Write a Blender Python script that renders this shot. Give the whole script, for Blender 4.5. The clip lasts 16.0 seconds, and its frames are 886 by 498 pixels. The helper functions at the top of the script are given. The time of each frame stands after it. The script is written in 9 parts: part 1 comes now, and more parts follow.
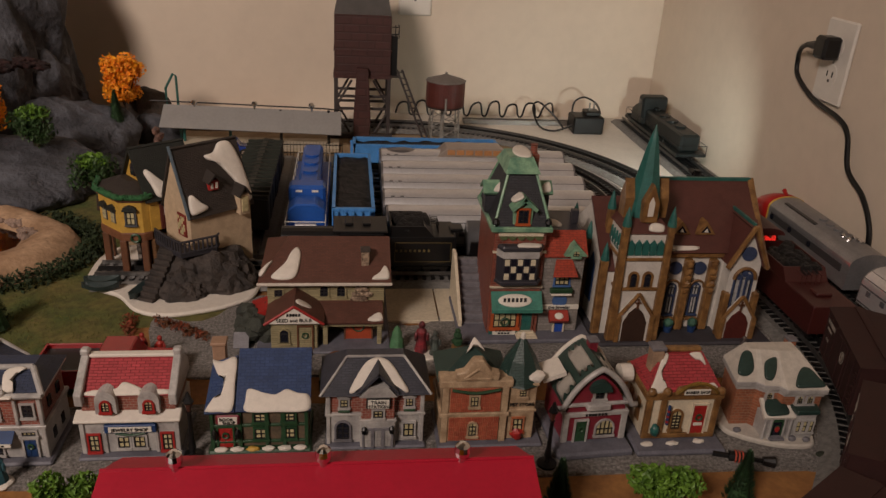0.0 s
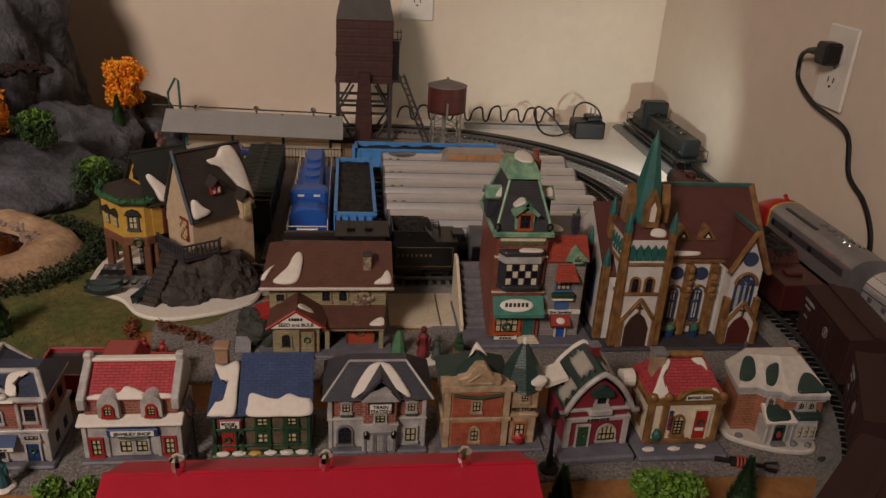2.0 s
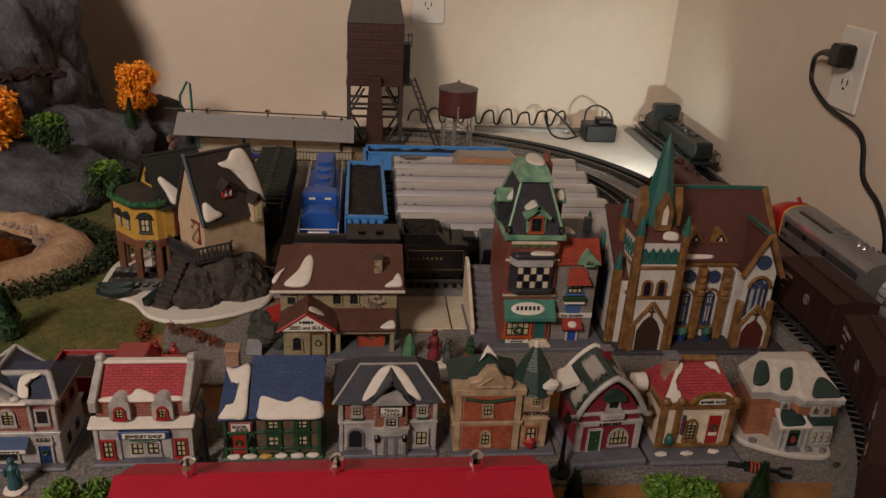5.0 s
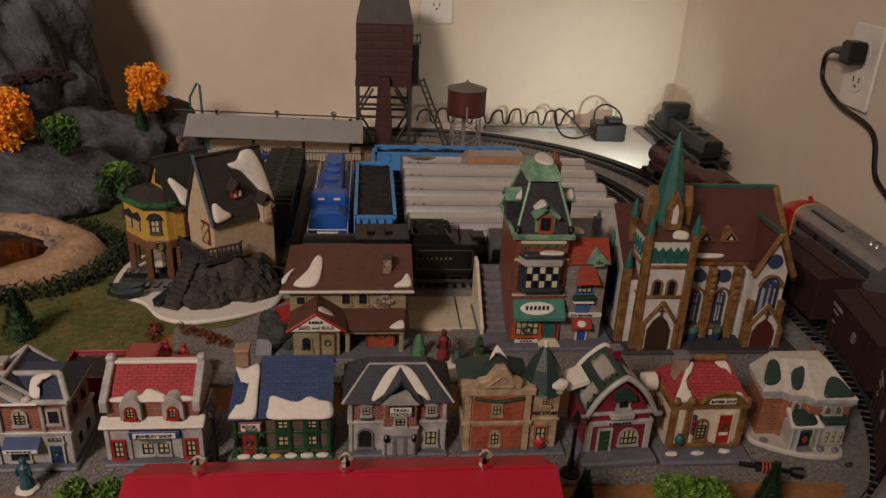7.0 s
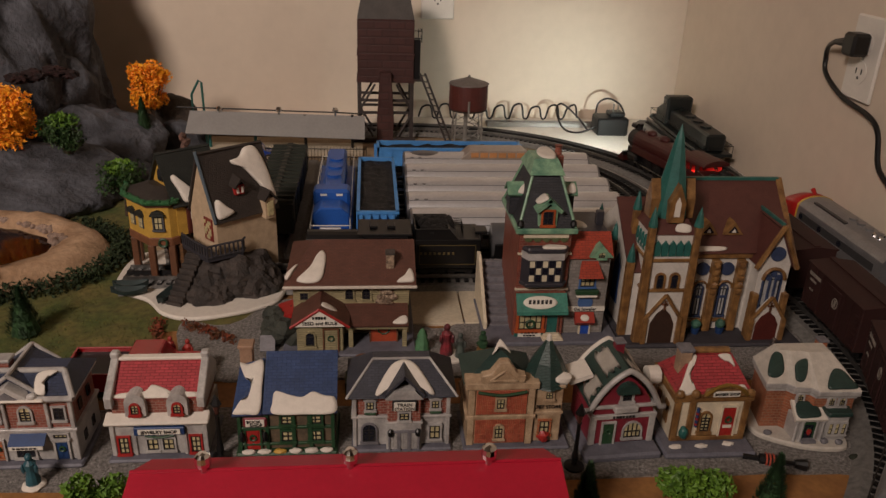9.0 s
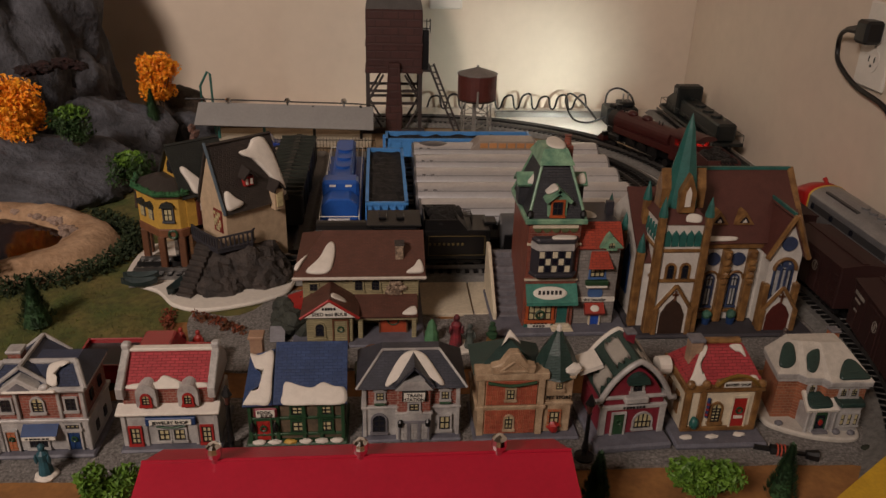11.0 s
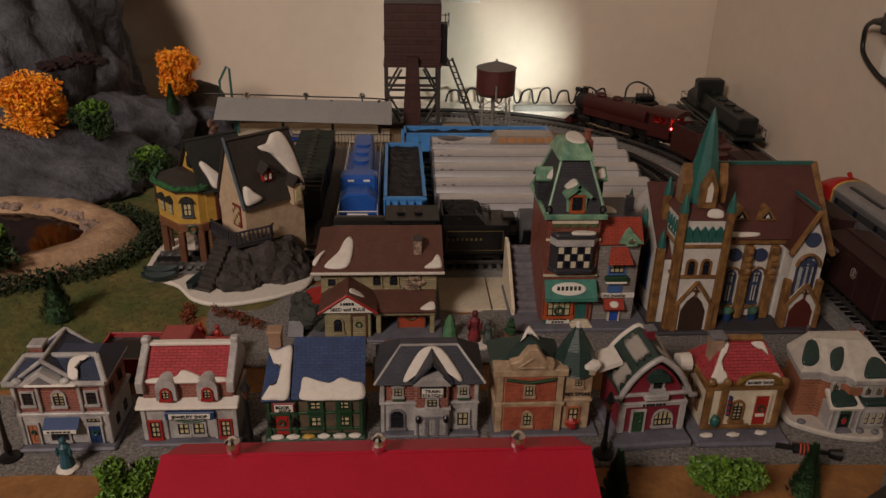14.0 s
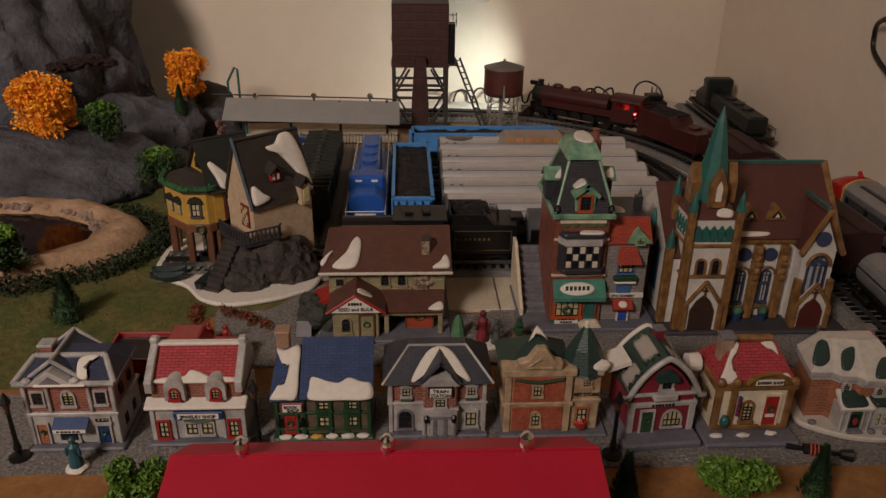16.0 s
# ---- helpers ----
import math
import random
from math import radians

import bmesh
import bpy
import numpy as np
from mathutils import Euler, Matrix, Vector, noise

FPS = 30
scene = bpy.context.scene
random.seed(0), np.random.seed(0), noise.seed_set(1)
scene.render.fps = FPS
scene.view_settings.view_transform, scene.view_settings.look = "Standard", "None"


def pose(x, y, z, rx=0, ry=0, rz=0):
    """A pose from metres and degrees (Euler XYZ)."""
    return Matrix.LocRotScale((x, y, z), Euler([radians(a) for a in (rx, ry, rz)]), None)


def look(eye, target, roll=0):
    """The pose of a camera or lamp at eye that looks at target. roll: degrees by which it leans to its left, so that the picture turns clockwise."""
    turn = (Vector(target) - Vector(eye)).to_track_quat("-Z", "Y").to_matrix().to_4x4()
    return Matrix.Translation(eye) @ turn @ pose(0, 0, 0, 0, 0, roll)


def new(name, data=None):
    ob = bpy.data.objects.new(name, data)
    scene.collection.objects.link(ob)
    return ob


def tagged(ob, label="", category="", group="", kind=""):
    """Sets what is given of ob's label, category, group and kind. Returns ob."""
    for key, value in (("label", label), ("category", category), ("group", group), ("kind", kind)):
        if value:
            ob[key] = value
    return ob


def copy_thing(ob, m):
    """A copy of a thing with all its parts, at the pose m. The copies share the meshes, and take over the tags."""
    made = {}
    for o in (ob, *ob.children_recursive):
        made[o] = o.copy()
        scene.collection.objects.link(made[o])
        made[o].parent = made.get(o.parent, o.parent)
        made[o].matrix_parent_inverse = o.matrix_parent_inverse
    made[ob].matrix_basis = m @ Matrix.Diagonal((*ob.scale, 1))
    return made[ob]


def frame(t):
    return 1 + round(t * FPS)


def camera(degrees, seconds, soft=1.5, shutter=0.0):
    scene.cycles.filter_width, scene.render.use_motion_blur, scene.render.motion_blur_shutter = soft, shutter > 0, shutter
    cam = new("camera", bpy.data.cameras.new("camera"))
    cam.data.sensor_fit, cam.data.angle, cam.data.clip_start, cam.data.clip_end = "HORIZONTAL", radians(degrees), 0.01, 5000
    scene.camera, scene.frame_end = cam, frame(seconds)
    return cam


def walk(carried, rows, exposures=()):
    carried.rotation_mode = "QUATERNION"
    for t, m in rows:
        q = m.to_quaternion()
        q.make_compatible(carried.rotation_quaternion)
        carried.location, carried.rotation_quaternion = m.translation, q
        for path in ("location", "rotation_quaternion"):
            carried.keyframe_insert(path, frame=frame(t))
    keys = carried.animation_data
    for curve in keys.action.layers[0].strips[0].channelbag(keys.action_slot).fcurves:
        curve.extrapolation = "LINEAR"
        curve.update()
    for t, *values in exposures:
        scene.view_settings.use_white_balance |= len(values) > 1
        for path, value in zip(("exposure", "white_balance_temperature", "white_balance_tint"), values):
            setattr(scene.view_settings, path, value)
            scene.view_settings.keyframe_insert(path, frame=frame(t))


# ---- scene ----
cam = camera(59.4, 16.0, soft=1.45)
PATH = [
    (0, (0.0049, -0.0114, 0.4518), (0.2512, 1.7967, -0.3668), 3.33),
    (0.5, (0.0043, -0.0115, 0.4518), (0.2517, 1.7977, -0.3643), 3.43),
    (1, (0.0032, -0.0113, 0.4527), (0.2510, 1.7986, -0.3613), 3.48),
    (1.5, (0.0033, -0.0113, 0.4525), (0.2501, 1.8001, -0.3587), 3.51),
    (2, (0.0032, -0.0123, 0.4529), (0.2481, 1.8004, -0.3559), 3.42),
    (2.5, (0.0035, -0.0122, 0.4520), (0.2460, 1.8026, -0.3530), 3.39),
    (3, (0.0037, -0.0123, 0.4526), (0.2436, 1.8032, -0.3514), 3.31),
    (3.5, (0.0030, -0.0127, 0.4530), (0.2393, 1.8039, -0.3496), 3.27),
    (4, (0.0029, -0.0113, 0.4522), (0.2341, 1.8063, -0.3497), 3.23),
    (6.5, (0.0023, -0.0102, 0.4512), (0.2013, 1.8107, -0.3518), 2.81),
    (7, (0.0036, -0.0104, 0.4509), (0.1971, 1.8114, -0.3515), 2.63),
    (7.5, (0.0041, -0.0113, 0.4514), (0.1945, 1.8101, -0.3524), 2.48),
    (8, (0.0036, -0.0112, 0.4510), (0.1921, 1.8103, -0.3533), 2.38),
    (8.5, (0.0039, -0.0115, 0.4504), (0.1910, 1.8085, -0.3573), 2.23),
    (9, (0.0038, -0.0113, 0.4500), (0.1899, 1.8069, -0.3623), 2.14),
    (11.5, (0.0029, -0.0091, 0.4483), (0.1566, 1.8006, -0.3893), 1.63),
    (12, (0.0023, -0.0065, 0.4476), (0.1451, 1.8029, -0.3926), 1.58),
    (12.5, (0.0017, -0.0064, 0.4484), (0.1355, 1.8021, -0.3949), 1.57),
    (13, (0.0020, -0.0067, 0.4483), (0.1290, 1.8014, -0.3969), 1.46),
    (13.5, (0.0027, -0.0066, 0.4483), (0.1249, 1.8008, -0.3992), 1.38),
    (14, (0.0030, -0.0068, 0.4486), (0.1206, 1.8006, -0.3995), 1.24),
    (14.5, (0.0026, -0.0065, 0.4484), (0.1182, 1.8011, -0.3998), 1.19),
    (15, (0.0016, -0.0060, 0.4475), (0.1159, 1.8022, -0.3993), 1.20),
    (15.5, (0.0034, -0.0053, 0.4469), (0.1115, 1.8031, -0.4005), 1.04),
    (16, (0.0030, -0.0059, 0.4476), (0.1003, 1.8030, -0.3999), 0.90),
]
walk(cam, [(t, look(eye, target, roll)) for t, eye, target, roll in PATH], [(0.0, 0.0), (9.0, -0.02), (12.5, -0.15), (16.0, -0.19)])

# ---- world and light: a dim room, one ceiling lamp behind the viewer ----
world = bpy.data.worlds.new("room")
scene.world = world
world.use_nodes = True
world.node_tree.nodes["Background"].inputs[0].default_value = (1.0, 0.86, 0.72, 1)
world.node_tree.nodes["Background"].inputs[1].default_value = 0.02
scene.view_settings.exposure = 0.0

LAMP = bpy.data.lights.new("ceiling_lamp", "AREA")
LAMP.shape, LAMP.size, LAMP.energy, LAMP.color = "DISK", 0.60, 25.8, (1.0, 0.815, 0.715)
LAMP.spread = math.radians(112)
lamp = new("ceiling_lamp", LAMP)
lamp.matrix_world = look((-1.15, -1.05, 1.60), (-0.42, 1.74, 0.40))

# ---- materials ----
MATS = {}


def hexc(h, a=1.0):
    v = [int(h[i:i + 2], 16) / 255 for i in (0, 2, 4)]
    return tuple(((u / 12.92) if u < 0.04045 else ((u + 0.055) / 1.055) ** 2.4) for u in v) + (a,)


def mat(name, colour, rough=0.5, var=0.18, scale=90.0, bump=0.25, metal=0.0, second=None, pattern=None, cell=0.006, mortar="8a8078",
        coat=0.0, depth=0.0006, row=0.5):
    """A painted or natural surface: two scales of variation, fine relief, and if wanted courses of bricks or shingles."""
    if name in MATS:
        return MATS[name]
    m = bpy.data.materials.new(name)
    m.use_nodes = True
    t = m.node_tree
    N, L = t.nodes, t.links
    bs = N["Principled BSDF"]
    bs.inputs["Roughness"].default_value = rough
    bs.inputs["Metallic"].default_value = metal
    bs.inputs["Coat Weight"].default_value = coat
    tc = N.new("ShaderNodeTexCoord")
    big = N.new("ShaderNodeTexNoise")
    big.inputs["Scale"].default_value = scale
    big.inputs["Detail"].default_value = 5
    fine = N.new("ShaderNodeTexNoise")
    fine.inputs["Scale"].default_value = scale * 7
    fine.inputs["Detail"].default_value = 4
    L.new(tc.outputs["Object"], big.inputs["Vector"])
    L.new(tc.outputs["Object"], fine.inputs["Vector"])
    base = hexc(colour)
    other = hexc(second) if second else tuple(v * (1 - 1.5 * var) for v in base[:3]) + (1,)
    ramp = N.new("ShaderNodeMapRange")
    ramp.inputs[1].default_value, ramp.inputs[2].default_value = 0.35, 0.68
    L.new(big.outputs["Fac"], ramp.inputs[0])
    mix = N.new("ShaderNodeMix")
    mix.data_type = "RGBA"
    mix.inputs[6].default_value, mix.inputs[7].default_value = base, other
    L.new(ramp.outputs[0], mix.inputs[0])
    dark = N.new("ShaderNodeMix")
    dark.data_type, dark.blend_type = "RGBA", "MULTIPLY"
    fr = N.new("ShaderNodeMapRange")
    fr.inputs[1].default_value, fr.inputs[2].default_value, fr.inputs[3].default_value, fr.inputs[4].default_value = 0.3, 0.7, 1 - var, 1 + var * 0.6
    L.new(fine.outputs["Fac"], fr.inputs[0])
    dark.inputs[0].default_value = 1.0
    L.new(mix.outputs[2], dark.inputs[6])
    L.new(fr.outputs[0], dark.inputs[7])
    col, high = dark.outputs[2], fine.outputs["Fac"]
    if pattern:
        sep = N.new("ShaderNodeSeparateXYZ")
        L.new(tc.outputs["Object"], sep.inputs[0])
        add = N.new("ShaderNodeMath")
        com = N.new("ShaderNodeCombineXYZ")
        if pattern == "brick":
            L.new(sep.outputs[0], add.inputs[0])
            L.new(sep.outputs[1], add.inputs[1])
            L.new(add.outputs[0], com.inputs[0])
            L.new(sep.outputs[2], com.inputs[1])
        else:
            L.new(sep.outputs[1], add.inputs[0])
            L.new(sep.outputs[2], add.inputs[1])
            L.new(sep.outputs[0], com.inputs[0])
            L.new(add.outputs[0], com.inputs[1])
        br = N.new("ShaderNodeTexBrick")
        br.inputs["Scale"].default_value = 1.0
        br.inputs["Brick Width"].default_value = cell
        br.inputs["Row Height"].default_value = cell * row
        br.inputs["Mortar Size"].default_value = cell * 0.12 * row
        br.inputs["Mortar Smooth"].default_value = 0.6
        br.inputs["Color1"].default_value, br.inputs["Color2"].default_value = (1, 1, 1, 1), (0.72, 0.72, 0.72, 1)
        L.new(com.outputs[0], br.inputs["Vector"])
        mul = N.new("ShaderNodeMix")
        mul.data_type, mul.blend_type = "RGBA", "MULTIPLY"
        mul.inputs[0].default_value = 0.8
        L.new(col, mul.inputs[6])
        L.new(br.outputs["Color"], mul.inputs[7])
        fin = N.new("ShaderNodeMix")
        fin.data_type = "RGBA"
        L.new(br.outputs["Fac"], fin.inputs[0])
        L.new(mul.outputs[2], fin.inputs[6])
        fin.inputs[7].default_value = hexc(mortar)
        col = fin.outputs[2]
        inv = N.new("ShaderNodeMath")
        inv.operation = "SUBTRACT"
        inv.inputs[0].default_value = 1.0
        L.new(br.outputs["Fac"], inv.inputs[1])
        high = inv.outputs[0]
    L.new(col, bs.inputs["Base Color"])
    if bump:
        bp = N.new("ShaderNodeBump")
        bp.inputs["Strength"].default_value = bump
        bp.inputs["Distance"].default_value = depth
        L.new(high, bp.inputs["Height"])
        L.new(bp.outputs["Normal"], bs.inputs["Normal"])
    MATS[name] = m
    return m


def glow(name, colour, strength):
    if name in MATS:
        return MATS[name]
    m = bpy.data.materials.new(name)
    m.use_nodes = True
    bs = m.node_tree.nodes["Principled BSDF"]
    bs.inputs["Base Color"].default_value = colour
    bs.inputs["Emission Color"].default_value = colour
    bs.inputs["Emission Strength"].default_value = strength
    MATS[name] = m
    return m


SNOW = mat("snow_paint", "d8d1c6", 0.75, 0.06, 160, 0.35)
CREAM = mat("cream_paint", "d8cbb2", 0.5, 0.12, 120, 0.25)
GREYW = mat("grey_white_glaze", "b4b1ad", 0.34, 0.14, 70, 0.35, second="918e8c")
STONE = mat("grey_stone", "77757a", 0.6, 0.2, 120, 0.35)
BASE = mat("slate_base", "6a6a74", 0.6, 0.18, 90, 0.3)
BRICK = mat("red_brick", "9a5446", 0.5, 0.2, 90, 0.7, pattern="brick", cell=0.0052, mortar="9a8478")
OBRICK = mat("orange_brick", "bd6c46", 0.5, 0.2, 90, 0.7, pattern="brick", cell=0.0062, mortar="a08468")
DBRICK = mat("dark_brick", "96503e", 0.45, 0.22, 90, 0.7, second="74392e", pattern="brick", cell=0.0058, mortar="86665a")
NAVY = mat("navy_shingle", "343e58", 0.45, 0.2, 90, 0.6, pattern="tile", cell=0.007, mortar="222a3c")
BLUER = mat("blue_shingle", "3c4f76", 0.4, 0.2, 90, 0.6, pattern="tile", cell=0.008, mortar="20355f")
SLATE = mat("charcoal_shingle", "43454f", 0.5, 0.2, 90, 0.6, pattern="tile", cell=0.0065, mortar="2c2d35")
GREENR = mat("green_shingle", "2c4640", 0.45, 0.2, 90, 0.6, pattern="tile", cell=0.0065, mortar="1d322c")
REDR = mat("red_shingle", "b8444a", 0.42, 0.16, 90, 0.6, pattern="tile", cell=0.0075, mortar="7c2226")
BROWNR = mat("brown_shingle", "6a4438", 0.55, 0.16, 90, 0.6, pattern="tile", cell=0.006, mortar="4a2e26")
DARKR = mat("dark_brown_shingle", "3b332e", 0.6, 0.2, 70, 0.7, pattern="tile", cell=0.008, mortar="241f1c")
GOLD = mat("tan_gold_paint", "8e6a40", 0.34, 0.24, 110, 0.3, second="64462a")
BROWNT = mat("brown_trim", "6b4630", 0.5, 0.2, 100, 0.3)
GREEN = mat("dark_green_paint", "2a4a30", 0.45, 0.2, 100, 0.3)
TEAL = mat("teal_paint", "2c655e", 0.42, 0.18, 100, 0.25)
MINT = mat("mint_copper_paint", "86a98a", 0.42, 0.2, 80, 0.25, second="4f7a66")
RED = mat("red_paint", "a32a26", 0.42, 0.14, 100, 0.2)
BURG = mat("burgundy_paint", "7e2634", 0.45, 0.16, 100, 0.25)
BLUE = mat("navy_blue_paint", "24406e", 0.45, 0.15, 100, 0.2)
BLACK = mat("black_plastic", "08080a", 0.42, 0.15, 120, 0.1)
IRON = mat("black_iron", "1c1b1b", 0.45, 0.15, 150, 0.15, metal=0.3)
YELLOW = mat("mustard_paint", "c29a44", 0.5, 0.14, 100, 0.25)
BEIGE = mat("beige_stucco", "c0a98c", 0.65, 0.12, 120, 0.4)
PANE = mat("warm_pane", "c9bd92", 0.2, 0.2, 200, 0.05)
DPANE = mat("dark_pane", "20222c", 0.15, 0.2, 200, 0.05)
SIGNW = mat("white_sign", "ddd8cc", 0.5, 0.06, 150, 0.05)
INK = mat("black_ink", "1a1818", 0.6, 0.05, 100, 0)
ROCK = mat("grey_rock", "54565d", 0.8, 0.28, 16, 1.0, second="2e2e32", depth=0.004)
DROCK = mat("dark_rock", "453d38", 0.8, 0.3, 60, 0.9, second="2c2826", depth=0.002)
LEAF = mat("green_leaf", "2a3f1c", 0.6, 0.3, 60, 0, second="2a4a1c")
BRIGHT = mat("bright_leaf", "6f9632", 0.55, 0.25, 60, 0, second="3c5e1c")
PINE = mat("pine_needles", "33552e", 0.7, 0.3, 80, 0, second="182c18")
AUTUMN = mat("autumn_leaf", "ffb62a", 0.55, 0.2, 60, 0, second="ee7c12")
BARK = mat("bark", "4a382a", 0.8, 0.3, 150, 0.5)
STEEL = mat("rail_steel", "8f8d8a", 0.35, 0.15, 200, 0.1, metal=0.9)
BED = mat("grey_roadbed", "7a7874", 0.75, 0.2, 200, 0.6, second="615f5c")
ALU = mat("silver_body", "d4d4d6", 0.36, 0.06, 40, 0.05, metal=0.62)
CHROME = mat("chrome", "dcdcdc", 0.08, 0.03, 50, 0, metal=1.0)
TUSCAN = mat("tuscan_red_plastic", "431a18", 0.42, 0.12, 60, 0.1)
BOXRED = mat("boxcar_brown", "2e0f0c", 0.7, 0.12, 60, 0.12)
RBLUE = mat("railway_blue", "2456a8", 0.4, 0.1, 60, 0.08)
LBLUE = mat("light_blue_plastic", "4f8fd0", 0.42, 0.1, 60, 0.08)
COAL = mat("coal", "1c1a1a", 0.6, 0.3, 300, 1.0, depth=0.003)
PLATE = mat("outlet_plastic", "d9d4cb", 0.35, 0.03, 60, 0.02)

# ---- building tools ----
ORG = {}


def thing(name, x, y, z, label, category, group="", rz=0.0, kind=""):
    ob = tagged(new(name), label, category, group, kind)
    ob.matrix_world = pose(x, y, z, 0, 0, rz)
    ORG[ob.name] = Vector((x, y, z))
    return ob


def part(name, bm, material, parent, label=""):
    """Links a bmesh as one mesh under a thing or part; the bmesh is written in world places, before the thing's own turn."""
    root = parent
    while root.parent:
        root = root.parent
    bm.transform(Matrix.Translation(-ORG.get(root.name, Vector())))
    bmesh.ops.recalc_face_normals(bm, faces=bm.faces)
    me = bpy.data.meshes.new(name)
    bm.to_mesh(me)
    bm.free()
    me.materials.append(material)
    ob = new(name, me)
    ob.parent = parent
    if label:
        tagged(ob, label)
    return ob


def solo(name, bm, material, label, category, group="", kind="", smooth=False):
    """A thing that is one mesh, in world places; its origin goes to its lowest middle."""
    bmesh.ops.recalc_face_normals(bm, faces=bm.faces)
    me = bpy.data.meshes.new(name)
    if smooth:
        for f in bm.faces:
            f.smooth = True
    vs = [v.co for v in bm.verts]
    c = sum(vs, Vector()) / len(vs)
    c.z = min(v.z for v in vs)
    bm.transform(Matrix.Translation(-c))
    bm.to_mesh(me)
    bm.free()
    me.materials.append(material)
    ob = tagged(new(name, me), label, category, group, kind)
    ob.location = c
    return ob


def smooth(ob):
    for p in ob.data.polygons:
        p.use_smooth = True
    return ob


def box(x0, y0, z0, x1, y1, z1, bev=0.0, bm=None):
    bm = bm or bmesh.new()
    vs = [bm.verts.new((x, y, z)) for x in (x0, x1) for y in (y0, y1) for z in (z0, z1)]
    fs = [bm.faces.new([vs[i] for i in q]) for q in ((0, 1, 3, 2), (4, 6, 7, 5), (0, 4, 5, 1), (2, 3, 7, 6), (0, 2, 6, 4), (1, 5, 7, 3))]
    if bev:
        es = list({e for f in fs for e in f.edges})
        bmesh.ops.bevel(bm, geom=es, offset=bev, segments=1, affect="EDGES", clamp_overlap=True)
    return bm


def prism(poly, axis, a, b, bm=None, bev=0.0):
    """A polygon drawn out along an axis from a to b: (x, z) along y, (y, z) along x, (x, y) along z."""
    bm = bm or bmesh.new()

    def at(p, d):
        return {"y": (p[0], d, p[1]), "x": (d, p[0], p[1]), "z": (p[0], p[1], d)}[axis]
    va, vb = [bm.verts.new(at(p, a)) for p in poly], [bm.verts.new(at(p, b)) for p in poly]
    n = len(poly)
    fs = [bm.faces.new(va), bm.faces.new(vb[::-1])]
    fs += [bm.faces.new((va[i], va[(i + 1) % n], vb[(i + 1) % n], vb[i])) for i in range(n)]
    if bev:
        bmesh.ops.recalc_face_normals(bm, faces=fs)
        bmesh.ops.bevel(bm, geom=list({e for f in fs for e in f.edges}), offset=bev, segments=1, affect="EDGES", clamp_overlap=True)
    return bm


def slab(pts, thick, bm=None):
    """A flat plate through points, thickened away from its upper side."""
    bm = bm or bmesh.new()
    pts = [Vector(p) for p in pts]
    n = Vector()
    for i in range(len(pts)):
        a, b = pts[i], pts[(i + 1) % len(pts)]
        n += a.cross(b)
    n.normalize()
    if n.z < -1e-6 or (abs(n.z) <= 1e-6 and n.y > 0):
        n = -n
    va, vb = [bm.verts.new(p) for p in pts], [bm.verts.new(p - n * thick) for p in pts]
    k = len(pts)
    bm.faces.new(va), bm.faces.new(vb[::-1])
    for i in range(k):
        bm.faces.new((va[i], va[(i + 1) % k], vb[(i + 1) % k], vb[i]))
    return bm


def cyl(p0, p1, r0, r1=None, n=12, bm=None):
    bm = bm or bmesh.new()
    p0, p1 = Vector(p0), Vector(p1)
    r1 = r0 if r1 is None else r1
    d = (p1 - p0).normalized()
    u = d.orthogonal().normalized()
    w = d.cross(u)
    ra = [bm.verts.new(p0 + (u * math.cos(2 * math.pi * i / n) + w * math.sin(2 * math.pi * i / n)) * r0) for i in range(n)]
    if r1 > 1e-6:
        rb = [bm.verts.new(p1 + (u * math.cos(2 * math.pi * i / n) + w * math.sin(2 * math.pi * i / n)) * r1) for i in range(n)]
        for i in range(n):
            bm.faces.new((ra[i], ra[(i + 1) % n], rb[(i + 1) % n], rb[i]))
        bm.faces.new(rb)
    else:
        top = bm.verts.new(p1)
        for i in range(n):
            bm.faces.new((ra[i], ra[(i + 1) % n], top))
    bm.faces.new(ra[::-1])
    return bm


def spline(ctrl, steps=6, closed=False):
    """A smooth line through control points."""
    P = [Vector(c) for c in ctrl]
    n = len(P)
    out = []
    for i in range(n if closed else n - 1):
        p = [P[(i + k - 1) % n] if closed else P[min(max(i + k - 1, 0), n - 1)] for k in range(4)]
        for s in range(steps):
            t = s / steps
            out.append(0.5 * (2 * p[1] + (p[2] - p[0]) * t + (2 * p[0] - 5 * p[1] + 4 * p[2] - p[3]) * t * t + (3 * p[1] - p[0] - 3 * p[2] + p[3]) * t ** 3))
    if not closed:
        out.append(P[-1])
    return out


def tube(pts, r, n=7, bm=None):
    bm = bm or bmesh.new()
    rings = []
    up = Vector((0.013, 0.021, 1))
    for i, p in enumerate(pts):
        d = (pts[min(i + 1, len(pts) - 1)] - pts[max(i - 1, 0)]).normalized()
        u = d.cross(up)
        u = u.normalized() if u.length > 1e-4 else d.orthogonal().normalized()
        w = u.cross(d)
        rings.append([bm.verts.new(p + (u * math.cos(2 * math.pi * k / n) + w * math.sin(2 * math.pi * k / n)) * r) for k in range(n)])
    for a, b in zip(rings, rings[1:]):
        for k in range(n):
            bm.faces.new((a[k], a[(k + 1) % n], b[(k + 1) % n], b[k]))
    bm.faces.new(rings[0][::-1]), bm.faces.new(rings[-1])
    return bm


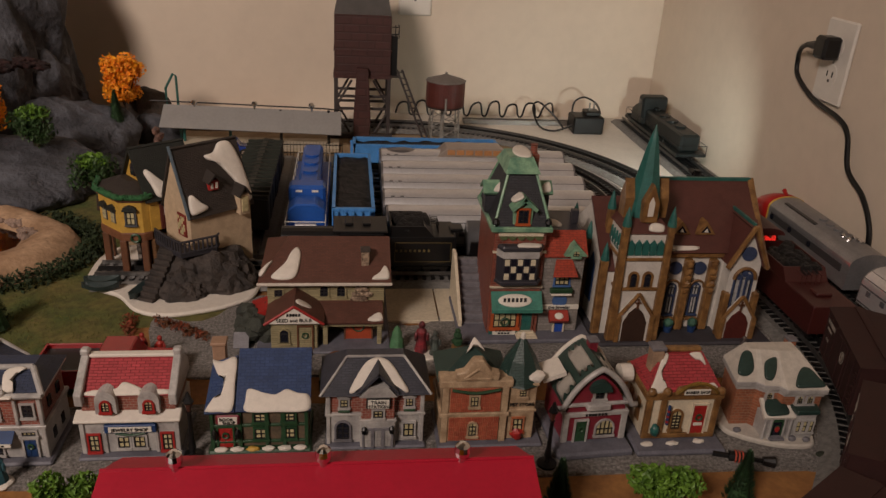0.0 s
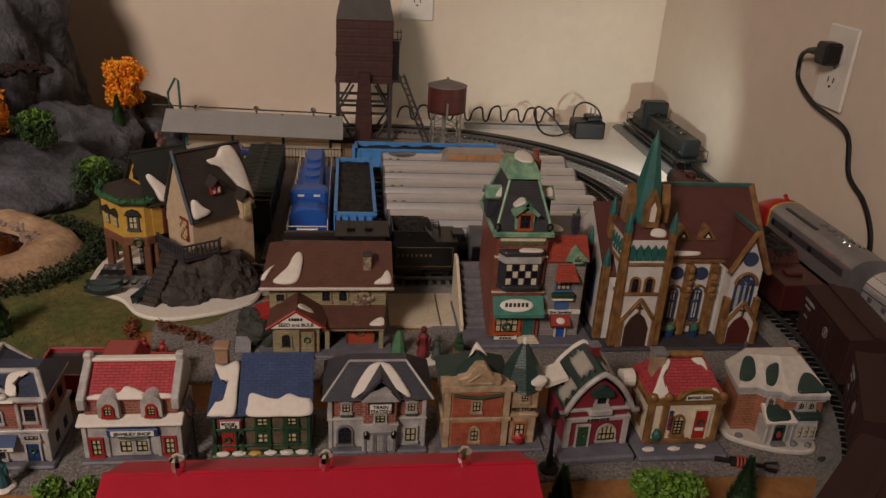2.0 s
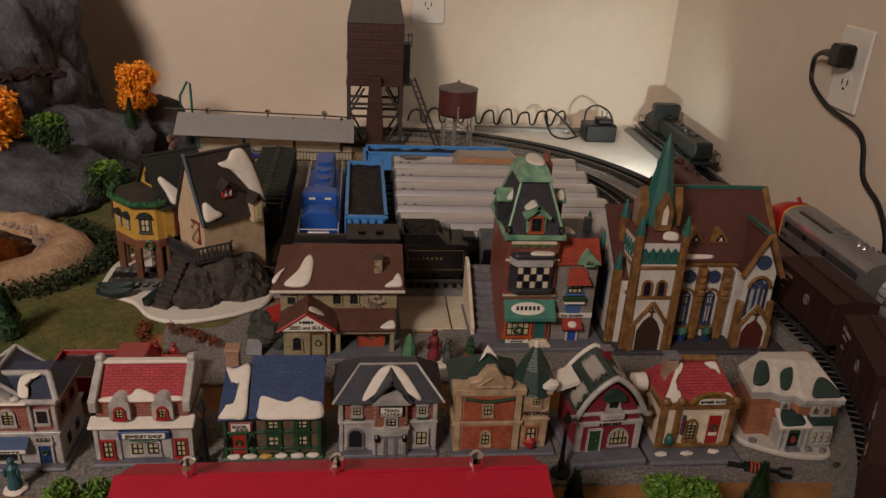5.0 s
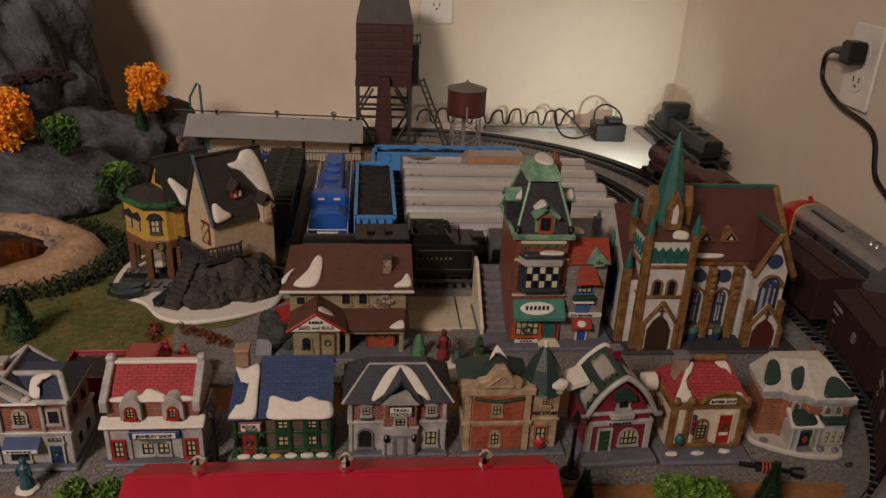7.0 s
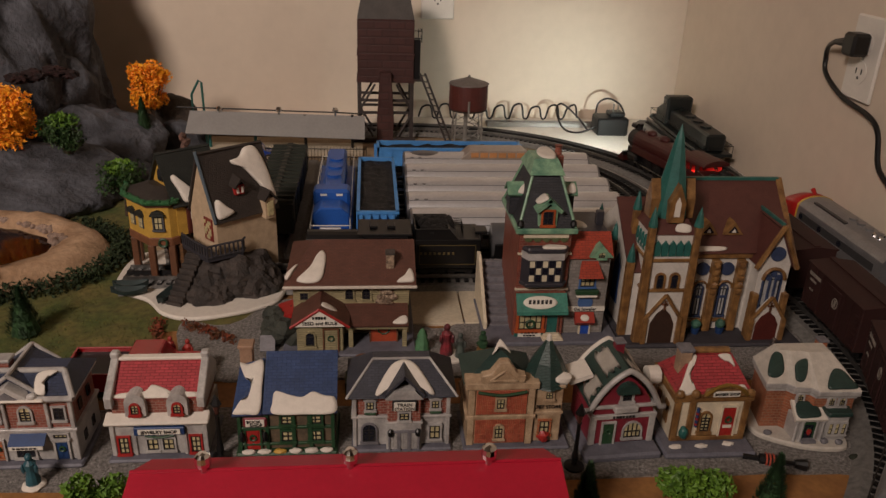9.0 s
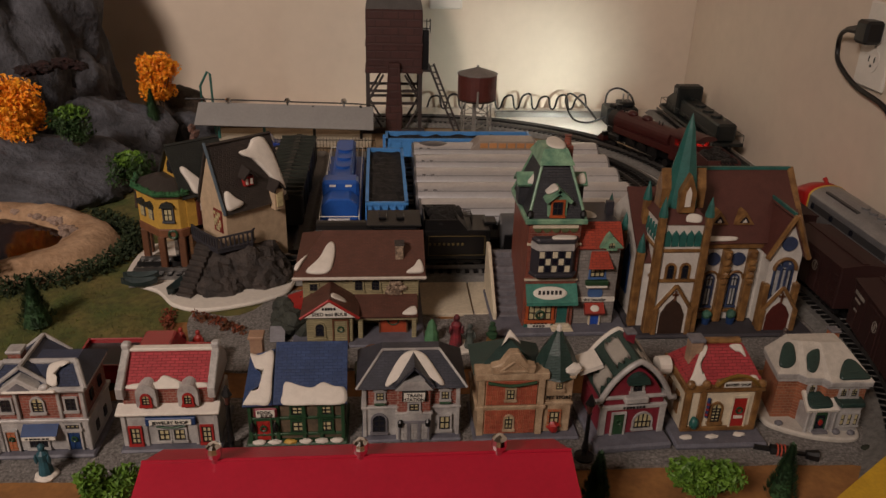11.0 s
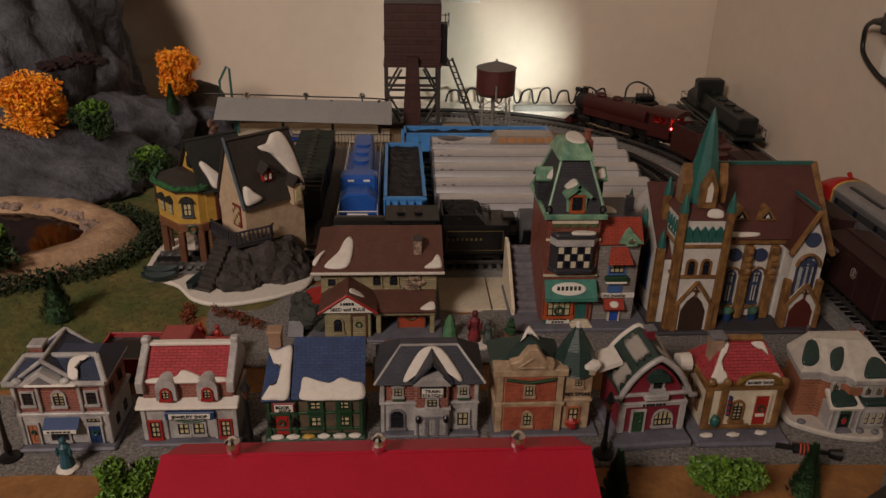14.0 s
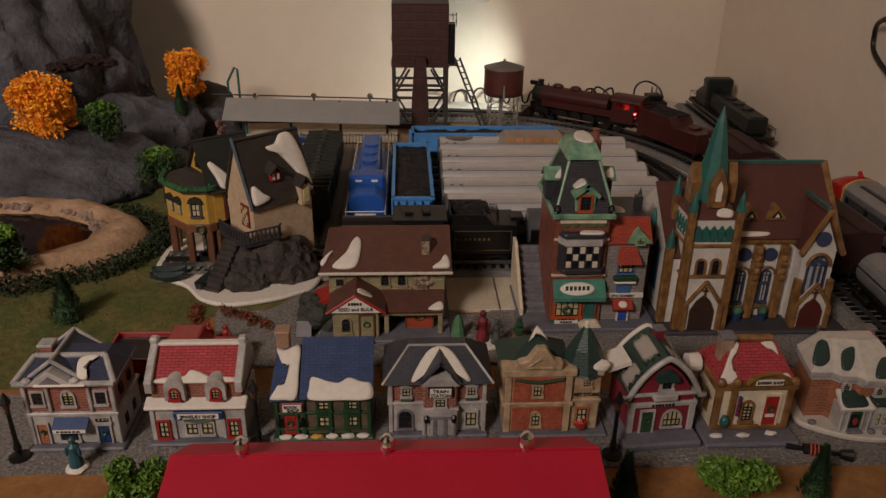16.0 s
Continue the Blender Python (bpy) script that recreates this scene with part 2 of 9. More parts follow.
def lathe(profile, cx, cy, n=16, bm=None):
    """A turned body: (radius, height) pairs round a vertical line."""
    bm = bm or bmesh.new()
    rings = []
    for r, z in profile:
        rings.append([bm.verts.new((cx + r * math.cos(2 * math.pi * k / n), cy + r * math.sin(2 * math.pi * k / n), z)) for k in range(n)] if r > 1e-6 else [bm.verts.new((cx, cy, z))])
    for a, b in zip(rings, rings[1:]):
        for k in range(n):
            q = [a[k % len(a)], a[(k + 1) % len(a)], b[(k + 1) % len(b)], b[k % len(b)]]
            q = list(dict.fromkeys(q))
            if len(q) > 2:
                bm.faces.new(q)
    for ring, rev in ((rings[0], True), (rings[-1], False)):
        if len(ring) > 1:
            bm.faces.new(ring[::-1] if rev else ring)
    return bm


def blob(c, r, bm=None, sub=2, rough=0.15, freq=2.0, seed=0.0):
    """A lumpy rounded body with radii r = (x, y, z)."""
    bm = bm or bmesh.new()
    got = bmesh.ops.create_icosphere(bm, subdivisions=sub, radius=1.0)["verts"]
    for v in got:
        k = 1 + rough * noise.noise(v.co * freq + Vector((seed, seed * 1.7, seed * 0.3)))
        v.co = Vector((c[0] + v.co.x * r[0] * k, c[1] + v.co.y * r[1] * k, c[2] + v.co.z * r[2] * k))
    return bm


def patch(name, parent, origin, u, v, ctrl, material=None, thick=0.0016, label=""):
    """A smooth-edged patch (snow, moss) on a sloping face: outline points in the face's own u, v metres."""
    u, v, o = Vector(u).normalized(), Vector(v).normalized(), Vector(origin)
    n = u.cross(v)
    if n.z < 0:
        n = -n
    rim = spline([(a, b, 0) for a, b in ctrl], 5, True)
    c = sum(rim, Vector()) / len(rim)
    bm = bmesh.new()
    rings = []
    for k, h in ((1.0, -0.0006), (1.0, thick * 0.55), (0.86, thick), (0.5, thick * 1.1)):
        rings.append([bm.verts.new(o + u * (c.x + (p.x - c.x) * k) + v * (c.y + (p.y - c.y) * k) + n * h) for p in rim])
    for a, b in zip(rings, rings[1:]):
        for i in range(len(rim)):
            bm.faces.new((a[i], a[(i + 1) % len(rim)], b[(i + 1) % len(rim)], b[i]))
    bm.faces.new(rings[-1])
    bm.faces.new(rings[0][::-1])
    return smooth(part(name, bm, material or SNOW, parent, label))


def text(words, x, y, z, size, parent, material=None, tilt=90.0, name="lettering", rz=0.0):
    """Raised lettering, its middle at x, z on a face towards -y."""
    cu = bpy.data.curves.new("lettering", "FONT")
    cu.body, cu.size, cu.extrude, cu.align_x, cu.align_y = words, size, 0.0003, "CENTER", "CENTER"
    tmp = new("lettering", cu)
    bpy.context.view_layer.update()
    me = bpy.data.meshes.new_from_object(tmp.evaluated_get(bpy.context.evaluated_depsgraph_get()))
    bpy.data.objects.remove(tmp)
    bm = bmesh.new()
    bm.from_mesh(me)
    bm.transform(pose(x, y, z, tilt, 0, rz))
    return part(name, bm, material or INK, parent, "raised lettering " + words.lower())


def bars(x, y, z, w, h, parent, material=None, n=5, seed=1):
    """Unreadable writing: a row of small plain bars."""
    rnd = random.Random(seed)
    bm = bmesh.new()
    p = x - w / 2
    step = w / n
    for i in range(n):
        box(p, y, z - h / 2, p + step * rnd.uniform(0.55, 0.85), y + 0.0008, z + h / 2, 0, bm)
        p += step
    return part("lettering", bm, material or INK, parent, "row of worn painted marks")


def window(parent, x, z, w, h, y, frame=None, pane=None, arch=False, cols=2, rows=2, f=0.0016, name="window", sill=True):
    """A window on a face towards -y: a frame with bars, and its pane as a part of it."""
    frame, pane = frame or GREYW, pane or PANE
    bm = bmesh.new()
    x0, x1, z0, z1 = x - w / 2, x + w / 2, z - h / 2, z + h / 2
    ya, yb = y - 0.0016, y + 0.001
    box(x0 - f, ya, z0 - f, x0, yb, z1 + (0 if arch else f), 0, bm)
    box(x1, ya, z0 - f, x1 + f, yb, z1 + (0 if arch else f), 0, bm)
    if sill:
        box(x0 - f * 1.4, ya - 0.0012, z0 - f * 1.3, x1 + f * 1.4, yb, z0, 0, bm)
    if arch:
        seg = 8
        for i in range(seg):
            a0, a1 = math.pi * i / seg, math.pi * (i + 1) / seg
            r0, r1 = w / 2, w / 2 + f
            prism([(x + r0 * math.cos(a0), z1 + r0 * math.sin(a0)), (x + r1 * math.cos(a0), z1 + r1 * math.sin(a0)),
                   (x + r1 * math.cos(a1), z1 + r1 * math.sin(a1)), (x + r0 * math.cos(a1), z1 + r0 * math.sin(a1))], "y", ya, yb, bm)
    else:
        box(x0, ya, z1, x1, yb, z1 + f, 0, bm)
    top = z1 + (w / 2 if arch else 0)
    ob = part(name, bm, frame, parent)
    e = min(0.0006, w * 0.07)
    gb = bmesh.new()
    for xx in [x0 + e] + [x0 + w * i / cols for i in range(1, cols)] + [x1 - e]:
        box(xx - e, ya + 0.0006, z0, xx + e, yb, z1 if xx < x0 + 2 * e or xx > x1 - 2 * e else top, 0, gb)
    for zz in [z0 + e] + [z0 + h * i / rows for i in range(1, rows)] + [z1 - e]:
        box(x0, ya + 0.0005, zz - e, x1, yb - 0.0001, zz + e, 0, gb)
    part("glazing_bar", gb, INK, ob, "dark painted glazing bars")
    if arch:
        pts = [(x0, z0), (x1, z0)] + [(x + w / 2 * math.cos(math.pi * i / 8), z1 + w / 2 * math.sin(math.pi * i / 8)) for i in range(9)]
        g = prism(pts, "y", y - 0.0006, y + 0.0004)
    else:
        g = box(x0, y - 0.0006, z0, x1, y + 0.0004, z1)
    part("pane", g, pane, ob)
    return ob


def door(parent, x, z0, w, h, y, material, frame=None, arch=False, wreath=True):
    bm = bmesh.new()
    fr = 0.0016
    box(x - w / 2 - fr, y - 0.002, z0, x - w / 2, y + 0.001, z0 + h + fr, 0, bm)
    box(x + w / 2, y - 0.002, z0, x + w / 2 + fr, y + 0.001, z0 + h + fr, 0, bm)
    box(x - w / 2, y - 0.002, z0 + h, x + w / 2, y + 0.001, z0 + h + fr, 0, bm)
    d = part("door", bm, frame or GREYW, parent)
    lf = bmesh.new()
    box(x - w / 2, y - 0.0008, z0, x + w / 2, y + 0.0004, z0 + h, 0, lf)
    for i in (0, 1):
        for k in (0, 1):
            cx = x + (i - 0.5) * w * 0.46
            box(cx - w * 0.16, y - 0.0013, z0 + h * (0.1 + 0.46 * k), cx + w * 0.16, y - 0.0006, z0 + h * (0.46 + 0.46 * k), 0, lf)
    part("leaf", lf, material, d)
    if wreath:
        ring = [Vector((x + w * 0.22 * math.cos(a), y - 0.002, z0 + h * 0.62 + w * 0.22 * math.sin(a))) for a in [i * math.pi / 5 for i in range(11)]]
        part("wreath", tube(ring, 0.0009, 5), GREEN, d)
    return d


def gable_roof(parent, x0, x1, y0, y1, ze, zr, material, over=0.003, thick=0.002, along="x", name="roof"):
    """A ridged roof of two plates. along x: the eaves face the viewer; along y: the gable does."""
    bm = bmesh.new()
    if along == "x":
        ym = (y0 + y1) / 2
        slab([(x0 - over, y0 - over, ze), (x1 + over, y0 - over, ze), (x1 + over, ym, zr), (x0 - over, ym, zr)], thick, bm)
        slab([(x0 - over, ym, zr), (x1 + over, ym, zr), (x1 + over, y1 + over, ze), (x0 - over, y1 + over, ze)], thick, bm)
    else:
        xm = (x0 + x1) / 2
        slab([(x0 - over, y0 - over, ze), (xm, y0 - over, zr), (xm, y1 + over, zr), (x0 - over, y1 + over, ze)], thick, bm)
        slab([(xm, y0 - over, zr), (x1 + over, y0 - over, ze), (x1 + over, y1 + over, ze), (xm, y1 + over, zr)], thick, bm)
    return part(name, bm, material, parent)


def hip_roof(parent, x0, x1, y0, y1, ze, zt, inx, iny, material, name="roof"):
    """A frustum: eaves rectangle to a smaller top rectangle."""
    bm = bmesh.new()
    a = [bm.verts.new(p) for p in ((x0, y0, ze), (x1, y0, ze), (x1, y1, ze), (x0, y1, ze))]
    b = [bm.verts.new(p) for p in ((x0 + inx, y0 + iny, zt), (x1 - inx, y0 + iny, zt), (x1 - inx, y1 - iny, zt), (x0 + inx, y1 - iny, zt))]
    bm.faces.new(a[::-1]), bm.faces.new(b)
    for i in range(4):
        bm.faces.new((a[i], a[(i + 1) % 4], b[(i + 1) % 4], b[i]))
    return part(name, bm, material, parent)


def chimney(parent, x, y, z0, z1, w, material, cap=None):
    ch = part("chimney", box(x - w / 2, y - w / 2, z0, x + w / 2, y + w / 2, z1, 0.0004), material, parent)
    part("cap", box(x - w * 0.62, y - w * 0.62, z1, x + w * 0.62, y + w * 0.62, z1 + w * 0.28, 0.0006), cap or SNOW, ch)
    return ch

# ---- room ----
WALLP = mat("cream_wall_paint", "d3c5b3", 0.8, 0.03, 6, 0.05, depth=0.0005)
# unseen west and south walls: dark brown is added to cut bounced light
FARW = mat("dark_unseen_wall", "63564a", 0.85, 0.06, 6, 0.1)
WHITEB = mat("white_board", "d6d0c6", 0.6, 0.05, 20, 0.08)
DIRT = mat("tan_brown_board", "9a6c3c", 0.8, 0.16, 30, 0.4, second="7d5530")
TANB = mat("tan_board", "a08c70", 0.8, 0.14, 24, 0.35, second="8a7458")


def structure(name, bm, material, label, category="wall"):
    return solo(name, bm, material, label, category, kind="structure")


structure("wall_north", box(-2.6, 1.74, -0.75, 0.83, 1.86, 1.75), WALLP, "plain cream painted room wall behind the layout")
structure("wall_east", box(0.711, -2.4, -0.75, 0.83, 1.737, 1.75), WALLP, "plain cream painted side wall with an outlet")
structure("wall_west", box(-2.72, -2.4, -0.75, -2.6, 1.86, 1.75), FARW, "unseen room wall, dark brown to cut bounced light")
structure("wall_south", box(-2.72, -2.52, -0.75, 0.83, -2.4, 1.75), FARW, "unseen room wall, dark brown to cut bounced light")
structure("ceiling", box(-2.72, -2.52, 1.752, 0.83, 1.86, 1.85), mat("ceiling_paint", "a39a8e", 0.9, 0.04, 6, 0.1), "plain white ceiling", "ceiling")
structure("floor", box(-2.72, -2.52, -0.85, 0.83, 1.86, -0.752), mat("carpet", "4c4238", 0.95, 0.2, 60, 0.6), "plain brown carpet floor", "floor")
table = thing("layout_table", -0.3, 0.8, -0.03, "large tan train table top against two walls", "table")
part("tabletop", box(-1.4, 0.05, -0.03, 0.708, 1.737, 0.0), DIRT, table, "tan-brown painted board")
for lx in (-1.3, 0.62):
    for ly in (0.15, 1.6):
        part("leg", box(lx - 0.03, ly - 0.03, -0.75, lx + 0.03, ly + 0.03, -0.03), BROWNT, table)


def mat_sheet(name, pts, z, material, label, category, rough=0.0, kind="structure"):
    rim = spline([(x, y, 0) for x, y in pts], 4, True) if rough else [Vector((x, y, 0)) for x, y in pts]
    if rough:
        rim = [p + Vector((noise.noise(p * 40), noise.noise(p * 40 + Vector((9, 9, 9))), 0)) * rough for p in rim]
    return solo(name, prism([(p.x, p.y) for p in rim], "z", 0.0, z), material, label, category, kind=kind)


mat_sheet("white_tabletop", [(0.20, 1.60), (0.36, 1.50), (0.46, 1.36), (0.50, 1.15), (0.60, 0.95), (0.705, 0.95), (0.705, 1.735), (-0.1, 1.735), (-0.1, 1.62)], 0.002, WHITEB, "bare white board in the corner by the walls", "board")
mat_sheet("yard_ground", [(-0.24, 0.86), (0.50, 0.865), (0.50, 1.15), (0.44, 1.38), (0.33, 1.50), (0.18, 1.56), (-0.42, 1.56), (-0.42, 1.2)], 0.0015, TANB, "tan painted ground of the rail yard", "ground")
GRAVEL = mat("grey_gravel", "aba6a1", 0.9, 0.55, 330, 1.0, second="6e6a67", depth=0.0018)
mat_sheet("gravel_street", [(-0.6, 0.515), (-0.3, 0.512), (0.1, 0.508), (0.35, 0.505), (0.455, 0.505), (0.49, 0.56), (0.50, 0.62), (0.38, 0.612), (0.1, 0.618), (-0.3, 0.62), (-0.6, 0.63)], 0.003, GRAVEL, "speckled grey gravel street under the front shops", "gravel", 0.004)
mat_sheet("gravel_square", [(-0.17, 0.672), (0.0, 0.668), (0.3, 0.66), (0.5, 0.655), (0.507, 0.73), (0.505, 0.835), (0.3, 0.835), (0.152, 0.82), (0.10, 0.772), (0.055, 0.775), (0.04, 0.83), (-0.1, 0.84), (-0.155, 0.78), (-0.21, 0.79), (-0.2, 0.72)], 0.003, GRAVEL, "speckled grey gravel square between the large houses", "gravel", 0.004)
CONC = mat("beige_concrete", "cbbfa8", 0.8, 0.12, 40, 0.3)
for i, (xa, xb) in enumerate(((0.05, 0.112), (0.114, 0.15))):
    solo("paving_slab", box(xa, 0.775, 0.0, xb, 0.856, 0.0045, 0.0006), CONC, "beige concrete slab before the track", "slab", "slabs by the track", "structure")
LAWN = mat("lawn", "465224", 0.95, 0.35, 18, 0.9, second="6a6034", depth=0.002)
mat_sheet("lawn", [(-0.62, 0.64), (-0.42, 0.635), (-0.26, 0.64), (-0.20, 0.69), (-0.235, 0.76), (-0.19, 0.775), (-0.13, 0.79), (-0.12, 0.86), (-0.2, 0.92), (-0.3, 1.0), (-0.27, 1.15), (-0.33, 1.3), (-0.45, 1.3), (-0.7, 1.1), (-0.8, 0.8)], 0.0026, LAWN, "matted green and brown model grass", "lawn", 0.006)

# ---- railway track ----


def track(name, pts, label, ties=True, group="tracks"):
    """Grey roadbed, three rails and dark ties along a line of points."""
    tr = thing(name, pts[0].x, pts[0].y, 0, label, "track", group)
    norm = []
    for i, p in enumerate(pts):
        d = (pts[min(i + 1, len(pts) - 1)] - pts[max(i - 1, 0)]).normalized()
        norm.append(Vector((d.y, -d.x, 0)))
    prof = [(-0.044, 0.003), (-0.034, 0.0095), (0.034, 0.0095), (0.044, 0.003)]

    def sweep(profile):
        bm = bmesh.new()
        rings = [[bm.verts.new((p.x + n.x * a, p.y + n.y * a, z)) for a, z in profile] for p, n in zip(pts, norm)]
        k = len(profile)
        for a, b in zip(rings, rings[1:]):
            for i in range(k):
                bm.faces.new((a[i], a[(i + 1) % k], b[(i + 1) % k], b[i]))
        bm.faces.new(rings[0]), bm.faces.new(rings[-1][::-1])
        return bm
    part("roadbed", sweep(prof), BED, tr, "grey moulded ballast")
    for o in (-0.0165, 0.0, 0.0165):
        part("rail", sweep([(o - 0.0012, 0.0113), (o - 0.0009, 0.0165), (o + 0.0009, 0.0165), (o + 0.0012, 0.0113)]), STEEL if o else IRON, tr, "dull steel rail" if o else "dark centre rail")
    if ties:
        seg = [(b - a).length for a, b in zip(pts, pts[1:])]
        total, step = sum(seg), 0.0112
        me = None
        s, i, acc = 0.0, 0, 0.0
        for k in range(int(total / step)):
            s = k * step
            while i < len(seg) - 1 and acc + seg[i] < s:
                acc += seg[i]
                i += 1
            p = pts[i].lerp(pts[i + 1], (s - acc) / seg[i])
            d = pts[i + 1] - pts[i]
            if me is None:
                bm = box(-0.0026, -0.027, 0.0088, 0.0026, 0.027, 0.0114)
                me = bpy.data.meshes.new("tie")
                bm.to_mesh(me)
                bm.free()
                me.materials.append(BLACK)
            t = new("tie", me)
            t.parent = tr
            t.matrix_local = pose(p.x - pts[0].x, p.y - pts[0].y, 0, 0, 0, math.degrees(math.atan2(d.y, d.x)))
    return tr


CX, R0, YB, YF, XS = 0.088, 0.457, 1.15, 0.74, 0.545


def loop(s):
    """The main line: metres from where the rear curve begins, forwards; gives the place."""
    if s < -(YB - YF):
        a = -(s + (YB - YF)) / R0 * -1
        return Vector((CX + R0 * math.cos(a), YF + R0 * math.sin(a), 0))
    if s < 0:
        return Vector((XS, YB + s, 0))
    if s < R0 * math.pi / 2:
        return Vector((CX + R0 * math.cos(s / R0), YB + R0 * math.sin(s / R0), 0))
    return Vector((CX - (s - R0 * math.pi / 2), YB + R0, 0))


track("main_line_track", [loop(-1.1 + 0.02 * i) for i in range(128)], "grey three-rail track curving round the town")
track("inner_track", [Vector((CX + 0.365 * math.cos(a), YB + 0.365 * math.sin(a), 0)) for a in [math.radians(-6 + 2 * i) for i in range(21)]], "grey three-rail track of an inner curve")
track("siding_track", [Vector((0.657, 0.2 + 0.05 * i, 0)) for i in range(31)], "grey three-rail siding along the side wall")
track("front_yard_track", [Vector((-0.3 + 0.05 * i, 0.897, 0)) for i in range(17)], "grey three-rail track behind the large houses")
for i, yy in enumerate((0.963, 1.028, 1.093, 1.158, 1.223)):
    track("storage_track", [Vector((0.045, yy, 0)), Vector((0.2, yy, 0)), Vector((0.37, yy, 0))], "grey storage track under silver coaches", False)
track("rear_yard_track", [Vector((-0.02 + 0.1 * i, 1.305, 0)) for i in range(4)], "grey storage track under a long open wagon", False)
for xx in (-0.128, -0.05, 0.014):
    track("stub_track", [Vector((xx, 0.945, 0)), Vector((xx, 1.1, 0)), Vector((xx, 1.38, 0))], "grey stub track of the yard", False)

# ---- rolling stock ----
WHEEL = mat("wheel_steel", "2a2828", 0.45, 0.2, 200, 0.1, metal=0.5)


def bogie(parent, x, w=0.030, name="bogie"):
    """Two axles in a side frame, round the line x of a car that lies along x; the wheels stand on z = 0."""
    bm = bmesh.new()
    for s in (-1, 1):
        box(x - 0.017, s * w * 0.62 - 0.0015, 0.004, x + 0.017, s * w * 0.62 + 0.0015, 0.0095, 0.0008, bm)
    box(x - 0.004, -w * 0.6, 0.005, x + 0.004, w * 0.6, 0.011, 0, bm)
    b = part(name, bm, BLACK, parent, "black plastic bogie")
    for dx in (-0.011, 0.011):
        wb = bmesh.new()
        for s in (-1, 1):
            cyl((x + dx, s * 0.0145, 0.0062), (x + dx, s * 0.0178, 0.0062), 0.0062, n=12, bm=wb)
        cyl((x + dx, -0.0145, 0.0062), (x + dx, 0.0145, 0.0062), 0.0012, n=6, bm=wb)
        part("wheelset", wb, WHEEL, b)


RAILZ = 0.0166


def roll(ob, x, y, rz):
    ob.matrix_world = pose(x, y, RAILZ, 0, 0, rz)
    return ob


def car(name, label, group=""):
    ob = tagged(new(name), label, "train car", group)
    ORG[ob.name] = Vector()
    return ob


def couplers(ob, L, m=None):
    for s in (-1, 1):
        part("coupler", box(min(s * L, s * (L + 0.012)), -0.003, 0.009, max(s * L, s * (L + 0.012)), 0.003, 0.014, 0.0008), BLACK, ob)


def boxcar(label, colour, group="", L=0.061, W=0.0265, H=0.068, lettered=True):
    ob = car("boxcar", label, group)
    bm = box(-L, -W, 0.012, L, W, H - 0.004, 0.0008)
    part("body", bm, colour, ob)
    part("roof", prism([(-W - 0.0012, H - 0.005), (W + 0.0012, H - 0.005), (W + 0.0012, H - 0.0035), (0, H), (-W - 0.0012, H - 0.0035)], "x", -L - 0.001, L + 0.001), colour, ob, "brown ridged roof")
    part("roof_walk", box(-L, -0.004, H, L, 0.004, H + 0.0012), colour, ob)
    for s in (-1, 1):
        d = part("door", box(-0.018, s * W - 0.0012, 0.014, 0.014, s * W + 0.0012, H - 0.009, 0.0004), colour, ob)
        part("rib", box(-0.003, min(s * W, s * (W + 0.002)), 0.015, -0.001, max(s * W, s * (W + 0.002)), H - 0.01), colour, d)
        for k in range(8):
            xx = -L + 0.004 + k * (2 * L - 0.008) / 7
            if abs(xx + 0.002) > 0.019:
                part("rib", box(xx - 0.0007, s * W - 0.0008, 0.013, xx + 0.0007, s * W + 0.0008, H - 0.006), colour, ob)
        lad = bmesh.new()
        for k in range(6):
            box(-L + 0.003, s * W - 0.0016, 0.016 + 0.007 * k, -L + 0.011, s * W + 0.0016, 0.0175 + 0.007 * k, 0, lad)
        part("ladder", lad, colour, ob)
        if lettered:
            yy = s * (W + 0.0009)
            bm = bmesh.new()
            rnd = random.Random(4)
            for k in range(12):
                xx = s * (0.052) - s * k * 0.0022
                box(xx - 0.0006, yy - 0.0003, H - 0.0165, xx + 0.0006, yy + 0.0003, H - 0.0125, 0, bm)
            for k in range(7):
                xx = s * (0.049) - s * k * 0.0022
                box(xx - 0.0006, yy - 0.0003, H - 0.023, xx + 0.0006, yy + 0.0003, H - 0.0205, 0, bm)
            for k in range(4):
                xx = s * (0.046) - s * k * 0.0022
                box(xx - 0.0006, yy - 0.0003, H - 0.034, xx + 0.0006, yy + 0.0003, H - 0.0315, 0, bm)
            part("lettering", bm, mat("dull_white", "8e867c", 0.6, 0.2, 90, 0), ob, "faded white painted marks")
            ring = [Vector((-s * 0.010 + 0.0050 * math.cos(a), yy, H - 0.024 + 0.0058 * math.sin(a))) for a in [i * math.pi / 10 for i in range(21)]]
            em = tube(ring, 0.0008, 5)
            box(-s * 0.010 - 0.0018, yy - 0.0004, H - 0.028, -s * 0.010 + 0.0018, yy + 0.0004, H - 0.020, 0, em)
            part("emblem", em, mat("dull_white", "8e867c"), ob, "round faded white emblem")
    couplers(ob, L)
    bogie(ob, -L + 0.022)
    bogie(ob, L - 0.022)
    return ob


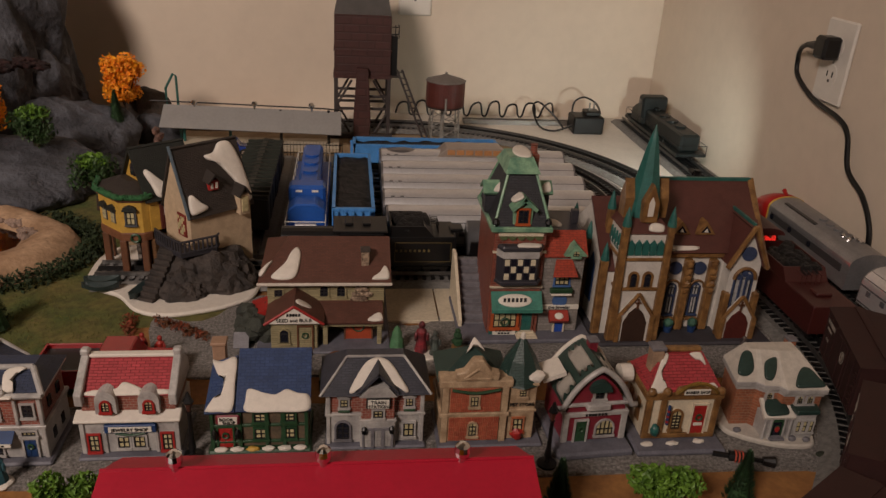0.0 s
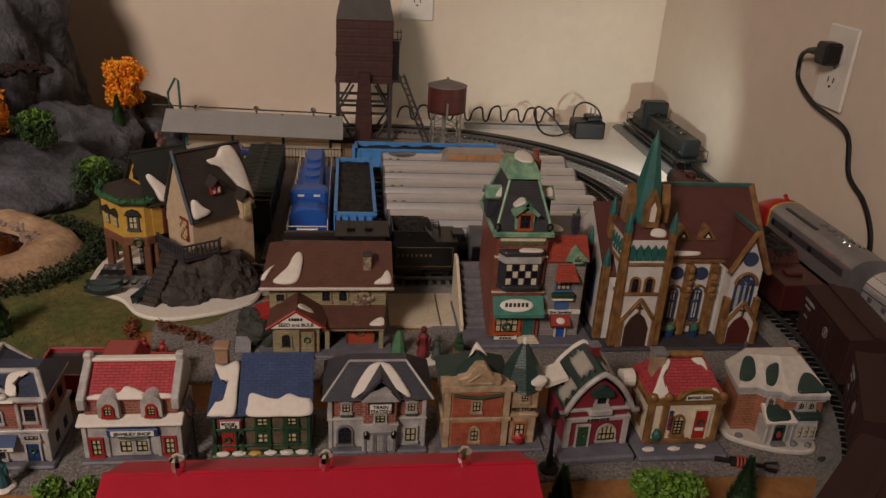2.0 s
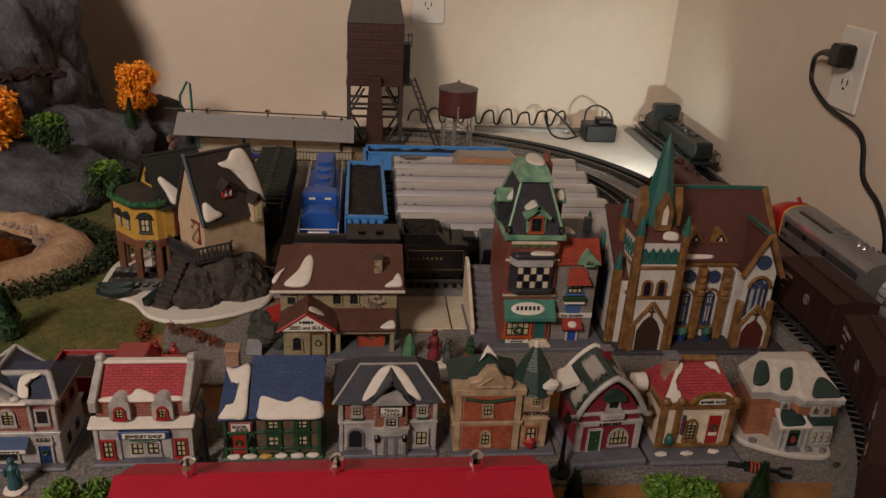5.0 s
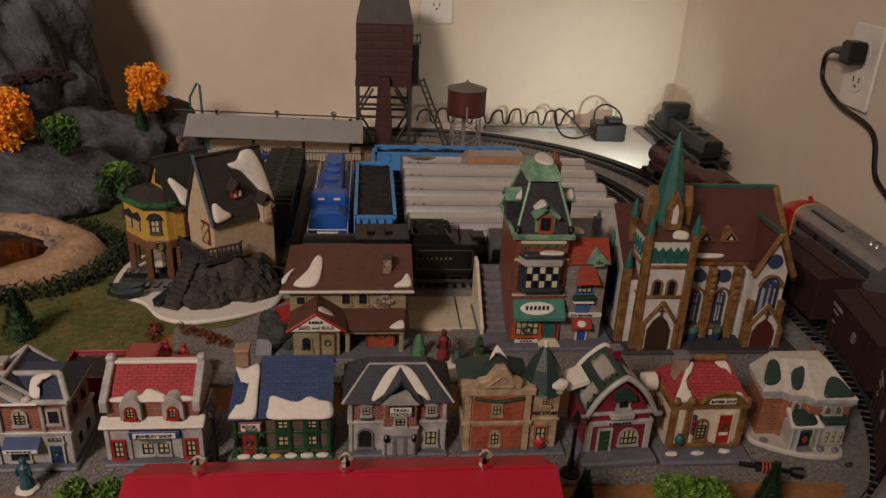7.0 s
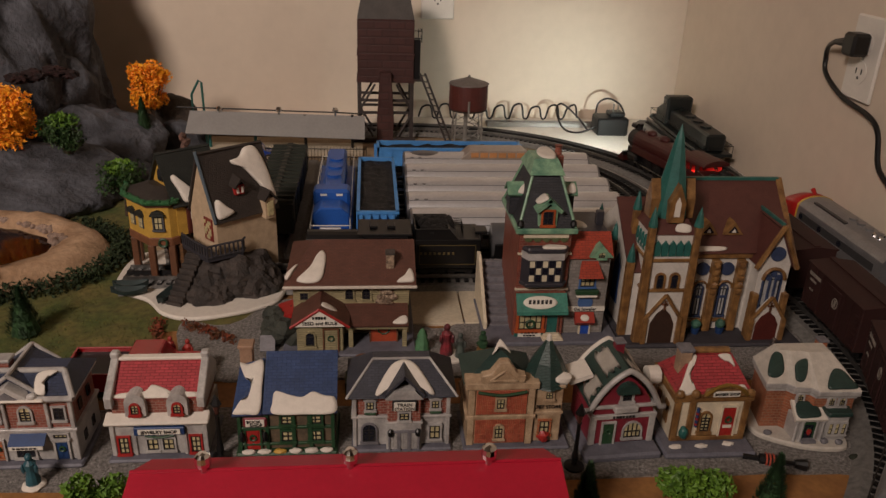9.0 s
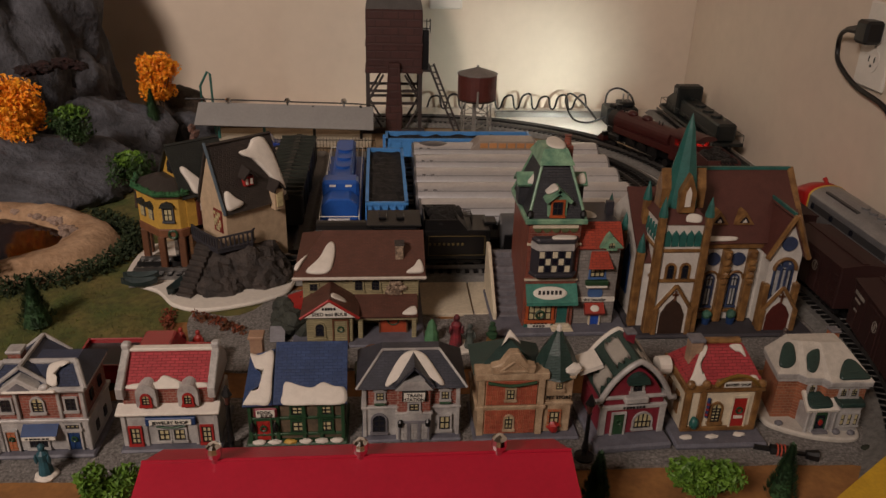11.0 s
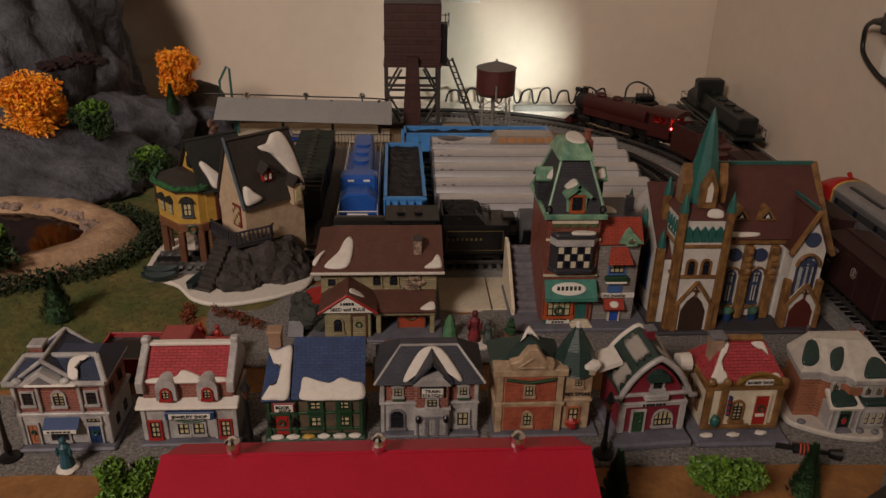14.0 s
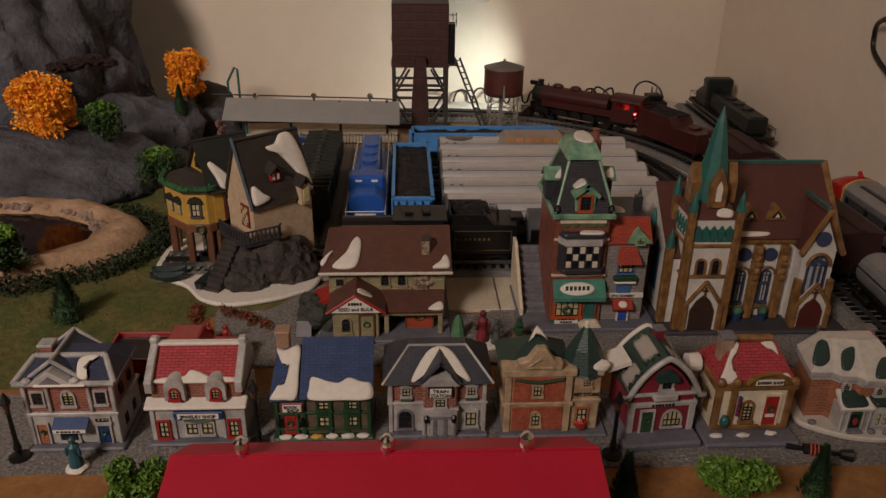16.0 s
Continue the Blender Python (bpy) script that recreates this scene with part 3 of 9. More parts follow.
def steam_loco():
    """A tuscan red streamlined steam locomotive, its front at x = 0, running towards +x."""
    ob = car("steam_locomotive", "tuscan red steam locomotive with a lit headlamp on the curved track")
    ax, r = 0.0465, 0.0185
    body = cyl((-0.150, 0, ax), (-0.026, 0, ax), r * 1.03, r, 22)
    part("boiler", body, TUSCAN, ob, "tuscan red boiler shell")
    sk = bmesh.new()
    for s in (-1, 1):
        box(-0.165, s * 0.0225 - 0.001, 0.0275, -0.032, s * 0.0225 + 0.001, 0.0395, 0.0006, sk)
        box(-0.165, min(s * 0.0165, s * 0.0232), 0.0385, -0.032, max(s * 0.0165, s * 0.0232), 0.0402, 0, sk)
    part("running_board", sk, TUSCAN, ob)
    sb = cyl((-0.026, 0, ax), (-0.010, 0, ax), r * 0.99, r * 0.93, 22)
    cyl((-0.010, 0, ax), (-0.0065, 0, ax), r * 0.8, r * 0.45, 22, sb)
    part("smokebox", sb, mat("smokebox_black", "1b1a1a", 0.5, 0.15, 90, 0.1), ob, "dark smokebox front")
    st = lathe([(0.0052, ax + r - 0.003), (0.0046, ax + r + 0.005), (0.0056, ax + r + 0.010), (0.004, ax + r + 0.010)], -0.019, 0, 14)
    part("smokestack", st, BLACK, ob)
    dm = bmesh.new()
    for dx in (-0.052, -0.085):
        blob((dx, 0, ax + r + 0.001), (0.0105, 0.0085, 0.0065), dm, 2, 0)
    smooth(part("dome", dm, TUSCAN, ob))
    vl = bmesh.new()
    for dx in (-0.115, -0.122, -0.035):
        cyl((dx, 0.003, ax + r - 0.001), (dx, 0.003, ax + r + 0.006), 0.0014, 0.001, 8, vl)
    part("safety_valve", vl, IRON, ob)
    cab = bmesh.new()
    for s in (-1, 1):
        box(-0.198, min(s * 0.022, s * 0.024), 0.022, -0.160, max(s * 0.022, s * 0.024), 0.047, 0, cab)
        box(-0.198, min(s * 0.022, s * 0.024), 0.047, -0.190, max(s * 0.022, s * 0.024), 0.061, 0, cab)
        box(-0.168, min(s * 0.022, s * 0.024), 0.047, -0.160, max(s * 0.022, s * 0.024), 0.061, 0, cab)
        box(-0.181, min(s * 0.022, s * 0.024), 0.047, -0.178, max(s * 0.022, s * 0.024), 0.061, 0, cab)
        box(-0.198, min(s * 0.022, s * 0.024), 0.059, -0.160, max(s * 0.022, s * 0.024), 0.063, 0, cab)
    box(-0.162, -0.0235, 0.022, -0.160, 0.0235, 0.063, 0, cab)
    box(-0.198, -0.0235, 0.020, -0.160, 0.0235, 0.022, 0, cab)
    c = part("cab", cab, TUSCAN, ob, "tuscan red cab with open side windows")
    roof = prism([(0.0255 * math.cos(a), 0.0615 + 0.010 * math.sin(a)) for a in [math.pi * i / 12 for i in range(13)]], "x", -0.209, -0.157)
    part("cab_roof", roof, TUSCAN, c)
    # open coupling gap at the rear; the firebox shines red through it
    fb = bmesh.new()
    box(-0.166, -0.010, 0.026, -0.164, 0.010, 0.036, 0, fb)
    part("firebox_door", fb, glow("firebox_glow", (1.0, 0.03, 0.02, 1), 34.0), c, "glowing red firebox door")
    lampb = bmesh.new()
    for s in (-1, 1):
        box(-0.1998, s * 0.019 - 0.0011, 0.0390, -0.1982, s * 0.019 + 0.0011, 0.0418, 0, lampb)
    part("marker_light", lampb, glow("marker_glow", (1.0, 0.03, 0.03, 1), 40.0), c, "small lit red marker light")
    # headlamp: a short open can with the lit disc set back in it
    can = bmesh.new()
    seg = 14
    for (ra, rb, xa, xb) in ((0.0046, 0.0046, -0.012, 0.0005), (0.0038, 0.0038, 0.0005, -0.008)):
        A = [can.verts.new((xa, ra * math.cos(2 * math.pi * i / seg), 0.0665 + ra * math.sin(2 * math.pi * i / seg))) for i in range(seg)]
        Bv = [can.verts.new((xb, rb * math.cos(2 * math.pi * i / seg), 0.0665 + rb * math.sin(2 * math.pi * i / seg))) for i in range(seg)]
        for i in range(seg):
            can.faces.new((A[i], A[(i + 1) % seg], Bv[(i + 1) % seg], Bv[i]))
    cyl((-0.012, 0, 0.0665), (-0.0095, 0, 0.0665), 0.0046, n=seg, bm=can)
    h = part("headlamp", can, IRON, ob, "small black headlamp housing")
    disc = blob((-0.0032, 0, 0.0665), (0.0012, 0.0024, 0.0024), None, 2, 0)
    part("bulb", disc, glow("headlamp_glow", (0.93, 1.0, 0.92, 1), HEADLAMP), h, "bright white headlamp bulb")
    ch = bmesh.new()
    box(-0.196, -0.010, 0.010, -0.004, 0.010, 0.030, 0.001, ch)
    box(-0.010, -0.0225, 0.012, -0.004, 0.0225, 0.020, 0.001, ch)
    for s in (-1, 1):
        box(-0.046, min(s * 0.012, s * 0.024), 0.010, -0.020, max(s * 0.012, s * 0.024), 0.024, 0.003, ch)
    part("chassis", ch, BLACK, ob, "black cast chassis and cylinders")
    pl = prism([(0.002, 0.002), (0.010, 0.004), (-0.004, 0.018), (-0.008, 0.018), (-0.008, 0.002)], "y", -0.020, 0.020)
    part("pilot", pl, TUSCAN, ob)
    for dx in (-0.070, -0.095, -0.120):
        wb = bmesh.new()
        for s in (-1, 1):
            cyl((dx, s * 0.0145, 0.0125), (dx, s * 0.018, 0.0125), 0.0125, n=18, bm=wb)
            for k in range(6):
                a = k * math.pi / 3
                box(dx - 0.001 + 0.006 * math.cos(a), min(s * 0.018, s * 0.0188), 0.0115 + 0.006 * math.sin(a), dx + 0.001 + 0.006 * math.cos(a), max(s * 0.018, s * 0.0188), 0.0135 + 0.006 * math.sin(a), 0, wb)
        cyl((dx, -0.0145, 0.0125), (dx, 0.0145, 0.0125), 0.002, n=8, bm=wb)
        part("driving_wheel", wb, WHEEL, ob, "large spoked driving wheel")
    for dx in (-0.032, -0.050, -0.150, -0.172):
        wb = bmesh.new()
        for s in (-1, 1):
            cyl((dx, s * 0.0145, 0.0068), (dx, s * 0.018, 0.0068), 0.0068, n=14, bm=wb)
        cyl((dx, -0.0145, 0.0068), (dx, 0.0145, 0.0068), 0.0015, n=6, bm=wb)
        part("small_wheel", wb, WHEEL, ob)
    for s in (-1, 1):
        rd = bmesh.new()
        box(-0.126, min(s * 0.0195, s * 0.021), 0.009, -0.064, max(s * 0.0195, s * 0.021), 0.0115, 0, rd)
        box(-0.096, min(s * 0.0212, s * 0.0225), 0.0105, -0.040, max(s * 0.0212, s * 0.0225), 0.0128, 0, rd)
        part("side_rod", rd, CHROME, ob, "bright steel side rod")
    pipe = tube(spline([(-0.030, -0.0195, 0.055), (-0.08, -0.0195, 0.056), (-0.15, -0.0195, 0.055)], 4), 0.0006, 5)
    part("handrail", pipe, STEEL, ob)
    part("drawbar", box(-0.215, -0.003, 0.010, -0.195, 0.003, 0.013), BLACK, ob)
    return ob


def tender(colour, L=0.070, W=0.0265, H=0.056, label="", coalz=0.004, letter=False):
    ob = car("tender", label)
    part("tank", box(-L, -W, 0.012, L, W, H - 0.010, 0.001), colour, ob, "")
    bk = bmesh.new()
    for s in (-1, 1):
        prism([(-0.012, H - 0.0102), (L, H - 0.0102), (L, H + 0.004), (0.0, H + 0.004)], "y", min(s * W, s * (W - 0.0016)), max(s * W, s * (W - 0.0016)), bk)
    prism([(-0.0135, H - 0.0102), (-0.012, H - 0.0102), (0.0, H + 0.004), (-0.0015, H + 0.004)], "y", -W, W, bk)
    box(L - 0.0016, -W, H - 0.0102, L, W, H + 0.004, 0, bk)
    part("bunker", bk, colour, ob)
    cb = bmesh.new()
    rnd = random.Random(7)
    for i in range(26):
        blob((rnd.uniform(-0.004, L - 0.008), rnd.uniform(-W + 0.006, W - 0.006), H - 0.001), (0.008, 0.008, 0.007), cb, 2, 0.5, 3, i)
    tagged(part("coal_load", cb, COAL, ob, "heap of black coal"), "heap of black coal", kind="stuff")
    dk = bmesh.new()
    for k in range(5):
        tube([Vector((-0.020, -0.012 + 0.006 * k, H - 0.011)), Vector((-0.020, -0.012 + 0.006 * k, H + 0.002)), Vector((-0.010, -0.012 + 0.006 * k, H + 0.003))], 0.0006, 5, dk)
    part("railing", dk, colour, ob)
    part("hatch", box(-0.052, -0.010, H - 0.0102, -0.036, 0.010, H - 0.006, 0.0012), colour, ob)
    if letter:
        bm = bmesh.new()
        for k in range(8):
            xx = 0.0335 - k * 0.0058
            box(xx - 0.0014, W + 0.0002, 0.0318, xx + 0.0014, W + 0.0009, 0.0350, 0, bm)
            box(-xx - 0.0014, -W - 0.0009, 0.0318, -xx + 0.0014, -W - 0.0002, 0.0350, 0, bm)
        part("lettering", bm, mat("faded_gold", "665836", 0.5, 0.1, 90, 0), ob, "row of faded gold marks")
        for s in (-1, 1):
            ln = bmesh.new()
            for zz in (0.018, 0.044):
                box(-L + 0.006, s * (W + 0.0004) - 0.0003, zz, L - 0.006, s * (W + 0.0004) + 0.0003, zz + 0.0007, 0, ln)
            for xx in (-L + 0.006, L - 0.0067):
                box(xx, s * (W + 0.0004) - 0.0003, 0.018, xx + 0.0007, s * (W + 0.0004) + 0.0003, 0.0447, 0, ln)
            part("stripe", ln, mat("faded_gold", "665836"), ob, "thin gold lining")
    couplers(ob, L)
    bogie(ob, -L + 0.024)
    bogie(ob, L - 0.024)
    return ob


def tank_car(label):
    ob = car("tank_car", label)
    part("tank", cyl((-0.056, 0, 0.036), (0.056, 0, 0.036), 0.0215, n=24), mat("grey_tank", "8e9092", 0.35, 0.12, 60, 0.08, metal=0.4), ob, "grey tank")
    ends = bmesh.new()
    for s in (-1, 1):
        blob((s * 0.056, 0, 0.036), (0.008, 0.0215, 0.0215), ends, 3, 0)
    smooth(part("tank_end", ends, mat("grey_tank", "8e9092"), ob))
    part("dome", cyl((0, 0, 0.054), (0, 0, 0.066), 0.009, n=16), mat("grey_tank", "8e9092"), ob)
    part("underframe", box(-0.064, -0.012, 0.011, 0.064, 0.012, 0.016, 0.0008), BLACK, ob)
    rail = [Vector((0.062 * a, 0.025 * b, 0.044)) for a, b in ((-1, -1), (1, -1), (1, 1), (-1, 1), (-1, -1))]
    part("handrail", tube(rail, 0.0008, 5), IRON, ob)
    cr = bmesh.new()
    for a in (-1, 1):
        for b in (-1, 1):
            tube([Vector((0.062 * a, 0.025 * b, 0.012)), Vector((0.062 * a, 0.025 * b, 0.044))], 0.0008, 5, cr)
    part("post", cr, IRON, ob)
    couplers(ob, 0.064)
    bogie(ob, -0.044)
    bogie(ob, 0.044)
    return ob


HEADLAMP = 17000.0
LOCO = steam_loco()
for o in LOCO.children_recursive:
    # lengthen the body; wheels keep their round shape and move along
    mid = sum((v.co.x for v in o.data.vertices)) / len(o.data.vertices)
    for v in o.data.vertices:
        v.co.x = v.co.x + 0.18 * mid if "wheel" in o.name else v.co.x * 1.18
TEND = tender(TUSCAN, 0.076, 0.0265, 0.057, "tuscan red tender with coal behind the locomotive")
first = boxcar("brown boxcar with white marks in the moving train", BOXRED, "moving boxcars")
CARS = [first, copy_thing(first, pose(0, 0, 0)), copy_thing(first, pose(0, 0, 0))]
TANKC = tank_car("grey tank car with black fittings in the train")
YCAR = boxcar("yellow boxcar in the moving train", mat("yellow_car", "c9a01c", 0.45, 0.1, 60, 0.1), "", 0.072, lettered=False)
BCAR = boxcar("black boxcar in the moving train", BLACK, "", lettered=False)
# each car: how far its two pivots run behind the headlamp
CONSIST = [(LOCO, 0.055, 0.180, 0.0), (TEND, 0.288, 0.388, 0.338), (CARS[0], 0.475, 0.555, 0.515), (CARS[1], 0.628, 0.708, 0.668), (CARS[2], 0.781, 0.861, 0.821),
           (TANKC, 0.934, 1.014, 0.974), (YCAR, 1.112, 1.222, 1.167), (BCAR, 1.280, 1.360, 1.320)]
HEAD = [(0.0, -0.044), (1.5, 0.008), (3.0, 0.055), (4.2, 0.091), (6.5, 0.157), (7.5, 0.186), (8.5, 0.217), (9.2, 0.240), (11.5, 0.328), (12.5, 0.364), (13.0, 0.383), (14.0, 0.429), (15.0, 0.482), (16.0, 0.541)]


def head_at(t):
    for (a, u), (b, v) in zip(HEAD, HEAD[1:]):
        if t <= b:
            return u + (v - u) * (t - a) / (b - a)
    return HEAD[-1][1]


def motions():
    """The train runs round the curve; every car sits on its two pivots."""
    for ob, front, rear, mid in CONSIST:
        rows = []
        for k in range(33):
            t = 0.5 * k
            s = head_at(t)
            a, b = loop(s - front), loop(s - rear)
            d = (a - b).normalized()
            c = a.lerp(b, (front - mid) / (front - rear)) if mid else a + d * front
            rows.append((t, pose(c.x, c.y, RAILZ, 0, 0, math.degrees(math.atan2(d.y, d.x)))))
        walk(ob, rows)


# standing trains
def coach(label, dome=False):
    ob = car("passenger_coach", label, "silver coaches")
    L, W = 0.152, 0.0265
    prof = [(-W, 0.010), (W, 0.010), (W, 0.033)] + [(W * math.cos(a), 0.033 + 0.0245 * math.sin(a)) for a in [math.pi * i / 22 for i in range(1, 22)]] + [(-W, 0.033)]
    part("body", prism(prof, "x", -L, L), ALU, ob, "plain silver body with a rounded roof")
    for s in (-1, 1):
        for a, hh in ((0.42, 0.0006), (0.86, 0.0004)):
            yy, zz = s * W * math.cos(a), 0.033 + 0.0245 * math.sin(a)
            part("roof_seam", cyl((-L, yy, zz), (L, yy, zz), hh, n=6), mat("seam_grey", "55565a", 0.5, 0.1, 60, 0), ob, "dark moulded roof seam")
        part("eave_rail", box(-L, s * W - 0.0011, 0.0335, L, s * W + 0.0011, 0.0350), mat("seam_grey", "55565a"), ob)
    for s in (-1, 1):
        for k in range(11):
            xx = -0.135 + 0.027 * k
            bm = box(xx - 0.0035, s * W - 0.0009, 0.025, xx + 0.0035, s * W + 0.0009, 0.0315)
            part("window", bm, mat("coach_window", "5c5c60", 0.25, 0.1, 60, 0), ob)
        part("skirt", box(-L, s * W - 0.0008, 0.012, L, s * W + 0.0008, 0.0135), mat("steel_trim", "8a8a8e", 0.3, 0.1, 60, 0, metal=0.8), ob)
    v = bmesh.new()
    for xx in (-0.141, -0.128):
        box(xx - 0.0025, -0.0165, 0.0500, xx + 0.0025, -0.0115, 0.0535, 0, v)
    part("roof_vent", v, mat("steel_trim", "8a8a8e"), ob)
    en = [(-W * 0.96, 0.012), (W * 0.96, 0.012), (W * 0.96, 0.033)] + [(W * 0.96 * math.cos(a), 0.033 + 0.0235 * math.sin(a)) for a in [math.pi * i / 10 for i in range(1, 10)]] + [(-W * 0.96, 0.033)]
    for s in (-1, 1):
        part("vestibule", prism(en, "x", s * L, s * (L + 0.003)), mat("steel_trim", "8a8a8e"), ob)
    if dome:
        dm = prism([(-0.062, 0.050), (-0.045, 0.0655), (0.045, 0.0655), (0.062, 0.050)], "y", -0.0185, 0.0185, bev=0.001)
        d = part("dome", dm, mat("dome_roof", "a79c92", 0.4, 0.1, 60, 0, metal=0.4), ob, "raised roof dome with a row of windows")
        for k in range(6):
            xx = -0.038 + 0.0152 * k
            part("window", box(xx - 0.0062, -0.0196, 0.0545, xx + 0.0062, -0.0183, 0.0625), mat("tan_glass", "c08a5a", 0.3, 0.15, 80, 0), d, "tan dome window")
        nose = bmesh.new()
        blob((-0.120, 0, 0.050), (0.036, 0.014, 0.010), nose, 3, 0)
        smooth(part("roof_cowl", nose, mat("steel_trim", "8a8a8e"), ob))
    couplers(ob, L)
    bogie(ob, -L + 0.04)
    bogie(ob, L - 0.04)
    return ob


dome_coach = roll(coach("silver passenger coach with a raised dome on the storage tracks", True), 0.213, 1.223, 0)
plain = roll(coach("plain silver passenger coach on the storage tracks"), 0.213, 1.158, 0)
for yy, xx in ((1.093, 0.211), (1.028, 0.210), (0.963, 0.212)):
    copy_thing(plain, pose(xx, yy, RAILZ))


def hopper(L, W, H, label):
    ob = car("hopper_wagon", label)
    bm = bmesh.new()
    for s in (-1, 1):
        box(-L, min(s * W, s * (W - 0.002)), 0.012, L, max(s * W, s * (W - 0.002)), H, 0, bm)
        box(min(s * L, s * (L - 0.002)), -W, 0.012, max(s * L, s * (L - 0.002)), W, H, 0, bm)
        box(-L - 0.001, min(s * (W - 0.003), s * (W + 0.0016)), H - 0.0035, L + 0.001, max(s * (W - 0.003), s * (W + 0.0016)), H + 0.0005, 0, bm)
        box(min(s * (L - 0.003), s * (L + 0.0016)), -W - 0.0016, H - 0.0035, max(s * (L - 0.003), s * (L + 0.0016)), W + 0.0016, H + 0.0005, 0, bm)
    box(-L, -W, 0.012, L, W, 0.014, 0, bm)
    part("body", bm, LBLUE, ob, "light blue open body")
    for s in (-1, 1):
        for k in range(int(L / 0.009)):
            xx = -L + 0.006 + k * (2 * L - 0.012) / max(1, int(L / 0.009) - 1)
            part("rib", box(xx - 0.0009, min(s * W, s * (W + 0.0016)), 0.014, xx + 0.0009, max(s * W, s * (W + 0.0016)), H - 0.004), LBLUE, ob)
        for k in range(5):
            yy = -W + 0.006 + k * (2 * W - 0.012) / 4
            part("end_post", box(min(s * (L + 0.001), s * (L + 0.006)), yy - 0.0012, 0.012, max(s * (L + 0.001), s * (L + 0.006)), yy + 0.0012, H - 0.004), LBLUE, ob)
    cb = bmesh.new()
    n = 34
    gx, gy = int(L / 0.004), int(W / 0.003)
    grid = {}
    for i in range(gx + 1):
        for j in range(gy + 1):
            x, y = -L + 0.0022 + (2 * L - 0.0044) * i / gx, -W + 0.0022 + (2 * W - 0.0044) * j / gy
            z = H - 0.006 + 0.004 * noise.noise(Vector((x * 130, y * 130, L * 50))) + 0.003 * noise.noise(Vector((x * 40, y * 40, 3)))
            grid[i, j] = cb.verts.new((x, y, z))
    for i in range(gx):
        for j in range(gy):
            cb.faces.new((grid[i, j], grid[i + 1, j], grid[i + 1, j + 1], grid[i, j + 1]))
    part("coal_load", cb, COAL, ob, "rough black coal load")
    couplers(ob, L)
    bogie(ob, -L + 0.025)
    bogie(ob, L - 0.025)
    return ob


roll(hopper(0.122, 0.0275, 0.050, "light blue hopper wagon full of black coal"), 0.014, 1.094, 90)
roll(hopper(0.126, 0.0225, 0.046, "long light blue coal wagon behind the silver coaches"), 0.143, 1.305, 0)


def hood_diesel(label, colour, name, L=0.142, W=0.0255, cx=-0.080, cz=0.063, hw=0.0155):
    """A diesel with a low hood, a raised cab and a rounded front, running towards -x."""
    ob = car(name, label)
    part("frame", box(-L, -W - 0.003, 0.012, L, W + 0.003, 0.018, 0.001), colour, ob)
    part("hood", box(cx, -hw, 0.018, L - 0.012, hw, 0.052, 0.004), colour, ob, "long rounded hood")
    part("cab", box(cx - 0.015, -W, 0.018, cx + 0.015, W, cz, 0.004), colour, ob, "raised cab")
    part("nose", prism([(-0.0255, 0.018), (0.0255, 0.018), (0.0255, 0.040), (0.014, 0.050), (-0.014, 0.050), (-0.0255, 0.040)], "x", -L + 0.024, cx - 0.015, bev=0.002), colour, ob, "angled front hood")
    for s in (-1, 1):
        part("window", box(cx - 0.0160, s * 0.011 - 0.0045, cz - 0.0085, cx - 0.0146, s * 0.011 + 0.0045, cz - 0.0055), SIGNW, ob, "small pale cab window")
        part("side_window", box(cx - 0.008, s * W - 0.0006, cz - 0.017, cx + 0.006, s * W + 0.0006, cz - 0.007), DPANE, ob)
    for k in range(3):
        part("fan", cyl((0.0 + 0.04 * k, 0, 0.052), (0.0 + 0.04 * k, 0, 0.0555), 0.011, n=18), colour, ob, "round roof fan")
    part("exhaust", box(cx + 0.022, -0.005, 0.052, cx + 0.032, 0.005, 0.058, 0.001), colour, ob)
    part("front_step", box(-L, -W, 0.018, -L + 0.012, W, 0.0215, 0.001), colour, ob)
    part("air_pipe", cyl((-L + 0.006, -0.014, 0.0255), (-L + 0.006, 0.014, 0.0255), 0.0042, n=12), ALU, ob, "silver pipe on the front deck")
    hr = bmesh.new()
    for s in (-1, 1):
        tube([Vector((-L, s * (W + 0.001), 0.034)), Vector((L, s * (W + 0.001), 0.034))], 0.0007, 5, hr)
        for k in range(9):
            xx = -L + k * 2 * L / 8
            tube([Vector((xx, s * (W + 0.001), 0.017)), Vector((xx, s * (W + 0.001), 0.034))], 0.0006, 5, hr)
        tube([Vector((s * L, -W, 0.034)), Vector((s * L, W, 0.034))], 0.0007, 5, hr)
    part("handrail", hr, SIGNW if colour is RBLUE else IRON, ob, "thin wire handrail")
    couplers(ob, L)
    bogie(ob, -L + 0.045)
    bogie(ob, L - 0.045)
    return ob


roll(hood_diesel("blue diesel locomotive parked on a stub track", RBLUE, "blue_diesel_locomotive", 0.155), -0.050, 1.116, 90)

# long dark green boxcar beside it
oldcar = boxcar("black boxcar with a dark slatted roof in the yard", mat("black_green", "1e211d", 0.55, 0.15, 70, 0.2), "", 0.140, 0.0265, 0.058, False)
for k in range(16):
    part("roof_slat", box(-0.138 + 0.0175 * k, -0.0275, 0.0555, -0.1365 + 0.0175 * k, 0.0275, 0.0605), mat("roof_green", "23281f", 0.6, 0.15, 70, 0.2), oldcar)
roll(oldcar, -0.128, 1.125, 90)

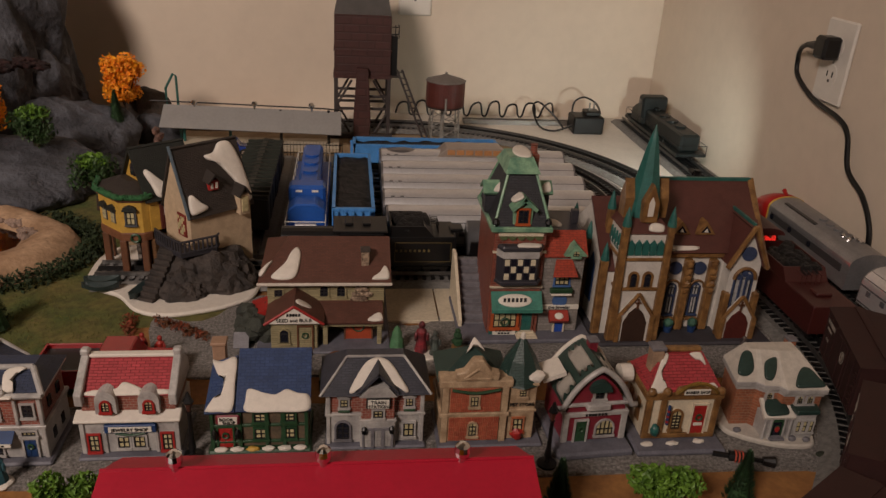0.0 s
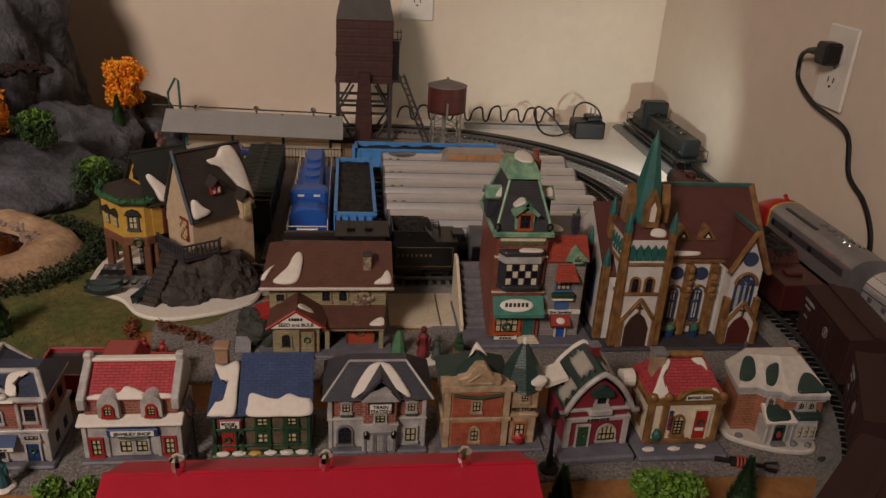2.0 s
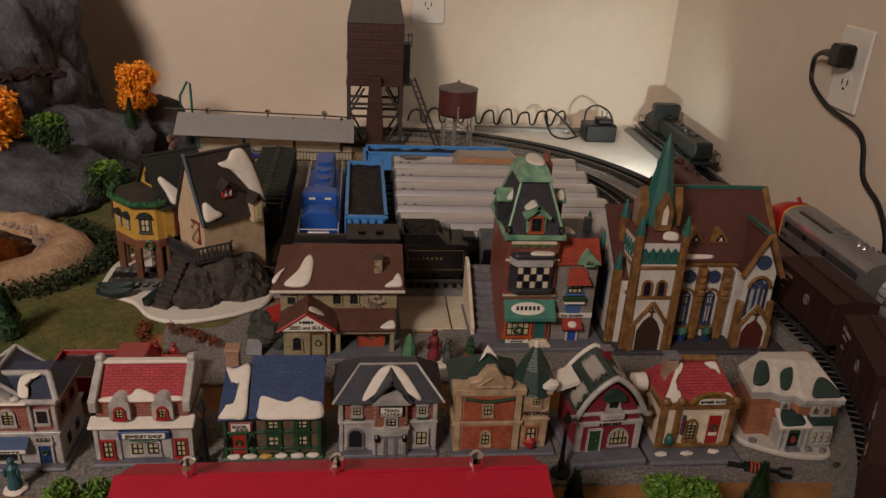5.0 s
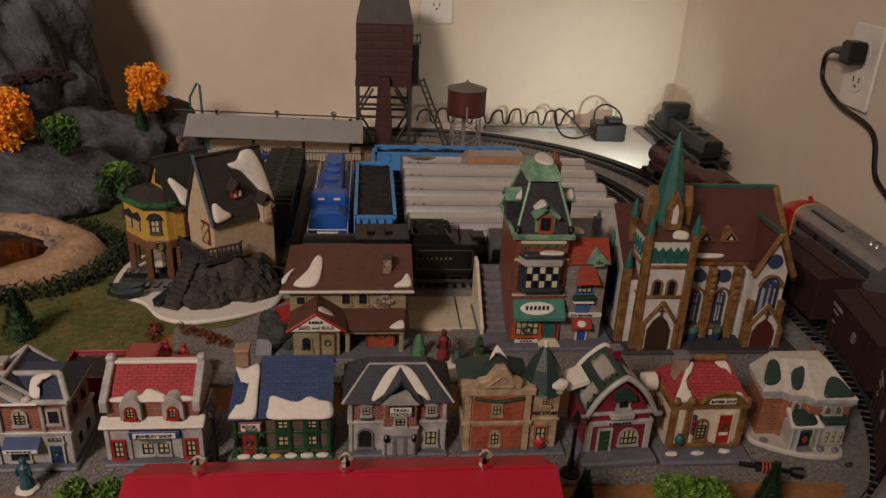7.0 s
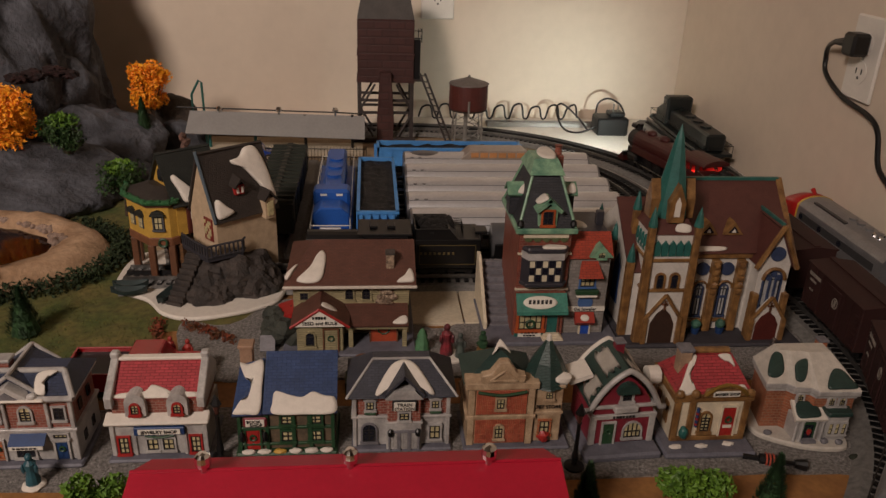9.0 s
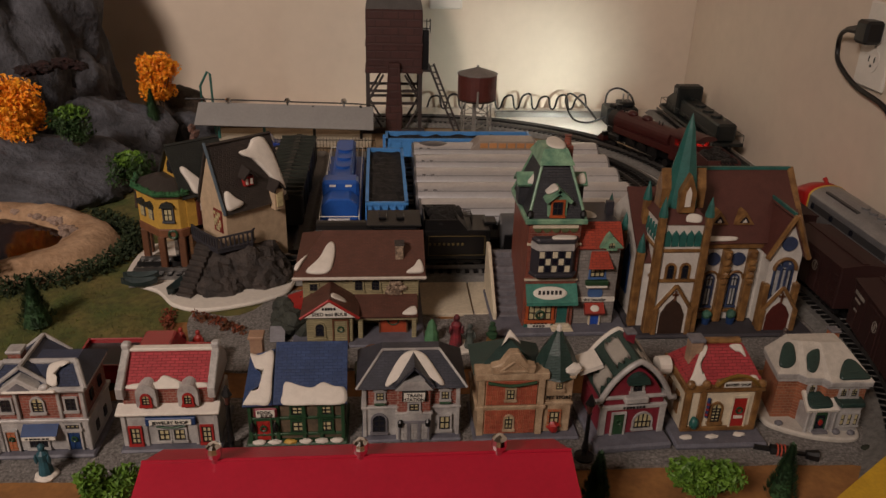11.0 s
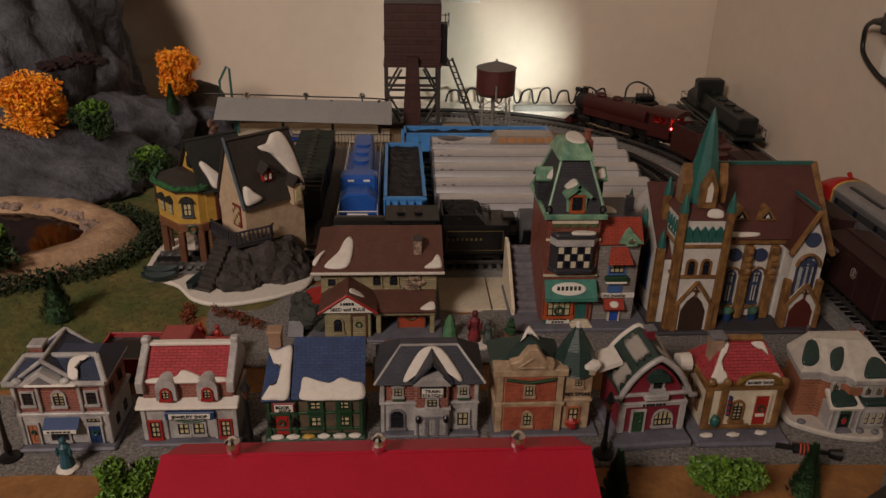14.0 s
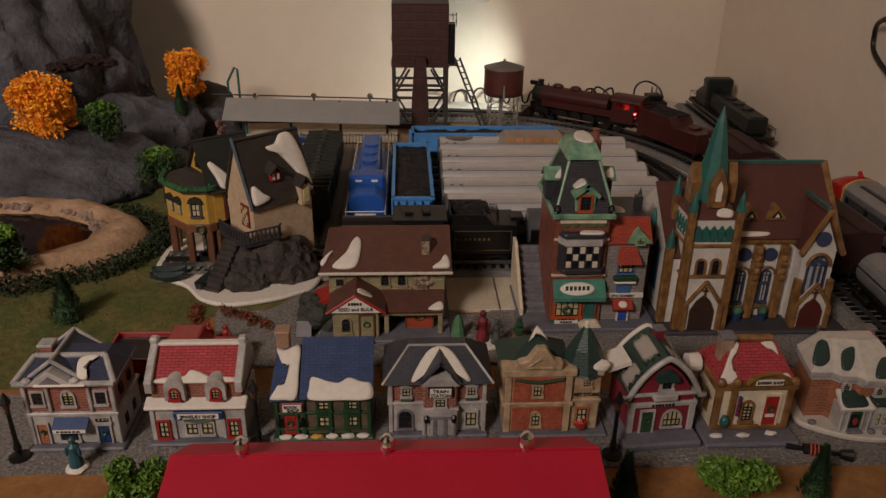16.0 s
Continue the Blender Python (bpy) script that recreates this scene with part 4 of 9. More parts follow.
# black steam train on the front yard track
roll(tender(mat("engine_black", "0b0b0d", 0.42, 0.12, 60, 0.1), 0.0415, 0.0265, 0.062, "black tender full of coal with faded gold marks", letter=True), 0.100, 0.897, 180)
bl = car("black_locomotive", "black steam locomotive standing behind the seed shop")
EB = mat("engine_black", "0b0b0d")
part("boiler", cyl((-0.075, 0, 0.034), (0.03, 0, 0.034), 0.020, n=20), EB, bl)
part("cab", box(-0.005, -0.024, 0.014, 0.052, 0.024, 0.056, 0.002), EB, bl)
part("cab_roof", box(-0.012, -0.026, 0.056, 0.056, 0.026, 0.059, 0.001), EB, bl)
for dx in (0.008, 0.030):
    part("roof_hatch", box(dx - 0.005, -0.008, 0.059, dx + 0.005, 0.008, 0.0625, 0.001), EB, bl)
part("chassis", box(-0.075, -0.020, 0.004, 0.050, 0.020, 0.016, 0.001), BLACK, bl)
bogie(bl, -0.045)
bogie(bl, 0.025)
roll(bl, 0.000, 0.897, 0)
gc = car("grey_roof_car", "black car with a grey rounded roof beside the tender")
part("body", box(-0.040, -0.025, 0.012, 0.040, 0.025, 0.044, 0.001), EB, gc)
smooth(part("roof", cyl((-0.041, 0, 0.040), (0.041, 0, 0.040), 0.0225, n=24), mat("dark_grey_roof", "4a4a4c", 0.45, 0.1, 60, 0.1), gc, "grey rounded roof"))
couplers(gc, 0.040)
bogie(gc, -0.02)
bogie(gc, 0.02)
roll(gc, 0.200, 0.897, 0)

# dark diesel in the corner
DKG = mat("dark_green_engine", "141a1a", 0.42, 0.15, 60, 0.1)
dk = hood_diesel("dark green diesel locomotive on the siding in the corner", DKG, "green_diesel_locomotive", 0.150, 0.0275, -0.075, 0.078, 0.019)
roll(dk, 0.657, 1.500, -90)
# streamlined red and silver diesel
fd = car("streamlined_diesel", "silver streamlined diesel with a red nose by the side wall")
W = 0.0285
prof = [(-W, 0.012), (W, 0.012), (W, 0.045)] + [(W * math.cos(a), 0.045 + 0.016 * math.sin(a)) for a in [math.pi * i / 14 for i in range(1, 14)]] + [(-W, 0.045)]
FDM = mat("satin_silver", "8e8e90", 0.32, 0.1, 60, 0.08, metal=0.5)
part("body", prism(prof, "x", -0.135, 0.072), FDM, fd, "satin silver body")
nb = bmesh.new()
rings = []
for k, (dx, sc, dz) in enumerate(((0.072, 1.0, 0.0), (0.090, 0.985, -0.001), (0.106, 0.95, -0.006), (0.122, 0.86, -0.012), (0.132, 0.66, -0.018))):
    rings.append([nb.verts.new((dx, y * sc, 0.012 + (z - 0.012) * (sc + dz * 14))) for y, z in prof])
for a, b in zip(rings, rings[1:]):
    for i in range(len(prof)):
        nb.faces.new((a[i], a[(i + 1) % len(prof)], b[(i + 1) % len(prof)], b[i]))
nb.faces.new(rings[-1]), nb.faces.new(rings[0][::-1])
smooth(part("nose", nb, mat("warm_red", "a8201e", 0.35, 0.1, 60, 0.05), fd, "bright red rounded nose"))
part("stripe", prism([(a * 1.012, 0.012 + (b - 0.012) * 1.012) for a, b in prof], "x", 0.069, 0.0725), mat("yellow_stripe", "c9a848", 0.4, 0.1, 60, 0), fd)
for k in range(4):
    part("roof_fan", cyl((-0.02 - 0.018 * k, 0, 0.0605), (-0.02 - 0.018 * k, 0, 0.0635), 0.006, n=14), FDM, fd)
part("roof_grille", box(-0.03, 0.013, 0.0560, 0.05, 0.018, 0.0598), mat("dark_grille", "3a3a3c", 0.5, 0.1, 60, 0), fd)
part("horn", cyl((0.078, 0, 0.0600), (0.088, 0, 0.0655), 0.0025, 0.0035, 10), mat("warm_red", "a8201e"), fd)
hd = bmesh.new()
for k in range(5):
    blob((-0.095 + 0.006 * k, -0.006 + 0.012 * (k % 2), 0.062), (0.0035, 0.0035, 0.0035), hd, 1, 0)
part("roof_light", hd, CHROME, fd)
for s in (-1, 1):
    part("side_band", box(-0.12, min(s * W, s * (W + 0.0012)), 0.031, 0.060, max(s * W, s * (W + 0.0012)), 0.041), mat("dark_grille", "3a3a3c"), fd, "dark row of side grilles")
    for k in range(3):
        part("porthole", cyl((0.055 - 0.05 * k, s * W, 0.036), (0.055 - 0.05 * k, s * (W + 0.0022), 0.036), 0.0042, n=14), DPANE, fd)
    for k in range(2):
        part("horn_light", cyl((0.060 - 0.008 * k, s * W, 0.022), (0.060 - 0.008 * k, s * (W + 0.004), 0.022), 0.003, n=10), CHROME, fd)
for k in range(6):
    part("louvre", box(-0.1365, -0.020, 0.018 + 0.0045 * k, -0.1348, -0.006, 0.0205 + 0.0045 * k), CHROME, fd)
couplers(fd, 0.135)
bogie(fd, -0.10)
bogie(fd, 0.07)
roll(fd, 0.657, 0.935, 90)
back = coach("silver passenger coach with windows behind the streamlined diesel")
roll(back, 0.657, 0.622, 90)

# ---- front row of small ceramic shops ----
ROW = "small ceramic shops in the front row"


def shop(name, x, y, label, rz=0.0):
    return thing(name, x, y, 0.003, label, "model house", ROW, rz)


def wall(p, x0, y0, z0, x1, y1, z1, m, label="", bev=0.0008, name="wall"):
    return part(name, box(x0, y0, z0, x1, y1, z1, bev), m, p, label)


def band(p, x0, x1, y0, y1, z, h, m, out=0.002, name="cornice"):
    return part(name, box(x0 - out, y0 - out, z, x1 + out, y1 + out, z + h, 0.0006), m, p)


def corner_posts(p, x0, x1, y, z0, z1, w, m, n=2):
    for i in range(n):
        xx = x0 + (x1 - x0) * i / (n - 1)
        part("pilaster", box(xx - w / 2, y - 0.0016, z0, xx + w / 2, y + 0.002, z1, 0.0005), m, p)


# brick town house with navy roof
h = shop("brick_shop", -0.279, 0.575, "ceramic town house of red brick over grey stone, navy roof")
X0, X1, Y0, Y1 = -0.3165, -0.2425, 0.545, 0.600
part("base", box(X0 - 0.003, Y0 - 0.008, 0.003, X1 + 0.004, Y1 + 0.003, 0.007, 0.0015), BASE, h)
wall(h, X0, Y0, 0.007, X1, Y1, 0.038, GREYW, "grey stone ground floor")
wall(h, X0 + 0.001, Y0 + 0.001, 0.038, X1 - 0.001, Y1 - 0.001, 0.069, BRICK, "red brick upper floor")
band(h, X0, X1, Y0, Y1, 0.0365, 0.0032, GREYW)
band(h, X0, X1, Y0, Y1, 0.0665, 0.004, GREYW, 0.003)
hip_roof(h, X0 - 0.004, X1 + 0.004, Y0 - 0.004, Y1 + 0.004, 0.0705, 0.0845, 0.012, 0.022, NAVY)
rim = bmesh.new()
for a, b in (((X0 - 0.004, Y0 - 0.004, 0.071), (X0 + 0.008, Y0 + 0.018, 0.085)), ((X1 + 0.004, Y0 - 0.004, 0.071), (X1 - 0.008, Y0 + 0.018, 0.085)), ((X0 + 0.008, Y0 + 0.018, 0.085), (X1 - 0.008, Y0 + 0.018, 0.085)), ((X0 - 0.004, Y0 - 0.004, 0.071), (X1 + 0.004, Y0 - 0.004, 0.071))):
    cyl(a, b, 0.0025, n=8, bm=rim)
part("roof_edge", rim, GREYW, h, "pale snow-dusted roof edge")
xm = -0.2765
gx, gw = -0.2895, 0.0190
part("gable", prism([(gx - gw * 0.8, 0.0690), (gx + gw * 0.8, 0.0690), (gx + gw * 0.8, 0.0735), (gx, 0.0840), (gx - gw * 0.8, 0.0735)], "y", Y0 - 0.0065, Y0 + 0.006, bev=0.0008), GREYW, h, "pale moulded front pediment")
part("gable_panel", prism([(gx - gw * 0.5, 0.0722), (gx + gw * 0.5, 0.0722), (gx, 0.0795)], "y", Y0 - 0.0072, Y0 - 0.006), STONE, h)
gable_roof(h, gx - gw, gx + gw, Y0 + 0.004, Y1 - 0.002, 0.0735, 0.0880, NAVY, 0.002, 0.0018, "y", "gable_roof")
ge = bmesh.new()
for yy in (Y0 + 0.003, Y1):
    for sx in (-1, 1):
        cyl((gx + sx * (gw + 0.002), yy, 0.0725), (gx, yy, 0.0890), 0.0018, n=8, bm=ge)
cyl((gx, Y0 + 0.003, 0.0888), (gx, Y1, 0.0888), 0.0018, n=8, bm=ge)
part("gable_edge", ge, GREYW, h, "rounded grey gable edges")
part("ledge", box(X0 + 0.014, Y0 - 0.0085, 0.0700, X1 - 0.018, Y0 + 0.004, 0.0725, 0.001), SNOW, h, "snowy ledge below the pediment")
for sx in (-1, 1):
    part("scroll", blob((gx + sx * 0.0195, Y0 - 0.004, 0.0735), (0.0042, 0.0035, 0.0034), None, 2, 0.2, 2, 2 + sx), GREYW, h)
patch("snow", h, (X0 - 0.004, Y0 - 0.004, 0.0725), (1, 0, 0), (0, 0.022, 0.014), [(0.052, 0.004), (0.060, 0.003), (0.057, 0.012), (0.060, 0.019), (0.066, 0.023), (0.060, 0.0245), (0.050, 0.020)])
patch("snow", h, (X0, Y0 - 0.004, 0.0725), (1, 0, 0), (0, 0.8, 0.5), [(0.022, 0.002), (0.03, 0.006), (0.026, 0.014), (0.02, 0.01)])
chimney(h, X0 + 0.016, Y0 + 0.026, 0.078, 0.0905, 0.0105, BRICK, GREYW)
for wx in (X0 + 0.011, X1 - 0.011):
    window(h, wx, 0.0535, 0.0085, 0.012, Y0 + 0.001, GREYW, DPANE, False, 2, 3)
window(h, xm - 0.004, 0.051, 0.009, 0.009, Y0 + 0.001, GREYW, PANE, True, 2, 3)
corner_posts(h, X0 + 0.001, X1 - 0.001, Y0, 0.007, 0.069, 0.0035, GREYW, 2)
corner_posts(h, X0 + 0.020, X1 - 0.020, Y0, 0.038, 0.067, 0.0028, GREYW, 2)
aw = part("awning", slab([(X0 + 0.021, Y0 - 0.009, 0.028), (X1 - 0.024, Y0 - 0.009, 0.028), (X1 - 0.024, Y0, 0.0345), (X0 + 0.021, Y0, 0.0345)], 0.0012), BLUE, h, "navy awning")
part("valance", box(X0 + 0.022, Y0 - 0.0095, 0.0245, X1 - 0.025, Y0 - 0.0085, 0.0277), SIGNW, aw)
bars((X0 + X1) / 2 - 0.002, Y0 - 0.0100, 0.0262, 0.02, 0.0014, h, None, 6)
door(h, X1 - 0.013, 0.008, 0.010, 0.018, Y0, BLUE)
window(h, X1 - 0.013, 0.0315, 0.011, 0.004, Y0, GREYW, PANE, False, 3, 1)
door(h, X0 + 0.010, 0.008, 0.008, 0.020, Y0, OBRICK)
window(h, X0 + 0.031, 0.017, 0.015, 0.012, Y0, GREYW, DPANE, False, 3, 2)
for k in range(2):
    for zz in (0.02, 0.052):
        part("side_window", box(X1 - 0.0006, Y0 + 0.014 + 0.02 * k, zz - 0.005, X1 + 0.0008, Y0 + 0.021 + 0.02 * k, zz + 0.005, 0.0003), DPANE, h)

# white jewelry shop with red roof
h = shop("jewelry_shop", -0.176, 0.575, "white ceramic jewelry shop with snow-edged red roof")
X0, X1, Y0, Y1 = -0.2165, -0.1365, 0.549, 0.603
part("base", box(X0 - 0.003, Y0 - 0.008, 0.003, X1 + 0.003, Y1 + 0.003, 0.0065, 0.0015), BASE, h)
wall(h, X0, Y0, 0.0065, X1, Y1, 0.042, GREYW, "grey-white front wall")
wall(h, X0 + 0.002, Y0 + 0.004, 0.042, X1 - 0.002, Y1 - 0.002, 0.064, BRICK, "worn brick upper band")
part("ledge", prism([(Y0 - 0.006, 0.0405), (Y0 + 0.006, 0.0405), (Y0 + 0.006, 0.0475), (Y0 - 0.006, 0.0432)], "x", X0 - 0.003, X1 + 0.003, bev=0.0008), SNOW, h, "snowy ledge over the shop front")
ro = (Y0 + 0.002, 0.0625, Y0 + 0.032, 0.0835)
part("roof", slab([(X0 + 0.004, ro[0], ro[1]), (X1 - 0.004, ro[0], ro[1]), (X1 - 0.004, ro[2], ro[3]), (X0 + 0.004, ro[2], ro[3])], 0.002), REDR, h, "red shingle roof slope")
part("roof_rear", slab([(X0 + 0.004, Y1, 0.066), (X1 - 0.004, Y1, 0.066), (X1 - 0.004, ro[2], ro[3]), (X0 + 0.004, ro[2], ro[3])], 0.002), GREYW, h)
part("ridge", box(X0, ro[2] - 0.003, ro[3] - 0.001, X1, ro[2] + 0.004, ro[3] + 0.0025, 0.001), SNOW, h, "snowy ridge")
for xx in (X0 - 0.001, X1 - 0.0055):
    part("end_wall", prism([(Y0 - 0.002, 0.055), (Y1, 0.055), (Y1, 0.068), (ro[2], ro[3] + 0.004), (Y0 - 0.002, 0.066)], "x", xx, xx + 0.0065, bev=0.0008), GREYW, h, "grey-white end wall")
    part("finial", box(xx - 0.0005, ro[2] - 0.004, ro[3] + 0.001, xx + 0.007, ro[2] + 0.004, ro[3] + 0.0075, 0.0015), GREYW, h)
sl = (0, ro[2] - ro[0], ro[3] - ro[1])
patch("snow", h, (X0, ro[0], ro[1]), (1, 0, 0), sl, [(0.005, 0.001), (0.04, 0.0), (0.074, 0.001), (0.072, 0.005), (0.058, 0.0035), (0.046, 0.009), (0.036, 0.012), (0.03, 0.006), (0.012, 0.005)])
for wx in (-0.193, -0.1585):
    a = [(wx + 0.0085 * math.cos(t), 0.0605 + 0.0085 * math.sin(t)) for t in [math.pi * i / 10 for i in range(11)]]
    d = part("dormer", prism([(wx - 0.0085, 0.0475)] + a[::-1] + [(wx + 0.0085, 0.0475)], "y", Y0 - 0.002, Y0 + 0.018), GREYW, h, "rounded snowy dormer")
    window(h, wx, 0.0535, 0.0062, 0.0062, Y0 - 0.002, RED, PANE, True, 2, 2)
part("sign", box(-0.1965, Y0 - 0.0035, 0.0285, -0.1545, Y0, 0.0365, 0.0006), BLUE, h, "blue shop sign")
part("sign_face", box(-0.193, Y0 - 0.0042, 0.0300, -0.158, Y0 - 0.0034, 0.0350), SIGNW, h)
text("JEWELRY SHOP", -0.1755, Y0 - 0.0046, 0.0325, 0.0044, h)
for wx in (-0.2065, -0.1465):
    window(h, wx, 0.017, 0.0082, 0.0165, Y0, RED, PANE, False, 2, 3)
for wx in (-0.1825, -0.1695):
    window(h, wx, 0.0175, 0.0095, 0.0115, Y0, GREYW, PANE, False, 2, 2)
part("garland", tube(spline([(-0.188, Y0 - 0.0022, 0.0275), (-0.176, Y0 - 0.0026, 0.0258), (-0.164, Y0 - 0.0022, 0.0275)], 5), 0.0011, 6), GREEN, h, "green garland")
corner_posts(h, X0 + 0.0015, X1 - 0.0015, Y0, 0.0065, 0.041, 0.004, GREYW, 2)
corner_posts(h, -0.197, -0.155, Y0, 0.0065, 0.029, 0.003, GREYW, 2)

# green book shop with big blue roof
h = shop("book_shop", -0.07, 0.575, "green-fronted ceramic book shop with snowy blue roof")
X0, X1, Y0, Y1 = -0.1105, -0.0285, 0.552, 0.605
part("base", box(X0 - 0.003, Y0 - 0.007, 0.003, X1 + 0.003, Y1, 0.0065, 0.0015), GREEN, h)
wall(h, X0, Y0, 0.0065, X1, Y1, 0.049, mat("mossy_brown", "6a5a48", 0.55, 0.25, 90, 0.5, second="4c4438"), "brown stucco shop wall")
for xx in (X0 + 0.001, X0 + 0.0245, X0 + 0.047, X0 + 0.062, X1 - 0.001):
    part("post", box(xx - 0.0016, Y0 - 0.0022, 0.0065, xx + 0.0016, Y0 + 0.001, 0.048, 0.0004), GREEN, h)
for zz in (0.0125, 0.0295, 0.0455):
    part("rail", box(X0, Y0 - 0.0018, zz - 0.0013, X1, Y0 + 0.001, zz + 0.0013, 0.0004), GREEN, h)
ro = (Y0 - 0.006, 0.0475, 0.592, 0.082)
xs = -0.0885
part("roof", slab([(xs, ro[0], ro[1]), (X1 + 0.003, ro[0], ro[1]), (X1 + 0.003, ro[2], ro[3]), (xs, ro[2], ro[3])], 0.0026), BLUER, h, "blue shingle roof slope")
part("roof_rear", slab([(xs, Y1 + 0.01, 0.062), (X1 + 0.003, Y1 + 0.01, 0.062), (X1 + 0.003, ro[2], ro[3]), (xs, ro[2], ro[3])], 0.0026), BLUER, h)
part("gable_wall", prism([(Y0, 0.047), (Y1, 0.047), (Y1, 0.060), (0.592, 0.0790), (Y0, 0.047)][:4], "x", X1 - 0.003, X1), CREAM, h)
part("wing_roof", slab([(X0 - 0.004, ro[0], 0.046), (xs - 0.001, ro[0], 0.0475), (xs - 0.001, 0.588, 0.0775), (X0 - 0.001, 0.588, 0.0705)], 0.0026), BLUER, h, "lower blue roof of the wing")
sl = (0, ro[2] - ro[0], ro[3] - ro[1])
patch("snow", h, (xs, ro[0], ro[1]), (1, 0, 0), sl, [(0.009, 0.0), (0.035, -0.001), (0.061, 0.0), (0.0615, 0.013), (0.052, 0.0155), (0.042, 0.019), (0.033, 0.0145), (0.022, 0.0165), (0.010, 0.020), (0.008, 0.01)])
patch("snow", h, (X0 - 0.004, ro[0], 0.0472), (1, 0, 0.05), sl, [(0.001, 0.001), (0.012, 0.0), (0.0235, 0.001), (0.0245, 0.025), (0.024, 0.048), (0.012, 0.045), (0.004, 0.047), (0.007, 0.040), (0.015, 0.034), (0.0165, 0.022), (0.014, 0.010), (0.007, 0.005)])
chimney(h, X0 + 0.004, 0.597, 0.064, 0.085, 0.011, mat("tan_brick", "a08068", 0.6, 0.15, 90, 0.4), mat("tan_brick", "a08068"))
for wx in (-0.0685, -0.0445):
    for wz in (0.0205, 0.0375):
        window(h, wx, wz, 0.0105, 0.0085 if wz > 0.03 else 0.0105, Y0 - 0.0004, GREEN, PANE, False, 2, 2)
door(h, -0.0985, 0.007, 0.012, 0.021, Y0 - 0.0004, RED, GREEN)
part("sign", box(-0.1055, Y0 - 0.0048, 0.0325, -0.0855, Y0 - 0.0022, 0.0425, 0.0022), BURG, h, "rounded burgundy sign")
part("sign_face", box(-0.1035, Y0 - 0.0054, 0.0340, -0.0875, Y0 - 0.0046, 0.0412, 0.0003), SIGNW, h)
text("BOOK", -0.0965, Y0 - 0.0058, 0.0393, 0.0042, h)
text("SHOP", -0.0945, Y0 - 0.0058, 0.0358, 0.0042, h)
for wx in (X0 + 0.003, X0 + 0.0225):
    ln = lathe([(0.0006, 0.0175), (0.0022, 0.019), (0.0026, 0.024), (0.0012, 0.027), (0.0, 0.028)], wx, Y0 - 0.004, 8)
    part("lantern", ln, BLACK, h, "small black lantern")
for k in range(6):
    part("snow_mound", blob((X0 + 0.008 + 0.0135 * k, Y0 - 0.005, 0.0075), (0.006, 0.003, 0.0022), None, 2, 0.3, 2, k), SNOW if k != 2 else YELLOW, h)

# brick and stone train station shop
h = shop("train_station_shop", 0.030, 0.580, "ceramic train station of brick and grey stone, dark roof")
X0, X1, Y0, Y1 = -0.0115, 0.0725, 0.553, 0.608
part("base", box(X0 - 0.002, Y0 - 0.007, 0.003, X1 + 0.003, Y1, 0.0065, 0.0015), BASE, h)
wall(h, X0, Y0, 0.0065, X1, Y1, 0.0375, GREYW, "grey stone ground floor")
wall(h, X0 + 0.001, Y0 + 0.001, 0.0375, X1 - 0.001, Y1 - 0.001, 0.0605, BRICK, "red brick upper floor")
band(h, X0, X1, Y0, Y1, 0.036, 0.0028, GREYW)
hip_roof(h, X0 - 0.006, X1 + 0.006, Y0 - 0.006, Y1 + 0.004, 0.0600, 0.0835, 0.023, 0.026, SLATE)
rim = bmesh.new()
for a, b in (((X0 - 0.006, Y0 - 0.006, 0.0605), (X0 + 0.017, Y0 + 0.020, 0.084)), ((X1 + 0.006, Y0 - 0.006, 0.0605), (X1 - 0.017, Y0 + 0.020, 0.084)), ((X0 + 0.017, Y0 + 0.020, 0.084), (X1 - 0.017, Y0 + 0.020, 0.084))):
    cyl(a, b, 0.0012, n=8, bm=rim)
part("roof_edge", rim, GREYW, h)
xm = 0.0325
wall(h, xm - 0.0155, Y0 - 0.007, 0.0065, xm + 0.0155, Y0 + 0.002, 0.0335, GREYW, "grey stone projecting entrance")
wall(h, xm - 0.0145, Y0 - 0.006, 0.0335, xm + 0.0145, Y0 + 0.004, 0.060, BRICK, "red brick bay")
band(h, xm - 0.0155, xm + 0.0155, Y0 - 0.007, Y0 - 0.002, 0.0335, 0.0025, GREYW, 0.001)
part("bay_gable", prism([(xm - 0.0165, 0.0595), (xm + 0.0165, 0.0595), (xm + 0.009, 0.0685), (xm - 0.009, 0.0685)], "y", Y0 - 0.008, Y0 + 0.010), GREYW, h, "grey bay top")
gable_roof(h, xm - 0.016, xm + 0.016, Y0 - 0.006, Y0 + 0.026, 0.0635, 0.0835, SLATE, 0.002, 0.002, "y", "bay_roof")
sl = (0, 0.026, 0.0235)
patch("snow", h, (xm, Y0 - 0.006, 0.0612), (1, 0, 0), sl, [(-0.025, 0.003), (-0.019, 0.016), (-0.010, 0.029), (0.0, 0.033), (0.010, 0.029), (0.019, 0.016), (0.026, 0.003), (0.021, 0.003), (0.014, 0.016), (0.006, 0.027), (0.0, 0.029), (-0.006, 0.027), (-0.014, 0.016), (-0.020, 0.003)], thick=0.002)
part("sign", box(xm - 0.0105, Y0 - 0.0095, 0.0485, xm + 0.0105, Y0 - 0.0065, 0.0595, 0.0008), BLACK, h, "framed sign board")
part("sign_face", box(xm - 0.0092, Y0 - 0.0102, 0.0497, xm + 0.0092, Y0 - 0.0094, 0.0583), SIGNW, h)
text("TRAIN", xm, Y0 - 0.0106, 0.0560, 0.0046, h)
text("STATION", xm, Y0 - 0.0106, 0.0518, 0.0042, h)
window(h, xm, 0.0415, 0.0085, 0.0075, Y0 - 0.006, GREYW, PANE, False, 2, 2)
